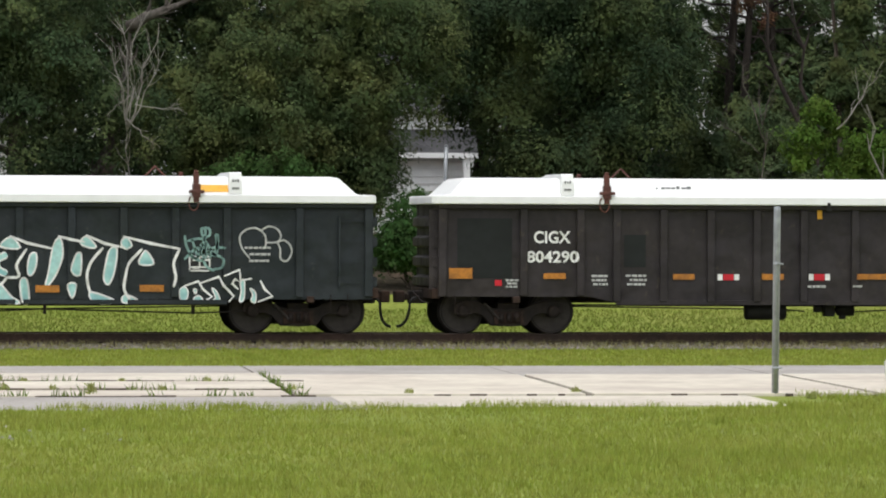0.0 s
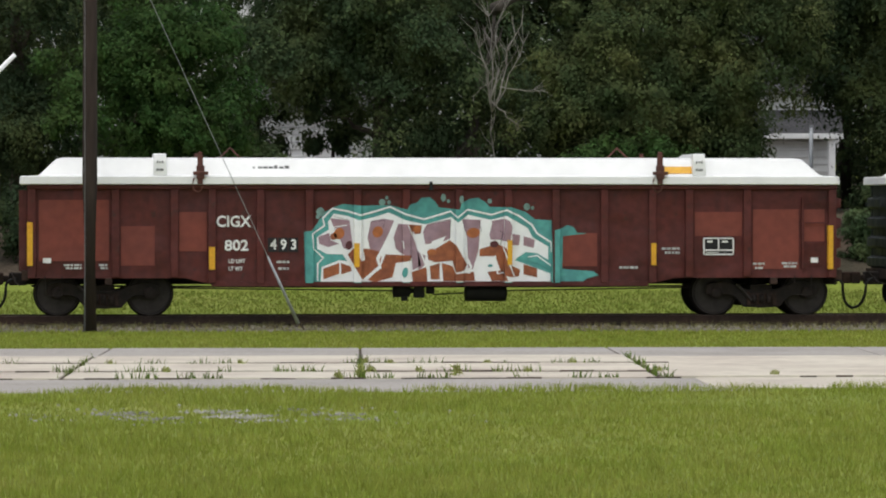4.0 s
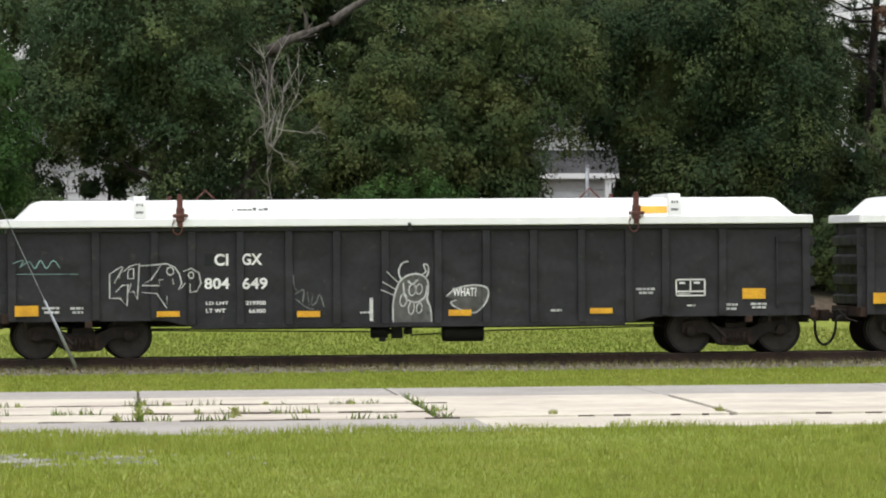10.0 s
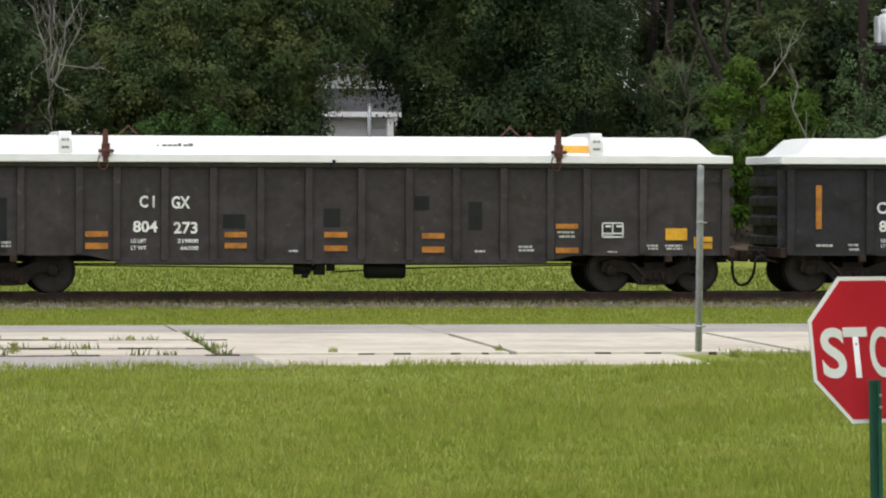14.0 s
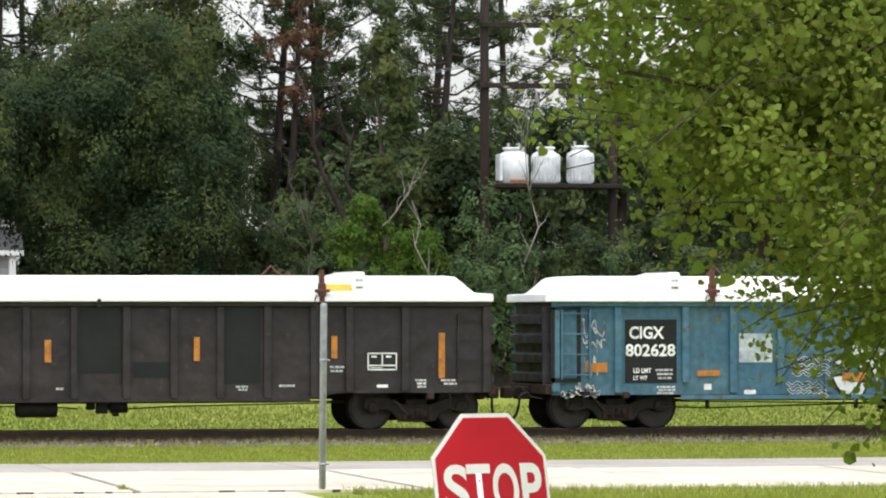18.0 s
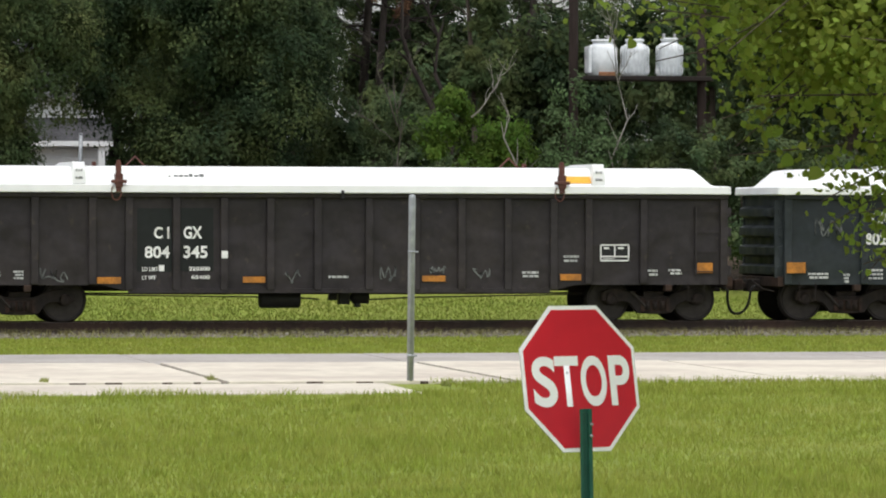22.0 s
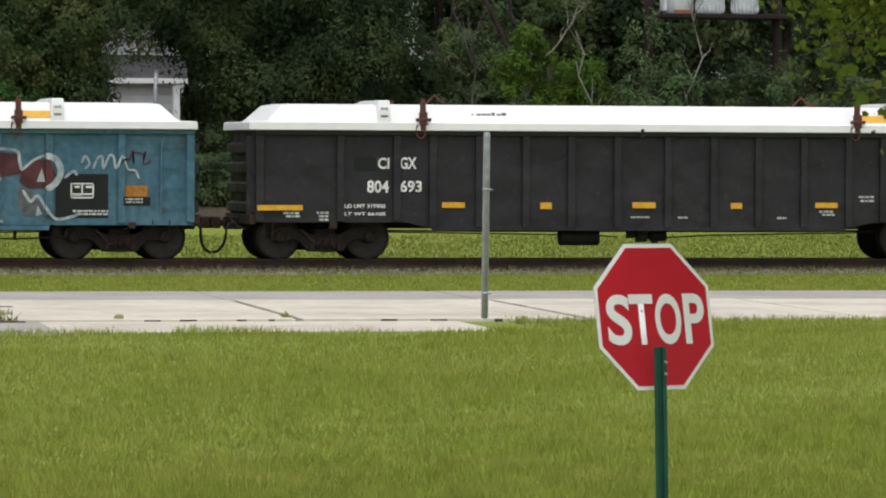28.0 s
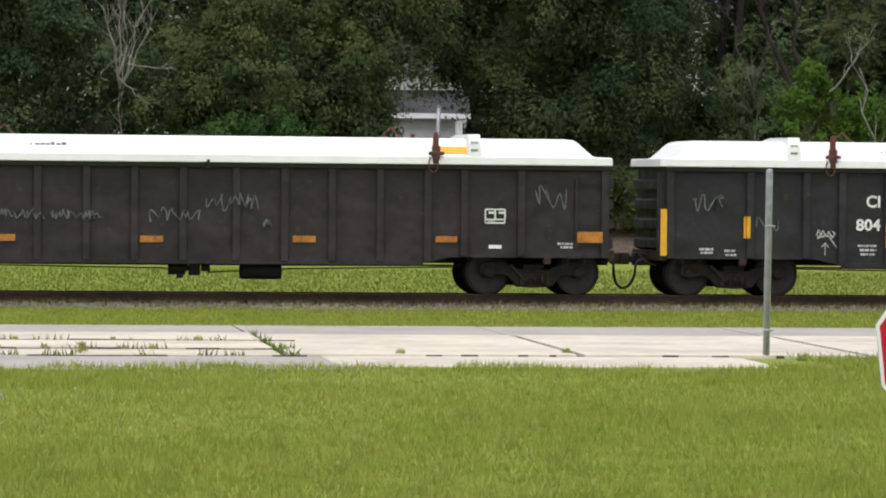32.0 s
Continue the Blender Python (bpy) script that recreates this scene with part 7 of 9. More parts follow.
def faded_letters(i):
    """Three big half-faded letter-like shapes, maroon and grey with pale outlines."""
    at = lambda a, b: (-6.222 + a * 0.01152, 2.407 + a * 0.000123 - (b - 300) * 0.01151)
    for pts, mat, lift in (([(750, 400), (762, 352), (800, 324), (822, 345), (818, 430), (790, 442), (762, 430)], "washed_grey", 0.006), ([(768, 358), (802, 328), (824, 346), (818, 366), (790, 374), (770, 370)], "maroon", 0.009), ([(800, 372), (816, 376), (818, 392), (796, 398)], "maroon", 0.009), ([(866, 345), (900, 332), (940, 336), (944, 370), (905, 376), (868, 366)], "maroon", 0.007), ([(944, 366), (966, 346), (992, 346), (1004, 372), (988, 394), (956, 396), (940, 384)], "maroon", 0.009), ([(940, 392), (962, 400), (1000, 440), (950, 444), (936, 424)], "washed_grey", 0.006)):
        silhouette(i, at, pts, mat, lift, "graffiti_body", "faded spray-painted shape")
    for run, w in (([(742, 364), (744, 346), (764, 331), (796, 319), (814, 320)], 0.075), ([(742, 364), (764, 368), (753, 398), (756, 424), (776, 440), (812, 445), (842, 436)], 0.08), ([(824, 322), (838, 331), (864, 349)], 0.085), ([(864, 350), (856, 370), (838, 379), (812, 372), (796, 378)], 0.055), ([(814, 442), (846, 434), (858, 428)], 0.05), ([(862, 402), (842, 388), (818, 394)], 0.05), ([(864, 349), (868, 335), (892, 327), (934, 330), (940, 346), (944, 364)], 0.06), ([(944, 364), (966, 346), (986, 338)], 0.05), ([(868, 338), (866, 364), (898, 366), (906, 382)], 0.05), ([(984, 338), (1004, 346), (1012, 368), (1002, 388), (986, 397)], 0.13), ([(946, 398), (960, 418), (972, 408), (990, 436), (1006, 449), (1034, 444), (1046, 438)], 0.06), ([(884, 448), (912, 452)], 0.09), ([(1018, 378), (1034, 366), (1040, 374)], 0.06), ([(752, 446), (800, 452), (840, 448)], 0.03)):
        line(i, at, run, w, "silver")
    for pts in ([(790, 398), (812, 386), (828, 392), (812, 404), (794, 408)], [(970, 384), (979, 360), (985, 384)], [(968, 444), (972, 424), (980, 440)]):
        silhouette(i, at, pts, "silver", 0.016, "graffiti_gap", "pale heart of the painted shape")
    # pale upright strokes of older letters between the ribs
    for run in ([(312, 344), (318, 400)], [(318, 405), (340, 452), (352, 418), (354, 450)], [(366, 342), (372, 372), (346, 396)], [(402, 344), (408, 384), (398, 410)], [(430, 344), (438, 366), (424, 384), (440, 396)], [(486, 350), (500, 392), (516, 420), (530, 384), (534, 420)], [(504, 346), (512, 392)], [(586, 446), (606, 392), (616, 346), (626, 400), (634, 444)], [(606, 396), (626, 392)], [(660, 350), (676, 346), (680, 398), (690, 428), (706, 448)], [(704, 344), (716, 360)], [(404, 322), (420, 312), (436, 326)], [(408, 314), (436, 312)]):
        line(i, at, run, 0.04, "washed_line", False)
    for run in ([(226, 330), (222, 320)], [(262, 328), (272, 320), (276, 334)]):
        line(i, at, run, 0.04, "silver")
    for run in ([(1048, 352), (1054, 340), (1062, 352), (1054, 362)], [(1068, 362), (1076, 344), (1084, 342), (1086, 362), (1096, 340), (1104, 342), (1108, 362), (1118, 340), (1124, 352), (1130, 364), (1142, 366), (1148, 380)]):
        line(i, at, run, 0.045, "silver")


def outline_letters(i):
    """A jagged outlined word, a horned doodle with quills, and a speech bubble, all in pale marker."""
    at = lambda a, b: (-8.104 + a * 0.011319, 2.66 - a * 0.000073 - (b - 400) * 0.01136)
    word = ([(212, 470), (190, 484), (190, 526), (208, 526), (220, 540), (222, 502), (212, 504), (200, 516)], [(198, 500), (214, 472), (206, 492)], [(222, 482), (222, 492), (232, 492), (232, 474), (224, 476), (222, 482)], [(214, 480), (226, 470), (242, 466), (240, 502), (238, 528), (232, 514), (222, 516), (228, 500)], [(242, 470), (290, 466), (304, 472), (312, 484), (316, 500), (310, 512)], [(254, 470), (280, 468), (262, 494), (246, 504), (278, 504), (276, 494), (284, 494)], [(246, 516), (272, 518), (290, 544), (290, 522)], [(318, 480), (332, 474), (346, 482), (350, 500), (342, 514), (330, 516), (330, 500)], [(314, 510), (322, 500)], [(300, 492), (302, 502)])
    for run in word:
        line(i, at, run, 0.028, "chalk_white", False)
    for a, b, w, h in ((296, 479, 12, 14), (332, 486, 9, 11)):
        c = at(a, b)
        stroke(i, smooth(leaf_shape(c[0], c[1], w * 0.0113, h * 0.0113, 0, 8), 3, True), 0.026, "chalk_white", "graffiti_outline", "white marker ring")
    body = [(688, 570), (688, 535), (696, 505), (708, 490), (730, 484), (748, 494), (750, 515), (748, 528), (754, 545), (756, 570)]
    fill(i, [at(*p) for p in body], "washed_light", 0.006, "graffiti_body", "thin grey sprayed body")
    line(i, at, body, 0.034, "chalk_white")
    for run in ([(702, 494), (698, 480), (704, 466), (716, 462)], [(738, 486), (746, 480), (742, 468), (750, 470), (750, 484), (744, 492)], [(698, 500), (676, 480)], [(694, 512), (668, 498)], [(690, 522), (666, 512)], [(714, 496), (722, 502), (732, 494)], [(706, 500), (710, 526), (728, 534), (744, 524), (748, 504)]):
        line(i, at, run, 0.032, "chalk_white")
    for a, b, w, h in ((722, 512, 12, 20), (734, 511, 11, 18), (706, 530, 12, 22), (720, 544, 10, 22), (734, 544, 10, 18)):
        c = at(a, b)
        stroke(i, smooth(leaf_shape(c[0], c[1], w * 0.0113, h * 0.0113, 0.1, 8), 3, True), 0.026, "chalk_white", "graffiti_outline", "white marker ring")
    bubble = [(782, 524), (800, 510), (830, 504), (852, 508), (856, 520), (850, 536), (834, 552), (810, 548), (790, 536), (800, 530)]
    fill(i, [at(*p) for p in bubble], "washed_light", 0.006, "graffiti_body", "thin grey sprayed bubble")
    line(i, at, bubble, 0.030, "chalk_white")
    for run in ([(512, 486), (514, 508), (524, 516)], [(514, 520), (530, 512), (528, 534)], [(536, 516), (540, 540)], [(546, 522), (544, 538), (552, 534), (558, 520), (566, 542)], [(516, 528), (534, 542), (548, 546)]):
        line(i, at, run, 0.03, "chalk")
    line(i, at, [(20, 466), (40, 460), (34, 472), (50, 462), (60, 474), (70, 460), (80, 474), (92, 460), (104, 474)], 0.022, "mint_dull")
    line(i, at, [(28, 484), (136, 484)], 0.018, "mint_dull", False)


def marker_tags(i):
    """White marker signatures and a chalked bubble doodle between the ribs."""
    at = lambda a, b: (-4.379 + a * 0.006845, 2.902 + a * 0.00003 - b * 0.00673)
    for run in ([(25, 143), (37, 165), (44, 148)], [(50, 156), (57, 170), (70, 148), (64, 170), (48, 184), (25, 192)], [(30, 190), (60, 164), (95, 150), (114, 168), (112, 195), (86, 186), (64, 177)], [(460, 160), (471, 152), (464, 176), (481, 170)], [(491, 156), (484, 180), (497, 166), (491, 186)], [(500, 164), (506, 188), (518, 181), (506, 176)], [(510, 166), (512, 182), (516, 202)], [(914, 127), (902, 128), (898, 141), (912, 153), (914, 166), (900, 174)], [(930, 130), (923, 170), (932, 157), (938, 172), (944, 164), (951, 158), (944, 155), (942, 170), (954, 170)], [(976, 138), (963, 150), (957, 204), (966, 200), (969, 160), (958, 172), (992, 158)]):
        line(i, at, run, 0.036, "white")
    for run in ([(1028, 208), (1045, 216), (1108, 220), (1118, 240), (1100, 262), (1060, 258)], [(1040, 216), (1034, 240), (1060, 258)], [(1034, 262), (1020, 290), (1030, 320)], [(1034, 262), (1062, 272), (1100, 265), (1130, 300), (1122, 322)], [(1040, 284), (1042, 305), (1062, 300), (1064, 280), (1070, 306)], [(1066, 222), (1070, 246), (1092, 250)], [(756, 210), (756, 240), (770, 246), (772, 216)], [(784, 212), (786, 246)], [(796, 208), (790, 230), (802, 240)], [(890, 248), (948, 244)]):
        line(i, at, run, 0.026, "chalk")


def bubble_letters(i):
    """Two swollen outlined shapes with ears, small tags over them and one up a rib."""
    at = lambda a, b: (-2.889 + a * 0.006771 + b * 0.00014, 3.688 + a * 0.000141 - b * 0.006686)
    for run in ([(378, 347), (362, 358), (364, 380), (382, 382)], [(376, 354), (388, 330), (410, 320), (432, 330), (440, 356), (436, 382)], [(390, 368), (403, 370), (405, 386), (422, 386)], [(444, 384), (452, 356), (458, 345), (469, 346), (464, 362), (448, 370)], [(438, 336), (460, 324), (478, 336), (484, 356), (492, 362), (494, 378)], [(384, 380), (378, 400), (382, 440), (378, 458)], [(438, 388), (450, 408), (452, 452)], [(450, 384), (472, 400), (486, 440), (488, 465)], [(388, 465), (412, 455), (438, 465)], [(516, 345), (504, 358), (512, 374)], [(514, 354), (528, 336), (550, 332), (570, 345), (574, 370), (562, 390), (540, 394), (522, 382), (514, 366)], [(538, 360), (552, 360), (556, 378), (543, 384), (536, 372), (538, 360)], [(574, 352), (590, 338), (610, 345), (613, 372), (606, 386)], [(596, 358), (586, 364), (584, 386), (604, 386)], [(520, 388), (523, 410), (516, 440), (524, 465)], [(560, 394), (573, 410), (574, 436), (588, 465)], [(598, 388), (620, 408), (634, 440), (628, 466), (600, 468)], [(508, 462), (530, 452), (548, 464)]):
        line(i, at, run, 0.034, "chalk_white")
    for run in ([(384, 436), (450, 436)], [(534, 440), (574, 440)]):
        line(i, at, run, 0.05, "chalk_white")
    for run in ([(388, 296), (390, 310)], [(404, 297), (396, 302), (405, 307), (397, 312)], [(411, 312), (417, 297), (424, 312), (412, 306)], [(526, 314), (528, 313)], [(548, 300), (537, 303), (540, 317), (550, 312)], [(554, 318), (557, 300), (567, 304), (556, 309)], [(571, 318), (573, 301), (580, 316), (583, 300)], [(600, 296), (590, 300), (600, 307), (592, 314)], [(603, 296), (606, 314)], [(340, 282), (349, 288), (340, 294)], [(349, 300), (340, 304), (350, 310)], [(341, 316), (350, 314), (346, 324)], [(341, 330), (350, 336)]):
        line(i, at, run, 0.034, "chalk_white", False)
    low = lambda a, b: (-4.86 + a * 0.01186, 1.382 - b * 0.01123)
    for run in ([(1, 12), (4, 2), (9, 10), (2, 15)], [(8, 14), (12, 3), (17, 12), (12, 15)], [(18, 14), (22, 4), (27, 13), (20, 14)], [(28, 4), (33, 8), (27, 18)], [(2, 17), (16, 12), (32, 14)], [(24, 16), (36, 33)], [(10, 33), (16, 25), (22, 33)], [(16, 25), (16, 48)]):
        line(i, low, run, 0.032, "chalk_white", False)


def scrubbed(i, x0, x1, z0, z1, cool=False):
    """A letter mostly scrubbed off: mottled dull cells with pale upright streaks and a round shoulder."""
    rr = random.Random(int((x0 + 9) * 53) + i)
    w, h = x1 - x0, z1 - z0
    nx, nz = max(4, int(w / 0.042)), max(6, int(h / 0.06))
    grid = [[(x0 + w * k / nx + rr.uniform(-0.016, 0.016), z0 + h * j / nz + rr.uniform(-0.022, 0.022)) for j in range(nz + 1)] for k in range(nx + 1)]
    tone = {m: bmesh.new() for m in ("washed_dark", "washed_light", "washed_pale")}
    a, b = rr.uniform(2, 4), rr.uniform(0, 6)
    for k in range(nx):
        for j in range(nz):
            u, v = k / (nx - 1) - 0.5, j / (nz - 1) - 0.5
            shape = math.sin(a * 3.1 * u + b + 1.5 * math.sin(6 * v + b)) + 0.7 * math.cos(7 * v + 4 * u + b) + 0.5 * math.sin(23 * u + 5 * v) + rr.uniform(-0.5, 0.5)
            if abs(u) ** 3 + abs(v) ** 3 > 0.19 + rr.uniform(-0.05, 0.03) or (cool and v > 0.05 and abs(u) > 0.42):
                continue
            m = "washed_pale" if shape > 1.0 else "washed_light" if shape > 0.1 else "washed_dark" if shape > -1.1 else None
            if m == "washed_pale" and cool:
                m = "washed_light"
            if m:
                flat(tone[m], [grid[k][j], grid[k + 1][j], grid[k + 1][j + 1], grid[k][j + 1]])
    for m, bm in tone.items():
        if bm.faces:
            tagged(part("graffiti_smear", face_camera(drape(i, bm, 0.006)), M[m], CARS[i - 1], "scrubbed patch of old spray paint"), kind="stuff")
    for run in ([(0.10, 0.1), (0.06, 0.5), (0.14, 0.9), (0.5, 0.98), (0.86, 0.88)], [(0.94, 0.1), (0.98, 0.35), (0.84, 0.52)], [(0.3, 0.62), (0.34, 0.8), (0.52, 0.78)], [(0.55, 0.1), (0.5, 0.4), (0.62, 0.5)]):
        line(i, lambda p, q: (x0 + w * p + 0.04 * math.sin(a * 9 + 7 * q), z0 + h * q), run, 0.035, "washed_light" if cool else "washed_pale")


def yellow_haze(i):
    """A hazy dull-yellow tag, half rubbed away."""
    at = lambda a, b: (1.99 + a, 1.885 + b)
    for cx, cz, w, h in ((0, 0, 0.46, 0.25), (-0.17, 0.02, 0.18, 0.22), (0.14, 0.05, 0.22, 0.20), (-0.09, -0.10, 0.20, 0.12)):
        fill(i, leaf_shape(*at(cx, cz), w, h, 0.1, 14), "dull_yellow", 0.006 + abs(cx) * 0.01, "graffiti_smear", "hazy dull-yellow spray patch")
    for run in ([(-0.12, 0.02), (-0.08, 0.08), (-0.05, 0.0), (-0.02, 0.07)], [(0.02, 0.0), (0.05, 0.08), (0.09, 0.02), (0.13, 0.08), (0.17, 0.03)]):
        line(i, at, run, 0.03, "rust")


def old_tags(i):
    """Layers of old tags at one end: a ladder's worth of rust, a yellow patch, white letters, a peach script."""
    at = lambda a, b: (-8.006 + (a / 1.607 - 360) * 0.01192 + (b / 1.607 - 170) * 0.00023, 2.013 + (a / 1.607 - 360) * 0.000236 - (b / 1.607 - 170) * 0.01147)
    put = lambda pts, mat, lift, label: silhouette(i, at, smooth(pts, 3, True)[:-1], mat, lift, "graffiti_smear", label)
    silhouette(i, at, [(699, 359), (724, 357), (725, 387), (702, 389), (698, 380)], "dull_yellow", 0.008, "graffiti_smear", "faded yellow spray patch")
    silhouette(i, at, [(724, 358), (750, 361), (764, 354), (765, 386), (726, 387), (731, 372)], "yellow", 0.009, "graffiti_smear", "yellow spray patch")
    put([(690, 412), (716, 408), (744, 424), (746, 440), (720, 442), (692, 436)], "sprayteal", 0.008, "green-blue spray patch")
    put([(776, 215), (784, 214), (785, 300), (780, 332), (775, 290)], "rust", 0.005, "brown rust streak")
    put([(716, 236), (724, 230), (726, 266), (718, 268)], "rust", 0.005, "brown rust spot")
    put([(1052, 302), (1098, 298), (1102, 312), (1060, 322)], "peach", 0.006, "faded peach spray patch")
    for run in ([(724, 322), (736, 302), (742, 330), (754, 318), (758, 336)], [(738, 290), (738, 308)]):
        line(i, at, run, 0.035, "rust")
    for run in ([(706, 418), (716, 436), (726, 414), (734, 436), (744, 430)],):
        line(i, at, run, 0.03, "mint_dull")
    for run in ([(857, 390), (857, 357), (870, 357), (872, 370), (858, 374), (874, 391)], [(883, 358), (884, 390)], [(892, 391), (893, 357), (908, 358), (908, 374), (894, 376)], [(868, 440), (866, 400), (890, 398), (896, 440)], [(858, 442), (876, 440)], [(888, 442), (904, 440)], [(858, 404), (872, 396)]):
        line(i, at, run, 0.04, "silver", False)
    for run in ([(816, 445), (824, 436)], [(816, 446), (854, 443)], [(880, 443), (914, 444)]):
        line(i, at, run, 0.035, "white", False)
    for run in ([(1012, 312), (1004, 275), (1016, 246), (1036, 252), (1038, 274), (1024, 292), (1014, 288)], [(1036, 262), (1044, 298), (1056, 276), (1062, 298), (1070, 272), (1076, 298), (1088, 280), (1096, 298), (1110, 294), (1126, 268), (1118, 262)], [(1118, 264), (1106, 290)]):
        line(i, at, run, 0.055, "peach")
    for run in ([(1022, 332), (1015, 348), (1022, 364)], [(1028, 362), (1032, 336), (1042, 360), (1050, 336), (1056, 358), (1066, 338), (1072, 360), (1084, 344), (1096, 352)], [(1082, 362), (1100, 366), (1094, 376), (1108, 378), (1122, 402)], [(1160, 262), (1166, 244), (1176, 250)], [(1214, 262), (1222, 246), (1234, 262), (1226, 274)], [(1176, 236), (1196, 228), (1216, 238)], [(1148, 440), (1158, 410), (1166, 436)]):
        line(i, at, run, 0.034, "silver")


mark(1, -6.02, -5.27, 1.83, 2.08, 'CIGX')
mark(1, -6.16, -5.11, 1.44, 1.68, '804290')
sheet(1, -7.74, -7.27, 1.12, 1.33, 'orange')
sheet(1, -5.82, -5.37, 1.12, 1.23, 'orange')
sheet(1, -3.17, -2.73, 1.11, 1.22, 'orange')
sheet(1, -1.34, -0.89, 1.11, 1.23, 'orange')
sheet(1, 0.61, 1.25, 1.12, 1.23, 'orange')
sheet(1, -6.81, -6.67, 0.98, 1.09, 'sign_red')
sheet(1, -2.14, -1.92, 1.10, 1.22, 'sign_red')
sheet(1, -0.26, -0.04, 1.10, 1.23, 'sign_red')
sheet(1, -2.25, -2.15, 1.10, 1.22, 'white')
sheet(1, -1.91, -1.81, 1.10, 1.22, 'white')
sheet(1, -0.37, -0.27, 1.10, 1.23, 'white')
sheet(1, -0.03, 0.07, 1.10, 1.23, 'white')
sheet(1, -7.57, -6.46, 1.13, 2.33, 'dark_patch')
sheet(1, -4.18, -3.73, 1.36, 2.01, 'dark_patch')
sheet(1, -0.20, -0.10, 2.34, 2.52, 'yellow')
small_print(1, -6.59, -6.32, 0.93, 1.12)
small_print(1, -4.84, -4.51, 0.97, 1.22)
small_print(1, -4.14, -3.71, 0.97, 1.23)
small_print(1, -0.39, -0.02, 0.94, 1.01)
small_print(1, 0.53, 0.75, 0.95, 1.01)
mark(2, -6.23, -5.61, 2.08, 2.33, 'CIGX')
mark(2, -6.24, -5.44, 1.65, 1.88, '801989')
mark(2, -5.70, -5.30, 1.32, 1.42, 'LD LMT')
mark(2, -5.70, -5.34, 1.19, 1.29, 'LT WT')
mark(2, -4.70, -4.31, 1.33, 1.42, '221100')
mark(2, -4.64, -4.31, 1.18, 1.28, '64900')
sheet(2, -6.43, -5.20, 1.46, 2.55, 'dark_patch')
sheet(2, -7.77, -7.29, 0.88, 1.10, 'orange')
sheet(2, -3.75, -3.28, 0.82, 0.94, 'orange')
sheet(2, -1.65, -1.19, 0.83, 0.96, 'orange')
sheet(2, 1.40, 1.87, 0.83, 0.97, 'orange')
sheet(2, 3.46, 3.94, 0.85, 0.98, 'orange')
sheet(2, -7.35, -6.73, 1.21, 1.25, 'chalk')
sheet(2, -6.55, -6.52, 1.00, 1.45, 'chalk')
sheet(2, -7.38, -6.75, 2.50, 2.54, 'chalk')
sheet(2, -7.38, -6.75, 2.43, 2.47, 'chalk')
sheet(2, -7.38, -6.75, 2.37, 2.40, 'chalk')
stencil_box(2, 4.44, 4.87, 1.25, 1.56)
throw_up(2)
small_print(2, 5.55, 6.07, 1.40, 1.79)
small_print(2, -6.33, -5.93, 0.90, 0.95)
small_print(2, -7.35, -7.01, 0.90, 0.94)
sheet(3, -6.26, -5.43, 2.05, 2.35, 'white')
sheet(3, -6.38, -5.32, 1.66, 1.94, 'white')
mark(3, -6.19, -5.51, 2.09, 2.30, 'CIGX', 'ink')
mark(3, -6.34, -5.35, 1.68, 1.91, '804190', 'ink')
sheet(3, -7.84, -7.38, 1.27, 1.47, 'orange')
sheet(3, -3.80, -3.34, 0.90, 1.03, 'orange')
sheet(3, -1.74, -1.28, 0.92, 1.03, 'orange')
sheet(3, 1.35, 1.81, 0.93, 1.05, 'orange')
sheet(3, 3.39, 3.86, 0.93, 1.05, 'orange')
mark(3, -6.21, -5.80, 1.35, 1.43, 'LD LMT')
mark(3, -5.74, -5.33, 1.35, 1.43, '220900')
mark(3, -6.21, -5.87, 1.20, 1.28, 'LT WT')
mark(3, -5.68, -5.33, 1.21, 1.29, '65700')
sheet(3, -6.57, -6.54, 1.03, 1.46, 'chalk_white')
sheet(3, -7.37, -6.73, 1.22, 1.25, 'chalk_white')
stencil_box(3, 5.43, 5.87, 1.26, 1.57)
small_print(3, -4.80, -4.59, 0.81, 1.06)
small_print(3, -0.75, -0.20, 0.88, 0.94)
small_print(3, 0.43, 0.91, 0.88, 0.95)
small_print(3, -7.28, -7.00, 0.91, 0.96)
small_print(3, -6.35, -6.10, 0.91, 0.97)
sheet(3, 7.37, 7.83, 1.30, 1.50, 'orange')
small_print(3, 6.83, 7.26, 2.32, 2.45)
small_print(3, 6.75, 7.37, 1.21, 1.27)
small_print(3, 5.63, 5.83, 0.89, 0.95)
small_print(3, 6.98, 7.28, 0.91, 0.97)
sheet(3, 6.56, 6.60, 1.02, 1.46, 'chalk_white')
mark(4, -4.24, -3.55, 1.77, 2.00, 'CIGX')
mark(4, -4.08, -3.61, 1.30, 1.52, '802')
for x in (-3.225, -3.02, -2.815):
    sheet(4, x, x + 0.19, 1.28, 1.56, 'ink')
mark(4, -3.18, -2.66, 1.32, 1.53, '4 9 3')
mark(4, -4.00, -3.67, 1.06, 1.14, 'LD LMT')
mark(4, -4.00, -3.72, 0.91, 0.99, 'LT WT')
sheet(4, -7.97, -7.86, 1.01, 1.87, 'yellow')
sheet(4, -4.39, -4.27, 0.93, 1.38, 'yellow')
sheet(4, -1.52, -1.41, 0.98, 1.45, 'yellow')
sheet(4, 1.53, 1.63, 1.02, 1.51, 'yellow')
sheet(4, 4.40, 4.50, 1.01, 1.45, 'yellow')
sheet(4, 7.94, 8.05, 0.93, 1.80, 'yellow')
sheet(4, -7.74, -6.36, 1.10, 2.31, 'red_patch')
sheet(4, -6.13, -5.46, 1.01, 1.79, 'red_patch')
sheet(4, -4.98, -4.43, 1.29, 2.07, 'red_patch')
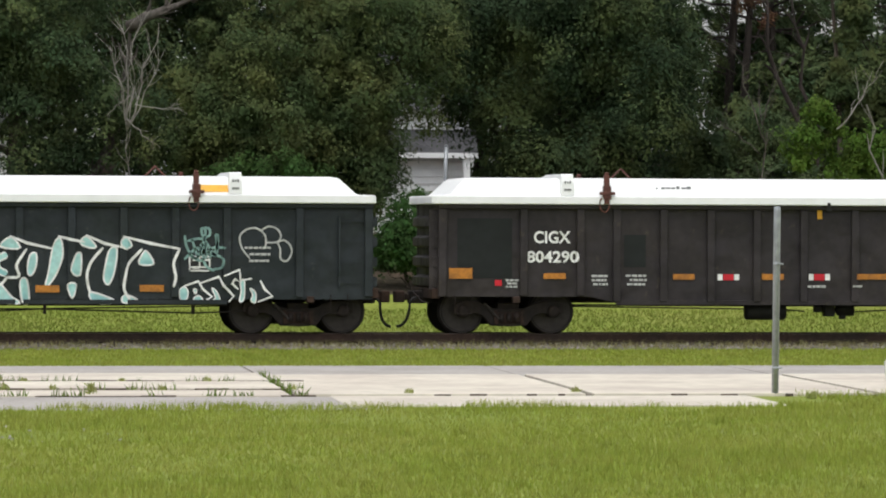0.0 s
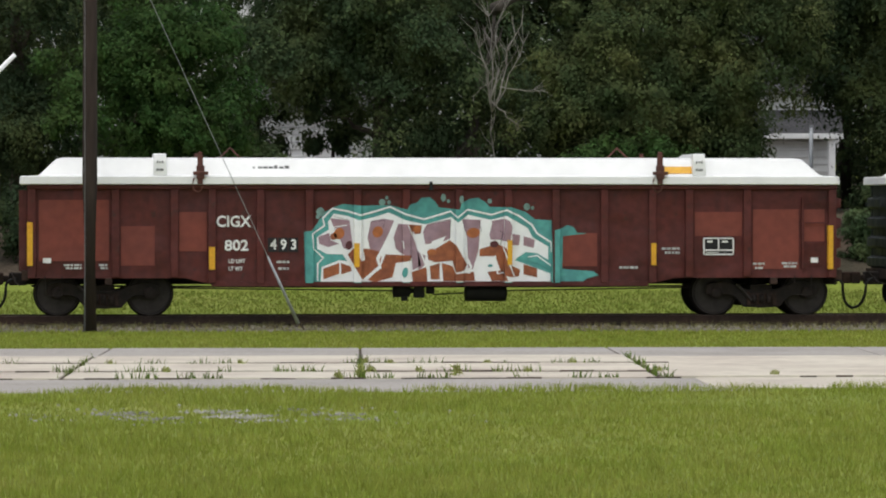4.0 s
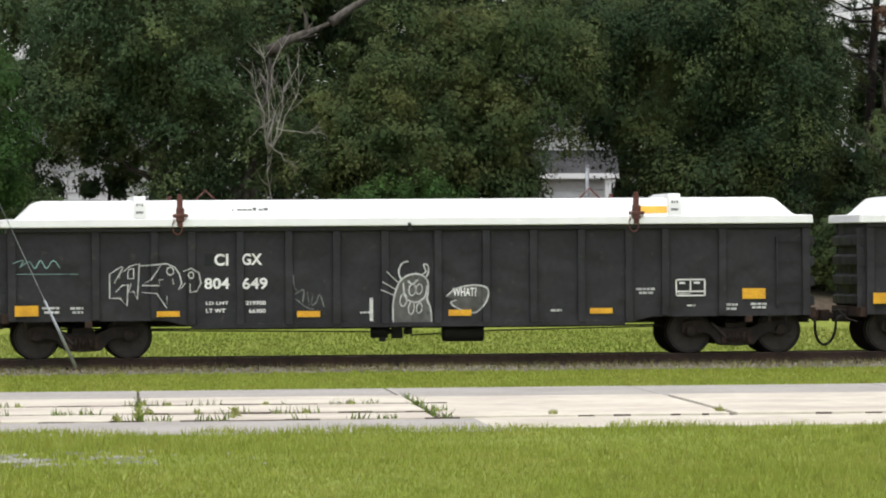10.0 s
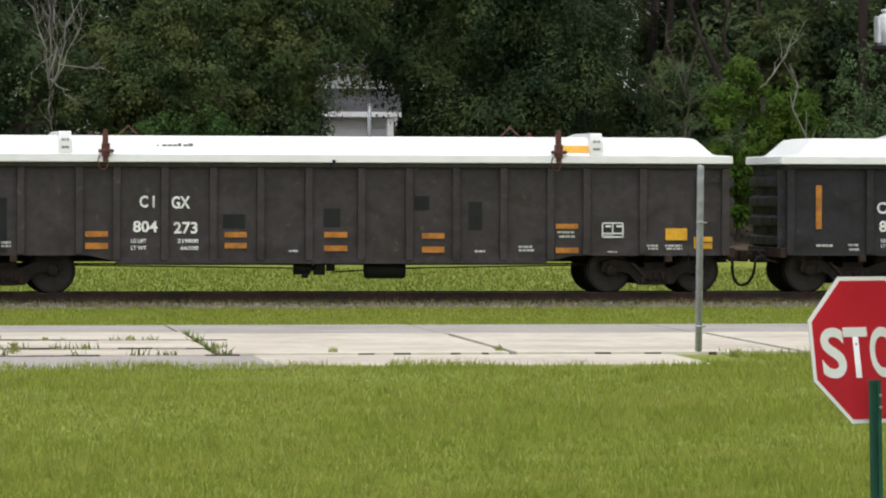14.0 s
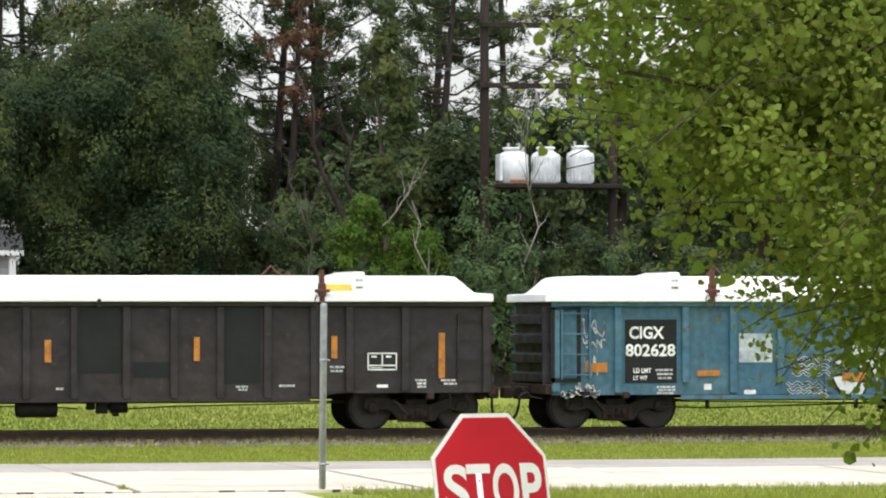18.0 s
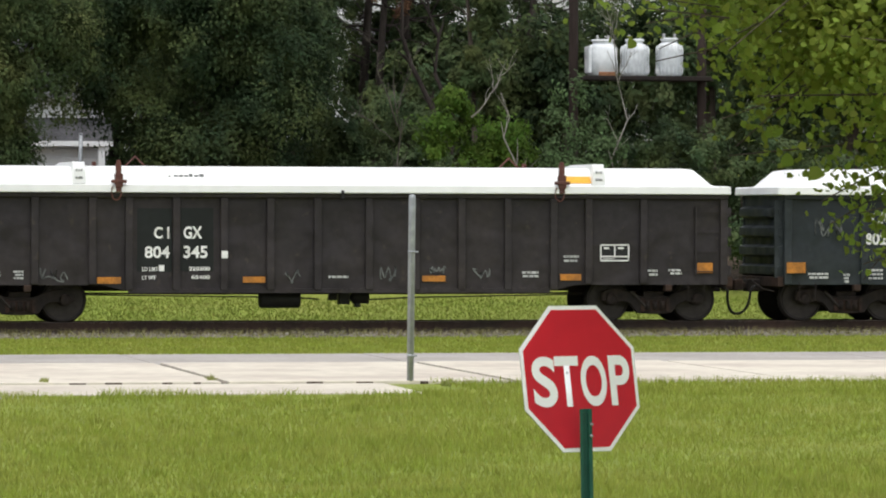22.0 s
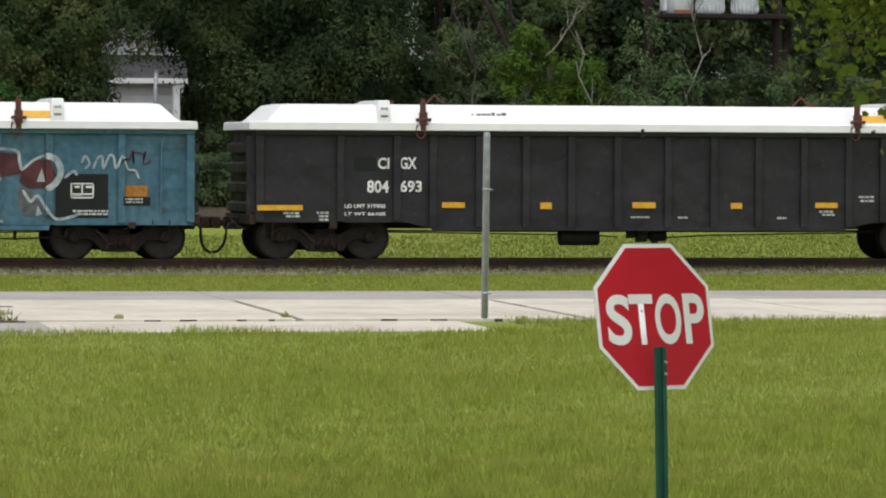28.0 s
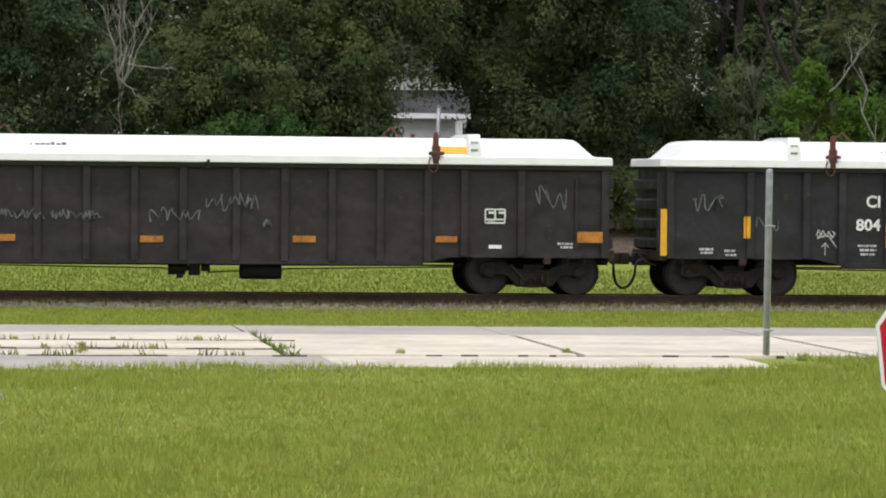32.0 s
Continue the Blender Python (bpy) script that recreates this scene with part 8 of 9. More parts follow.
sheet(4, 2.63, 3.33, 0.99, 1.65, 'red_patch')
sheet(4, 5.28, 6.23, 1.59, 2.07, 'red_patch')
sheet(4, 6.45, 7.37, 0.93, 2.12, 'red_patch')
sheet(4, 7.43, 7.89, 1.48, 2.12, 'red_patch')
stencil_box(4, 5.45, 6.07, 1.21, 1.56)
small_print(4, -3.05, -2.80, 1.04, 1.12)
small_print(4, -3.02, -2.81, 0.91, 0.99)
small_print(4, 4.62, 4.98, 1.22, 1.38)
small_print(4, 3.77, 4.17, 0.92, 1.01)
small_print(4, 6.45, 6.68, 0.91, 1.08)
small_print(4, 7.03, 7.34, 0.95, 1.08)
small_print(4, -7.25, -6.90, 0.93, 1.05)
small_print(4, -6.56, -6.39, 0.93, 1.05)
sheet(4, -7.66, -7.50, 1.06, 1.16, 'white')
sheet(4, 7.61, 7.76, 1.06, 1.16, 'white')
block_piece(4)
mark(5, -6.11, -5.31, 1.78, 2.04, 'C I GX')
mark(5, -6.18, -5.60, 1.34, 1.59, '804')
mark(5, -4.98, -4.46, 1.36, 1.61, '371')
mark(5, -6.08, -5.25, 1.01, 1.11, 'LD LMT 219400')
mark(5, -6.08, -5.25, 0.87, 0.95, 'LT WT 66600')
sheet(5, -7.88, -6.96, 1.00, 1.12, 'orange')
sheet(5, -4.05, -3.59, 1.00, 1.12, 'orange')
sheet(5, -1.20, -0.74, 0.96, 1.11, 'orange')
sheet(5, 1.84, 2.30, 1.02, 1.14, 'orange')
sheet(5, 4.60, 5.05, 1.04, 1.15, 'orange')
sheet(5, -4.37, -4.25, 0.80, 2.53, 'rust')
sheet(5, 0.61, 0.72, 1.50, 2.50, 'rust')
sheet(5, 1.58, 1.71, 1.61, 2.51, 'rust')
sheet(5, -6.78, -6.65, 0.78, 0.85, 'white')
sheet(5, 1.97, 2.12, 0.87, 1.00, 'white')
sheet(5, 0.03, 0.18, 1.03, 1.14, 'white')
small_print(5, -7.34, -6.98, 0.84, 0.99)
small_print(5, -6.70, -6.44, 0.87, 0.99)
small_print(5, -0.87, -0.63, 0.83, 0.88)
small_print(5, 2.93, 3.17, 0.81, 0.92)
small_print(5, 3.85, 4.19, 0.87, 1.01)
scrawl(5, 1.02, 1.26, 1.22, 1.72, 'chalk_white', 0.025)
scrawl(5, 1.89, 2.26, 1.28, 1.71, 'chalk_white', 0.025)
scrawl(5, 2.74, 3.00, 1.34, 1.84, 'chalk_white', 0.025)
scrawl(5, 3.77, 4.10, 1.35, 1.72, 'chalk_white', 0.025)
mark(6, -3.78, -3.51, 1.84, 2.08, 'CI')
mark(6, -3.26, -2.86, 1.84, 2.08, 'GX')
mark(6, -3.98, -3.49, 1.37, 1.60, '804')
mark(6, -3.24, -2.73, 1.37, 1.61, '520')
mark(6, -3.96, -3.52, 1.04, 1.12, 'LD LMT')
mark(6, -3.16, -2.77, 1.04, 1.12, '219600')
mark(6, -3.96, -3.53, 0.89, 0.96, 'LT WT')
mark(6, -3.09, -2.77, 0.89, 0.96, '66400')
sheet(6, -7.84, -7.38, 0.98, 1.20, 'yellow')
sheet(6, -3.99, -3.53, 1.14, 1.24, 'yellow')
sheet(6, -1.19, -0.73, 1.03, 1.15, 'yellow')
sheet(6, 0.89, 1.35, 1.03, 1.15, 'yellow')
sheet(6, 3.74, 4.21, 1.05, 1.17, 'yellow')
sheet(6, 6.53, 6.99, 1.03, 1.25, 'yellow')
stencil_box(6, 5.49, 6.09, 1.17, 1.51)
sheet(6, -3.99, -3.80, 1.84, 2.07, 'dark_patch')
sheet(6, 7.08, 7.32, 1.31, 1.44, 'chalk')
sheet(6, 0.75, 0.83, 0.69, 1.00, 'white')
sheet(6, 5.73, 5.90, 0.93, 0.98, 'white')
small_print(6, -7.14, -6.84, 0.90, 1.02)
small_print(6, -6.62, -6.38, 0.84, 1.02)
small_print(6, -0.25, 0.19, 0.84, 0.92)
small_print(6, 2.92, 3.14, 0.83, 0.94)
small_print(6, 3.80, 4.16, 0.88, 1.02)
small_print(6, 4.61, 5.06, 1.19, 1.37)
small_print(6, 6.52, 6.75, 0.83, 1.02)
small_print(6, 6.88, 7.25, 0.88, 1.02)
mark(7, -3.88, -3.60, 1.84, 2.08, 'CI')
mark(7, -3.33, -2.93, 1.85, 2.08, 'GX')
mark(7, -4.08, -3.58, 1.38, 1.60, '804')
mark(7, -3.33, -2.82, 1.37, 1.60, '649')
mark(7, -4.05, -3.60, 1.07, 1.13, 'LD LMT')
mark(7, -4.05, -3.66, 0.91, 0.99, 'LT WT')
mark(7, -3.26, -2.86, 1.06, 1.14, '219700')
mark(7, -3.20, -2.86, 0.90, 0.98, '66300')
mark(7, 0.88, 1.36, 1.20, 1.37, 'WHAT?')
sheet(7, -7.83, -7.36, 0.87, 1.08, 'yellow')
sheet(7, -5.03, -4.57, 0.84, 0.95, 'yellow')
sheet(7, -2.24, -1.78, 0.81, 0.93, 'yellow')
sheet(7, 0.79, 1.25, 0.81, 0.93, 'yellow')
sheet(7, 3.64, 4.10, 0.83, 0.94, 'yellow')
sheet(7, 6.74, 7.21, 1.10, 1.31, 'yellow')
stencil_box(7, 5.38, 5.99, 1.16, 1.51)
sheet(7, -4.07, -3.89, 1.84, 2.08, 'dark_patch')
sheet(7, -0.79, -0.72, 0.72, 1.18, 'chalk_white')
outline_letters(7)
small_print(7, -7.29, -6.95, 0.90, 1.07)
small_print(7, -6.73, -6.48, 0.90, 1.06)
small_print(7, -0.98, -0.78, 0.86, 0.92)
small_print(7, 2.85, 3.07, 0.85, 0.95)
small_print(7, 4.58, 4.96, 1.20, 1.35)
small_print(7, 5.61, 5.78, 0.95, 1.00)
small_print(7, 6.40, 6.64, 0.86, 1.03)
small_print(7, 6.91, 7.24, 0.89, 1.03)
mark(8, -6.07, -5.36, 1.61, 1.85, 'CIGX')
mark(8, -6.02, -5.38, 1.24, 1.47, '8040')
mark(8, -4.89, -4.58, 1.24, 1.49, '62')
mark(8, -5.98, -5.41, 1.03, 1.10, 'LD LMT 219800')
mark(8, -5.98, -5.50, 0.92, 0.99, 'LT WT 66100')
sheet(8, -7.35, -7.23, 1.30, 2.19, 'orange')
sheet(8, -3.91, -3.78, 1.16, 1.59, 'orange')
sheet(8, -1.96, -1.85, 1.12, 1.57, 'orange')
sheet(8, 1.05, 1.16, 1.26, 1.68, 'orange')
sheet(8, 3.87, 3.99, 1.28, 1.73, 'orange')
sheet(8, 7.26, 7.37, 1.15, 2.06, 'orange')
sheet(8, -4.09, -3.64, 1.65, 2.38, 'dark_patch')
sheet(8, -3.18, -2.79, 1.76, 2.15, 'dark_patch')
stencil_box(8, 5.56, 5.98, 1.19, 1.48)
sheet(8, 5.63, 5.85, 0.93, 0.99, 'white')
scrawl(8, 1.79, 2.25, 1.79, 2.15, 'chalk', 0.02)
scrawl(8, 6.49, 6.88, 1.66, 2.05, 'chalk', 0.02)
small_print(8, -7.34, -7.00, 0.91, 1.02)
small_print(8, -6.67, -6.43, 0.84, 1.02)
small_print(8, -0.23, 0.18, 0.87, 0.93)
small_print(8, 0.80, 1.02, 0.86, 0.92)
small_print(8, 2.88, 3.11, 0.82, 0.94)
small_print(8, 3.78, 4.10, 0.88, 1.00)
small_print(8, 4.60, 4.98, 1.15, 1.33)
small_print(8, 6.45, 6.69, 0.91, 1.04)
small_print(8, 6.92, 7.22, 0.92, 1.05)
mark(9, -3.87, -3.57, 1.71, 1.95, 'C I')
mark(9, -3.23, -2.86, 1.69, 1.94, 'GX')
mark(9, -4.00, -3.51, 1.22, 1.45, '804')
mark(9, -3.19, -2.71, 1.19, 1.43, '273')
mark(9, -4.04, -3.73, 1.01, 1.09, 'LD LMT')
mark(9, -4.04, -3.73, 0.87, 0.95, 'LT WT')
mark(9, -3.11, -2.69, 1.01, 1.09, '219800')
mark(9, -3.05, -2.69, 0.87, 0.95, '66500')
sheet(9, -7.89, -6.50, 0.82, 1.90, 'dark_patch')
sheet(9, -2.20, -1.76, 1.30, 1.58, 'dark_patch')
sheet(9, -0.18, 0.16, 1.33, 1.70, 'dark_patch')
sheet(9, 1.67, 1.96, 1.67, 1.95, 'dark_patch')
sheet(9, 2.76, 3.04, 1.27, 1.84, 'dark_patch')
sheet(9, -4.95, -4.50, 1.13, 1.24, 'orange')
sheet(9, -4.95, -4.50, 0.89, 1.01, 'orange')
sheet(9, -2.17, -1.73, 1.12, 1.23, 'orange')
sheet(9, -2.17, -1.73, 0.90, 1.01, 'orange')
sheet(9, -0.17, 0.30, 1.12, 1.23, 'orange')
sheet(9, -0.17, 0.30, 0.85, 0.96, 'orange')
sheet(9, 1.81, 2.27, 1.10, 1.21, 'orange')
sheet(9, 1.81, 2.27, 0.82, 0.94, 'orange')
sheet(9, 4.54, 5.00, 1.30, 1.40, 'orange')
sheet(9, 4.54, 5.01, 0.81, 0.92, 'orange')
sheet(9, -7.88, -7.41, 0.96, 1.26, 'yellow')
sheet(9, 6.80, 7.25, 1.07, 1.31, 'yellow')
sheet(9, 7.39, 7.77, 0.90, 1.14, 'yellow')
stencil_box(9, 5.49, 5.94, 1.12, 1.43)
small_print(9, -7.37, -7.06, 0.91, 1.05)
small_print(9, -6.68, -6.42, 0.91, 1.05)
small_print(9, -0.88, -0.66, 0.82, 0.88)
small_print(9, 2.89, 3.10, 0.79, 0.90)
small_print(9, 3.78, 4.10, 0.83, 0.97)
small_print(9, 4.58, 4.95, 1.10, 1.27)
small_print(9, 5.61, 5.81, 0.81, 0.86)
small_print(9, 6.40, 6.65, 0.87, 0.99)
small_print(9, 6.80, 7.15, 0.87, 0.99)
sheet(10, -6.39, -5.28, 0.94, 2.25, 'dark_patch')
sheet(10, -7.99, -7.91, 0.96, 2.50, 'dark_patch')
sheet(10, -7.42, -7.33, 0.96, 2.51, 'dark_patch')
sheet(10, -7.99, -7.33, 2.45, 2.50, 'dark_patch')
sheet(10, -7.99, -7.33, 0.96, 1.05, 'dark_patch')
mark(10, -6.30, -5.55, 1.85, 2.11, 'CIGX')
mark(10, -6.38, -5.31, 1.49, 1.75, '802628')
mark(10, -6.21, -5.83, 1.15, 1.25, 'LD LMT')
mark(10, -6.21, -5.91, 1.00, 1.09, 'LT WT')
small_print(10, -5.73, -5.37, 1.00, 1.25)
small_print(10, -5.71, -5.31, 0.70, 0.89)
sheet(10, -3.93, -3.21, 1.36, 1.96, 'silver')
sheet(10, -4.69, -4.53, 0.80, 0.92, 'white')
sheet(10, -3.82, -3.57, 0.70, 0.79, 'white')
sheet(10, -7.25, -6.77, 1.17, 1.36, 'orange')
sheet(10, -4.84, -4.35, 1.08, 1.20, 'orange')
scrawl(10, -7.33, -6.83, 1.85, 2.25, 'chalk_white', 0.022)
scrawl(10, -7.30, -6.80, 1.60, 1.90, 'chalk_white', 0.022)
scrawl(10, -7.74, -6.95, 0.66, 0.80, 'chalk_white', 0.05)
scrawl(10, -7.45, -7.03, 0.68, 0.96, 'chalk_white', 0.045)
scrawl(10, -7.24, -6.94, 1.03, 1.56, 'chalk_white', 0.03)
block_letters(10)
sheet(10, -1.69, -1.20, 0.97, 1.14, 'orange')
sheet(10, 1.30, 1.72, 1.04, 1.19, 'orange')
sheet(10, -0.02, 0.14, 1.04, 1.86, 'rust')
sheet(10, 0.97, 1.13, 1.15, 1.84, 'rust')
mark(11, -3.25, -2.60, 1.67, 1.91, 'CIGX')
mark(11, -3.29, -2.50, 1.34, 1.60, '801761')
mark(11, -3.95, -3.58, 1.05, 1.15, 'LD LMT')
mark(11, -3.95, -3.63, 0.91, 1.01, 'LT WT')
sheet(11, -3.44, -2.49, 1.05, 2.51, 'dark_patch')
sheet(11, -5.03, -4.43, 1.18, 2.32, 'dark_patch')
sheet(11, -0.43, 0.49, 1.18, 2.50, 'dark_patch')
sheet(11, 0.72, 1.47, 1.09, 1.40, 'dark_patch')
sheet(11, 2.59, 3.33, 0.96, 2.48, 'dark_patch')
sheet(11, -6.82, -6.70, 1.14, 2.07, 'orange')
sheet(11, -4.13, -4.01, 1.42, 1.88, 'orange')
sheet(11, -1.07, -0.94, 1.40, 1.85, 'orange')
sheet(11, 1.96, 2.08, 1.42, 1.90, 'orange')
small_print(11, -3.18, -2.76, 0.93, 1.15)
small_print(11, -7.35, -7.01, 0.93, 1.06)
small_print(11, -6.71, -6.45, 0.89, 1.06)
small_print(11, -0.84, -0.67, 0.84, 0.90)
small_print(11, 2.83, 3.07, 0.81, 0.93)
small_print(11, 3.72, 4.04, 0.86, 0.97)
sheet(11, -7.34, -7.07, 1.24, 1.38, 'chalk')
sheet(11, 4.80, 4.92, 1.47, 1.92, 'orange')
sheet(11, 7.04, 7.17, 1.06, 1.98, 'orange')
stencil_box(11, 5.55, 6.17, 1.22, 1.58)
small_print(11, 4.77, 5.07, 1.17, 1.33)
small_print(11, 6.55, 6.78, 0.85, 1.05)
small_print(11, 7.09, 7.43, 0.91, 1.05)
sheet(11, 5.75, 5.98, 0.87, 0.93, 'white')
mark(12, -6.06, -5.39, 2.03, 2.26, 'CIGX')
mark(12, -6.21, -5.22, 1.58, 1.83, '802490')
sheet(12, -7.92, -7.49, 1.00, 1.22, 'orange')
sheet(12, -3.96, -3.52, 1.01, 1.12, 'orange')
sheet(12, -1.16, -0.68, 1.03, 1.15, 'orange')
sheet(12, 1.83, 2.24, 1.04, 1.16, 'orange')
sheet(12, -4.95, -4.86, 0.78, 0.88, 'white')
sheet(12, -2.00, -1.90, 0.80, 0.91, 'white')
sheet(12, 1.88, 1.96, 0.83, 0.94, 'white')
scrawl(12, -2.34, -1.77, 1.52, 1.98, 'chalk', 0.025)
scrawl(12, -7.34, -6.64, 1.71, 2.12, 'chalk', 0.025)
sheet(12, 0.90, 1.12, 1.68, 1.72, 'chalk_white')
sheet(12, 0.93, 1.17, 1.60, 1.63, 'chalk')
marker_tags(12)
small_print(12, -7.43, -6.99, 0.87, 1.02)
small_print(12, -6.67, -6.52, 0.79, 1.00)
small_print(12, -6.19, -5.81, 0.85, 1.10)
small_print(12, -5.61, -5.27, 0.88, 1.11)
small_print(12, -0.32, 0.22, 0.84, 0.92)
small_print(12, 0.66, 0.84, 0.86, 0.90)
sheet(12, 4.60, 5.05, 1.04, 1.15, 'orange')
sheet(12, 6.94, 7.38, 1.29, 1.50, 'orange')
stencil_box(12, 5.41, 6.04, 1.18, 1.53)
small_print(12, 3.75, 4.10, 0.83, 0.95)
small_print(12, 4.65, 4.95, 1.17, 1.34)
small_print(12, 6.43, 6.73, 0.80, 1.06)
small_print(12, 6.95, 7.35, 0.90, 1.06)
mark(13, -3.82, -3.51, 1.69, 1.93, 'C I')
mark(13, -3.22, -2.84, 1.69, 1.94, 'GX')
mark(13, -4.01, -3.50, 1.30, 1.54, '804')
mark(13, -3.22, -2.73, 1.30, 1.55, '345')
mark(13, -4.06, -3.73, 1.04, 1.12, 'LD LMT')
mark(13, -3.11, -2.68, 1.05, 1.13, '220600')
mark(13, -4.06, -3.78, 0.87, 0.95, 'LT WT')
mark(13, -3.06, -2.68, 0.88, 0.96, '65400')
sheet(13, -4.16, -3.45, 1.03, 2.30, 'dark_patch')
sheet(13, -3.29, -2.61, 1.04, 2.31, 'dark_patch')
sheet(13, -2.46, -2.33, 1.30, 1.45, 'white')
sheet(13, -3.72, -3.61, 1.04, 1.16, 'white')
sheet(13, -7.89, -7.43, 0.90, 1.10, 'orange')
sheet(13, -4.97, -4.49, 0.79, 0.92, 'orange')
sheet(13, -2.01, -1.55, 0.81, 0.93, 'orange')
sheet(13, 1.69, 2.17, 0.83, 0.95, 'orange')
sheet(13, 4.58, 5.02, 0.85, 0.98, 'orange')
sheet(13, 7.43, 7.81, 1.00, 1.21, 'orange')
stencil_box(13, 5.42, 6.04, 1.24, 1.59)
scrawl(13, -6.15, -5.56, 0.82, 1.13, 'chalk', 0.025)
scrawl(13, -1.15, -0.83, 0.82, 1.11, 'chalk', 0.025)
scrawl(13, 0.81, 1.14, 0.84, 1.13, 'chalk', 0.025)
scrawl(13, 1.84, 2.19, 0.97, 1.14, 'chalk', 0.025)
scrawl(13, 2.72, 3.10, 0.86, 1.15, 'chalk', 0.025)
small_print(13, -7.36, -6.91, 0.91, 1.06)
small_print(13, -6.65, -6.45, 0.87, 1.06)
small_print(13, -0.25, 0.16, 0.89, 0.96)
small_print(13, 3.78, 4.12, 0.90, 1.05)
small_print(13, 4.65, 4.97, 1.21, 1.38)
small_print(13, 6.43, 6.64, 0.93, 1.09)
small_print(13, 6.87, 7.16, 0.96, 1.09)
mark(14, -3.83, -3.55, 1.80, 2.04, 'CI')
mark(14, -3.28, -2.86, 1.81, 2.05, 'GX')
mark(14, -4.05, -3.55, 1.32, 1.56, '804')
mark(14, -3.30, -2.77, 1.31, 1.56, '525')
mark(14, -3.99, -3.61, 1.00, 1.08, 'LD LMT')
mark(14, -3.99, -3.65, 0.85, 0.93, 'LT WT')
sheet(14, -4.01, -3.83, 1.79, 2.03, 'dark_patch')
sheet(14, -7.95, -7.85, 1.10, 1.47, 'yellow')
sheet(14, -7.95, -7.50, 0.98, 1.10, 'yellow')
sheet(14, -6.22, -5.76, 0.74, 0.85, 'yellow')
sheet(14, -4.30, -3.82, 0.63, 0.74, 'yellow')
sheet(14, -2.01, -1.55, 0.61, 0.73, 'yellow')
sheet(14, 0.69, 1.15, 0.62, 0.73, 'yellow')
sheet(14, 2.89, 3.35, 0.65, 0.76, 'yellow')
sheet(14, 5.69, 6.17, 0.77, 0.89, 'yellow')
sheet(14, 7.70, 7.80, 1.40, 1.84, 'yellow')
sheet(14, 7.41, 7.80, 1.28, 1.39, 'yellow')
stencil_box(14, 5.39, 6.00, 1.15, 1.49)
sheet(14, 6.24, 6.37, 1.50, 1.62, 'white')
sheet(14, 0.20, 0.26, 1.45, 1.52, 'white')
sheet(14, 5.64, 5.82, 0.91, 0.97, 'white')
small_print(14, -7.27, -6.95, 0.84, 0.95)
small_print(14, -6.70, -6.47, 0.77, 0.96)
small_print(14, -3.17, -2.82, 0.84, 1.09)
small_print(14, -0.92, -0.66, 0.80, 0.87)
small_print(14, 4.55, 4.98, 1.16, 1.33)
mark(15, -6.04, -5.36, 1.83, 2.07, 'CIGX')
mark(15, -5.90, -5.39, 1.35, 1.59, '804')
mark(15, -5.00, -4.51, 1.37, 1.61, '324')
mark(15, -6.11, -5.28, 1.06, 1.15, 'LD LMT 219600')
mark(15, -6.11, -5.28, 0.90, 0.98, 'LT WT 66400')
sheet(15, -5.13, -5.04, 1.39, 1.53, 'white')
sheet(15, -7.88, -7.41, 0.97, 1.18, 'orange')
sheet(15, -4.97, -4.51, 1.13, 1.24, 'yellow')
sheet(15, -4.97, -4.51, 0.82, 0.94, 'orange')
sheet(15, -2.21, -1.72, 0.80, 0.92, 'orange')
sheet(15, -0.24, 0.22, 0.80, 0.92, 'orange')
sheet(15, 1.67, 2.12, 0.81, 0.92, 'orange')
sheet(15, -2.02, -1.91, 1.04, 1.49, 'yellow')
sheet(15, -0.05, 0.06, 1.03, 1.47, 'yellow')
sheet(15, 1.86, 1.98, 1.05, 1.49, 'yellow')
sheet(15, -6.92, -6.76, 0.90, 1.01, 'sign_red')
yellow_haze(15)
sheet(15, -4.41, -4.28, 0.78, 2.52, 'rust')
small_print(15, -7.34, -6.96, 0.89, 1.01)
small_print(15, -6.66, -6.49, 0.85, 1.02)
small_print(15, -0.97, -0.73, 0.82, 0.90)
mark(16, -5.46, -5.22, 1.84, 2.07, 'CI')
mark(16, -5.00, -4.66, 1.84, 2.08, 'GX')
mark(16, -5.68, -5.23, 1.36, 1.61, '804')
mark(16, -5.00, -4.55, 1.37, 1.61, '693')
mark(16, -6.14, -5.30, 1.05, 1.13, 'LD LMT 319900')
mark(16, -6.14, -5.30, 0.90, 0.97, 'LT WT 66100')
sheet(16, -5.95, -5.49, 1.80, 2.08, 'dark_patch')
sheet(16, -4.13, -3.66, 1.06, 1.17, 'yellow')
sheet(16, -2.09, -1.85, 1.04, 1.17, 'yellow')
sheet(16, -0.16, 0.33, 1.06, 1.18, 'yellow')
sheet(16, 1.92, 2.16, 1.05, 1.17, 'yellow')
sheet(16, 3.72, 4.20, 1.07, 1.18, 'yellow')
sheet(16, 6.99, 7.89, 1.08, 1.19, 'yellow')
stencil_box(16, 5.42, 6.02, 1.17, 1.51)
small_print(16, -0.19, 0.21, 0.85, 0.90)
small_print(16, 0.80, 1.04, 0.84, 0.90)
small_print(16, 2.91, 3.11, 0.81, 0.92)
small_print(16, 3.81, 4.14, 0.90, 1.03)
small_print(16, 4.65, 4.98, 1.18, 1.34)
small_print(16, 5.67, 5.83, 0.93, 0.97)
small_print(16, 6.44, 6.68, 0.88, 1.07)
small_print(16, 6.99, 7.32, 0.93, 1.06)
small_print(16, 6.63, 6.95, 1.53, 1.60)
sheet(16, -7.94, -7.00, 1.00, 1.11, 'yellow')
small_print(16, -7.39, -7.04, 0.85, 0.98)
small_print(16, -6.71, -6.47, 0.78, 0.99)
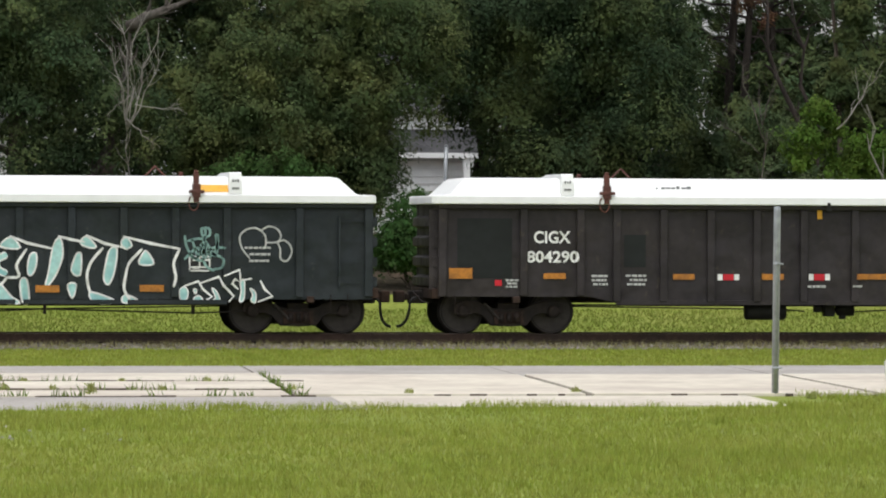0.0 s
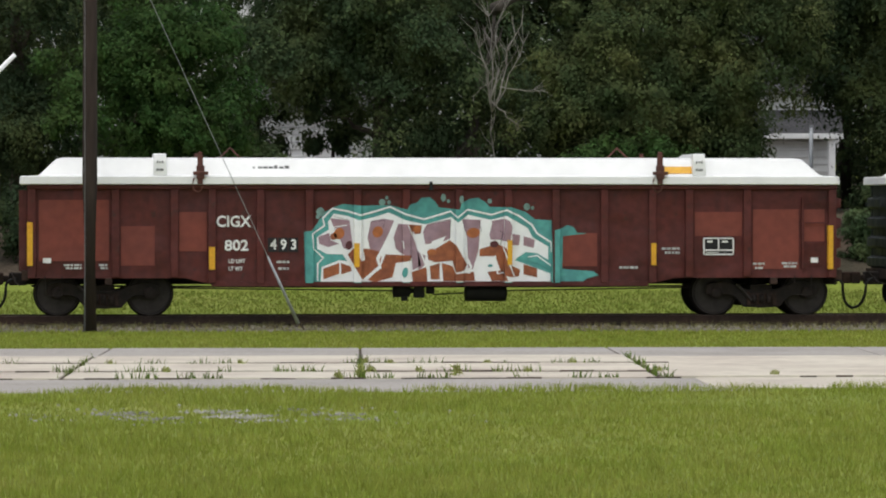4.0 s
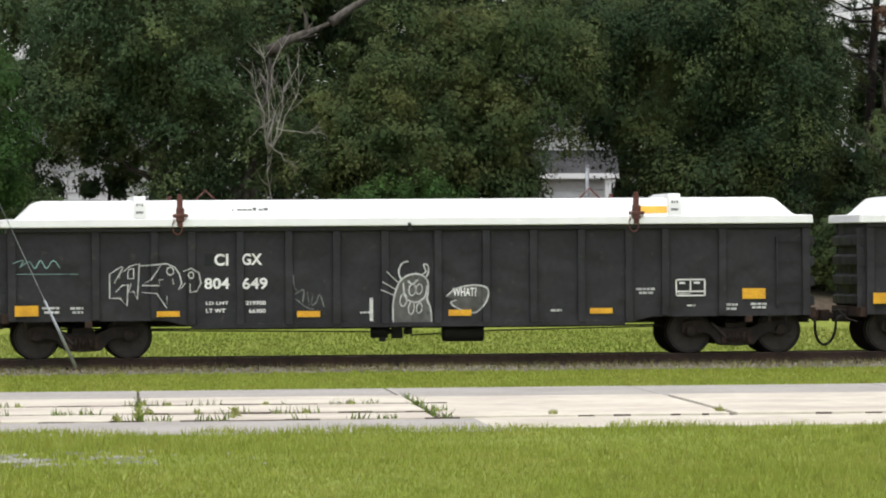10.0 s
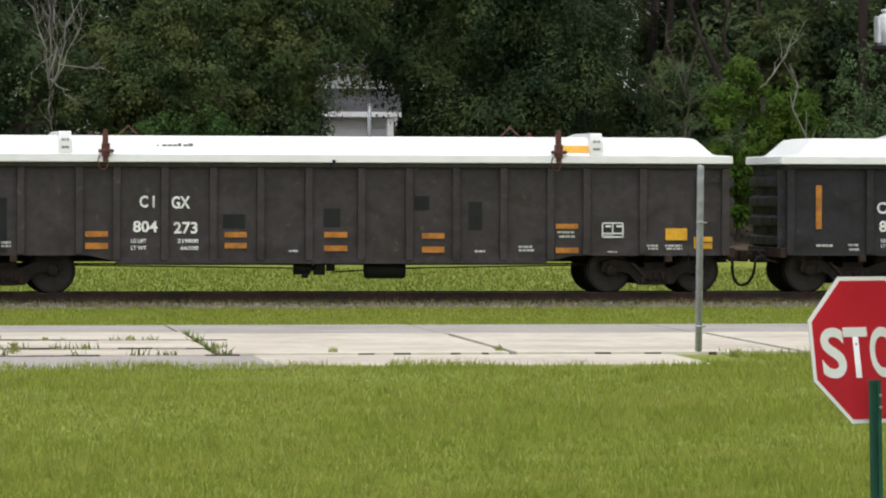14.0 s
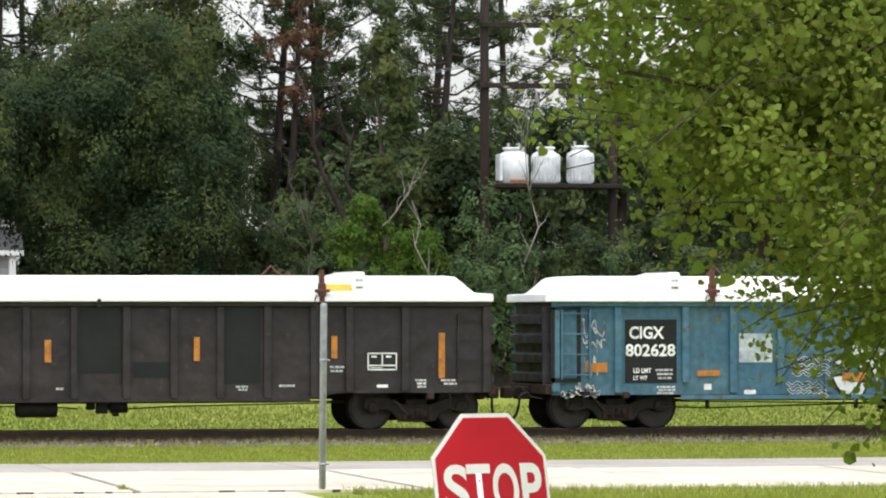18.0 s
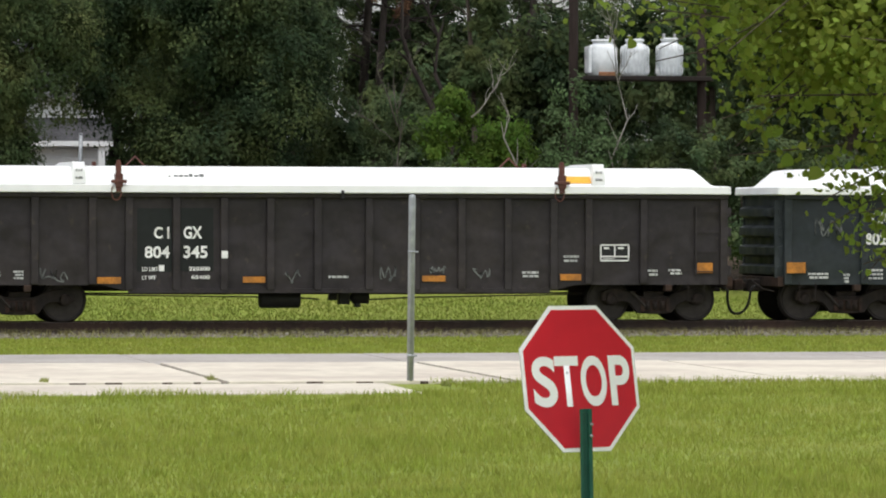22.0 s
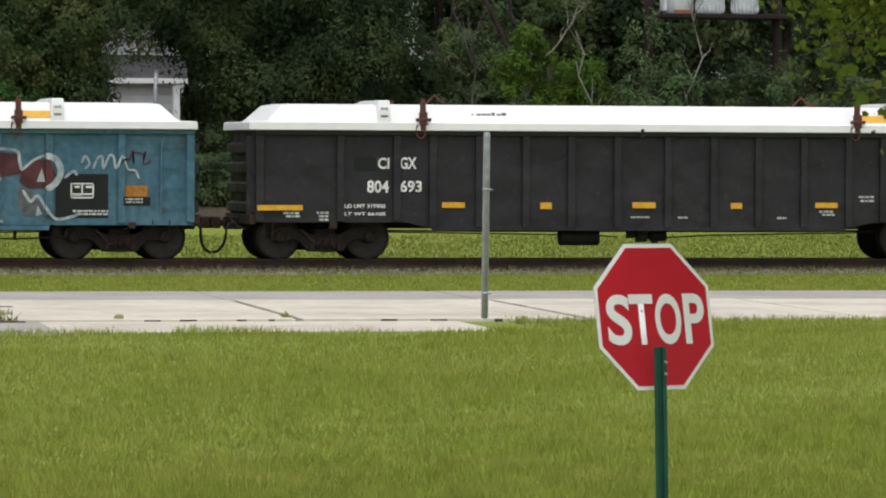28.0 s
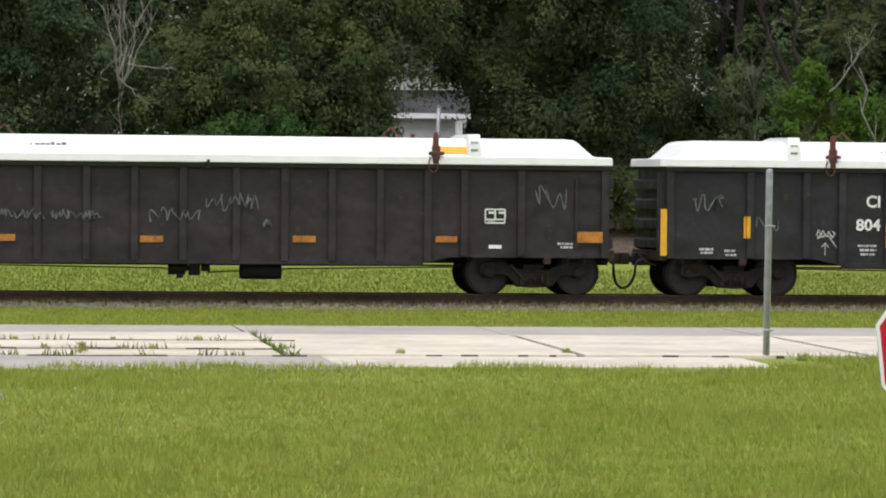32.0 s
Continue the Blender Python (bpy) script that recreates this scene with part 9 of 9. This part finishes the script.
sheet(17, -6.40, -5.29, 1.99, 2.26, 'white')
sheet(17, -6.38, -5.30, 1.52, 1.80, 'white')
mark(17, -6.37, -5.70, 2.01, 2.24, 'CIGX', 'ink')
mark(17, -6.33, -5.35, 1.53, 1.78, '802648', 'ink')
old_tags(17)
sheet(17, -3.92, -3.49, 0.96, 1.08, 'orange')
sheet(17, -1.74, -1.33, 0.99, 1.11, 'orange')
sheet(17, 0.49, 0.95, 0.98, 1.10, 'orange')
sheet(17, 3.54, 3.99, 1.01, 1.13, 'orange')
sheet(17, 6.72, 7.17, 1.27, 1.49, 'orange')
sheet(17, 3.45, 4.00, 1.14, 1.63, 'dark_patch')
sheet(17, 5.33, 6.39, 0.84, 1.72, 'dark_patch')
sheet(17, 6.68, 7.24, 1.09, 1.26, 'dark_patch')
stencil_box(17, 5.63, 6.10, 1.23, 1.54)
sheet(17, -3.94, -3.20, 1.41, 1.99, 'silver')
sheet(17, -4.73, -4.57, 0.88, 1.01, 'white')
sheet(17, -3.85, -3.58, 0.78, 0.88, 'white')
sheet(17, -7.72, -7.57, 0.89, 0.98, 'white')
washed_letter(17, -2.95, -2.10, 0.68, 2.01)
washed_letter(17, -1.94, -1.35, 1.12, 2.02)
washed_letter(17, -0.89, -0.04, 1.08, 2.04)
washed_letter(17, 0.28, 1.00, 0.74, 2.06)
washed_letter(17, 1.20, 2.05, 0.73, 2.08)
faded_letters(17)
scrawl(17, 6.63, 7.23, 1.90, 2.21, 'maroon', 0.03)
small_print(17, 5.68, 6.39, 0.89, 1.01)
small_print(17, 6.72, 7.08, 1.13, 1.25)
small_print(17, -1.65, -1.13, 0.81, 0.87)
mark(18, -3.82, -3.53, 1.82, 2.07, 'CI')
mark(18, -3.27, -2.84, 1.82, 2.07, 'GX')
mark(18, -4.03, -3.52, 1.35, 1.59, '804')
mark(18, -3.28, -2.75, 1.34, 1.58, '598')
sheet(18, -8.09, -7.96, 0.82, 1.76, 'yellow')
sheet(18, -6.36, -6.24, 1.18, 1.62, 'yellow')
sheet(18, -3.43, -3.32, 1.01, 1.48, 'yellow')
sheet(18, -0.54, -0.43, 0.97, 1.43, 'yellow')
sheet(18, 2.49, 2.61, 1.14, 1.60, 'orange')
sheet(18, 5.11, 5.23, 1.33, 1.77, 'orange')
small_print(18, -3.99, -3.60, 0.83, 1.09)
small_print(18, -3.19, -2.78, 0.83, 1.09)
small_print(18, -7.27, -6.98, 0.85, 0.99)
small_print(18, -6.75, -6.51, 0.80, 0.97)
small_print(18, 4.57, 4.97, 1.19, 1.37)
stencil_box(18, 5.42, 6.02, 1.18, 1.49)
scrawl(18, -6.10, -5.64, 1.28, 1.68, 'chalk', 0.025)
scrawl(18, -2.26, -1.67, 1.07, 1.65, 'chalk', 0.025)
scrawl(18, -7.42, -6.75, 1.71, 2.06, 'chalk', 0.025)
bubble_letters(18)
scrubbed(18, 1.74, 2.40, 0.68, 1.74)
scrubbed(18, 2.66, 3.44, 0.69, 1.74)
scrubbed(18, 3.50, 4.30, 0.68, 1.66)
scrubbed(18, 6.56, 7.34, 0.86, 1.78, True)
sheet(18, 7.86, 7.98, 0.95, 1.83, 'yellow')
small_print(18, 5.60, 5.85, 0.91, 0.98)
stencil_box(19, 5.59, 6.02, 1.44, 1.74)
sheet(19, -4.27, -3.80, 1.03, 1.16, 'orange')
sheet(19, -1.33, -0.87, 1.02, 1.15, 'orange')
sheet(19, 1.72, 2.18, 1.04, 1.17, 'orange')
sheet(19, 4.60, 5.04, 1.06, 1.18, 'orange')
sheet(19, 7.48, 7.98, 1.07, 1.29, 'orange')
sheet(19, 5.68, 5.94, 0.94, 1.01, 'white')
scrawl(19, -4.27, -3.23, 1.45, 1.67, 'chalk', 0.022)
scrawl(19, -3.12, -2.08, 1.46, 1.66, 'chalk', 0.022)
scrawl(19, -1.14, -0.12, 1.42, 1.74, 'chalk', 0.022)
scrawl(19, -0.04, 1.03, 1.66, 2.06, 'chalk', 0.022)
scrawl(19, 1.14, 1.32, 1.33, 1.50, 'chalk', 0.022)
scrawl(19, 6.62, 7.25, 1.68, 2.30, 'chalk', 0.022)
small_print(19, 7.08, 7.39, 0.94, 1.08)
scrawl(10, 5.15, 6.29, 1.45, 1.99, 'mint', 0.035)
sheet(10, 5.46, 5.98, 1.14, 1.46, 'silver')
sheet(10, 7.22, 7.70, 1.33, 1.51, 'orange')
sheet(10, 7.22, 7.70, 1.20, 1.31, 'dark_patch')
scrawl(10, 7.2, 7.75, 1.65, 1.85, 'silver', 0.03)


def train_place(t):
    """How far the first car has rolled: nearly steady, with small changes of speed."""
    knots = ((0, 0.90), (1, 0.72), (2, 0.35), (4, -0.03), (6.5, -0.28), (8, -0.33), (10, -0.36), (13, -0.39), (15, -0.28), (18, -0.26), (20, -0.16), (23, 0.05), (26.5, 0.23), (28, 0.32), (30, 0.14), (32, 0.19))
    return 38.581 + 9.35499 * t + float(np.interp(t, [k[0] for k in knots], [k[1] for k in knots]))


def motions():
    times = (0, 1, 2, 4, 6.5, 8, 10, 13, 15, 18, 20, 23, 26.5, 28, 30, 32)
    # slack in the couplings
    slack = (0.08, -0.05, -0.01, -0.01, -0.01, -0.01, 0.03, 0, 0, 0.05, -0.06, 0.01, -0.01, -0.01, 0.06, 0.04, -0.01, -0.07, -0.05)
    for i, car in enumerate(CARS):
        walk(car, [(t, pose(train_place(t) - PITCH * (i + 1) + slack[i], TRACK, RAIL)) for t in times])
    # every wheel turns alike: 0.457 m radius, so one action serves them all
    turn = lambda t: pose(0, 0, 0, 0, math.degrees((train_place(t) - train_place(0)) / 0.457), 0)
    first = SPIN[0]
    walk(first, [(k / 15, turn(k / 15)) for k in range(481)])
    for o in SPIN[1:]:
        o.rotation_mode = "QUATERNION"
        d = o.animation_data_create()
        d.action = first.animation_data.action
        d.action_slot = first.animation_data.action_slot


motions()
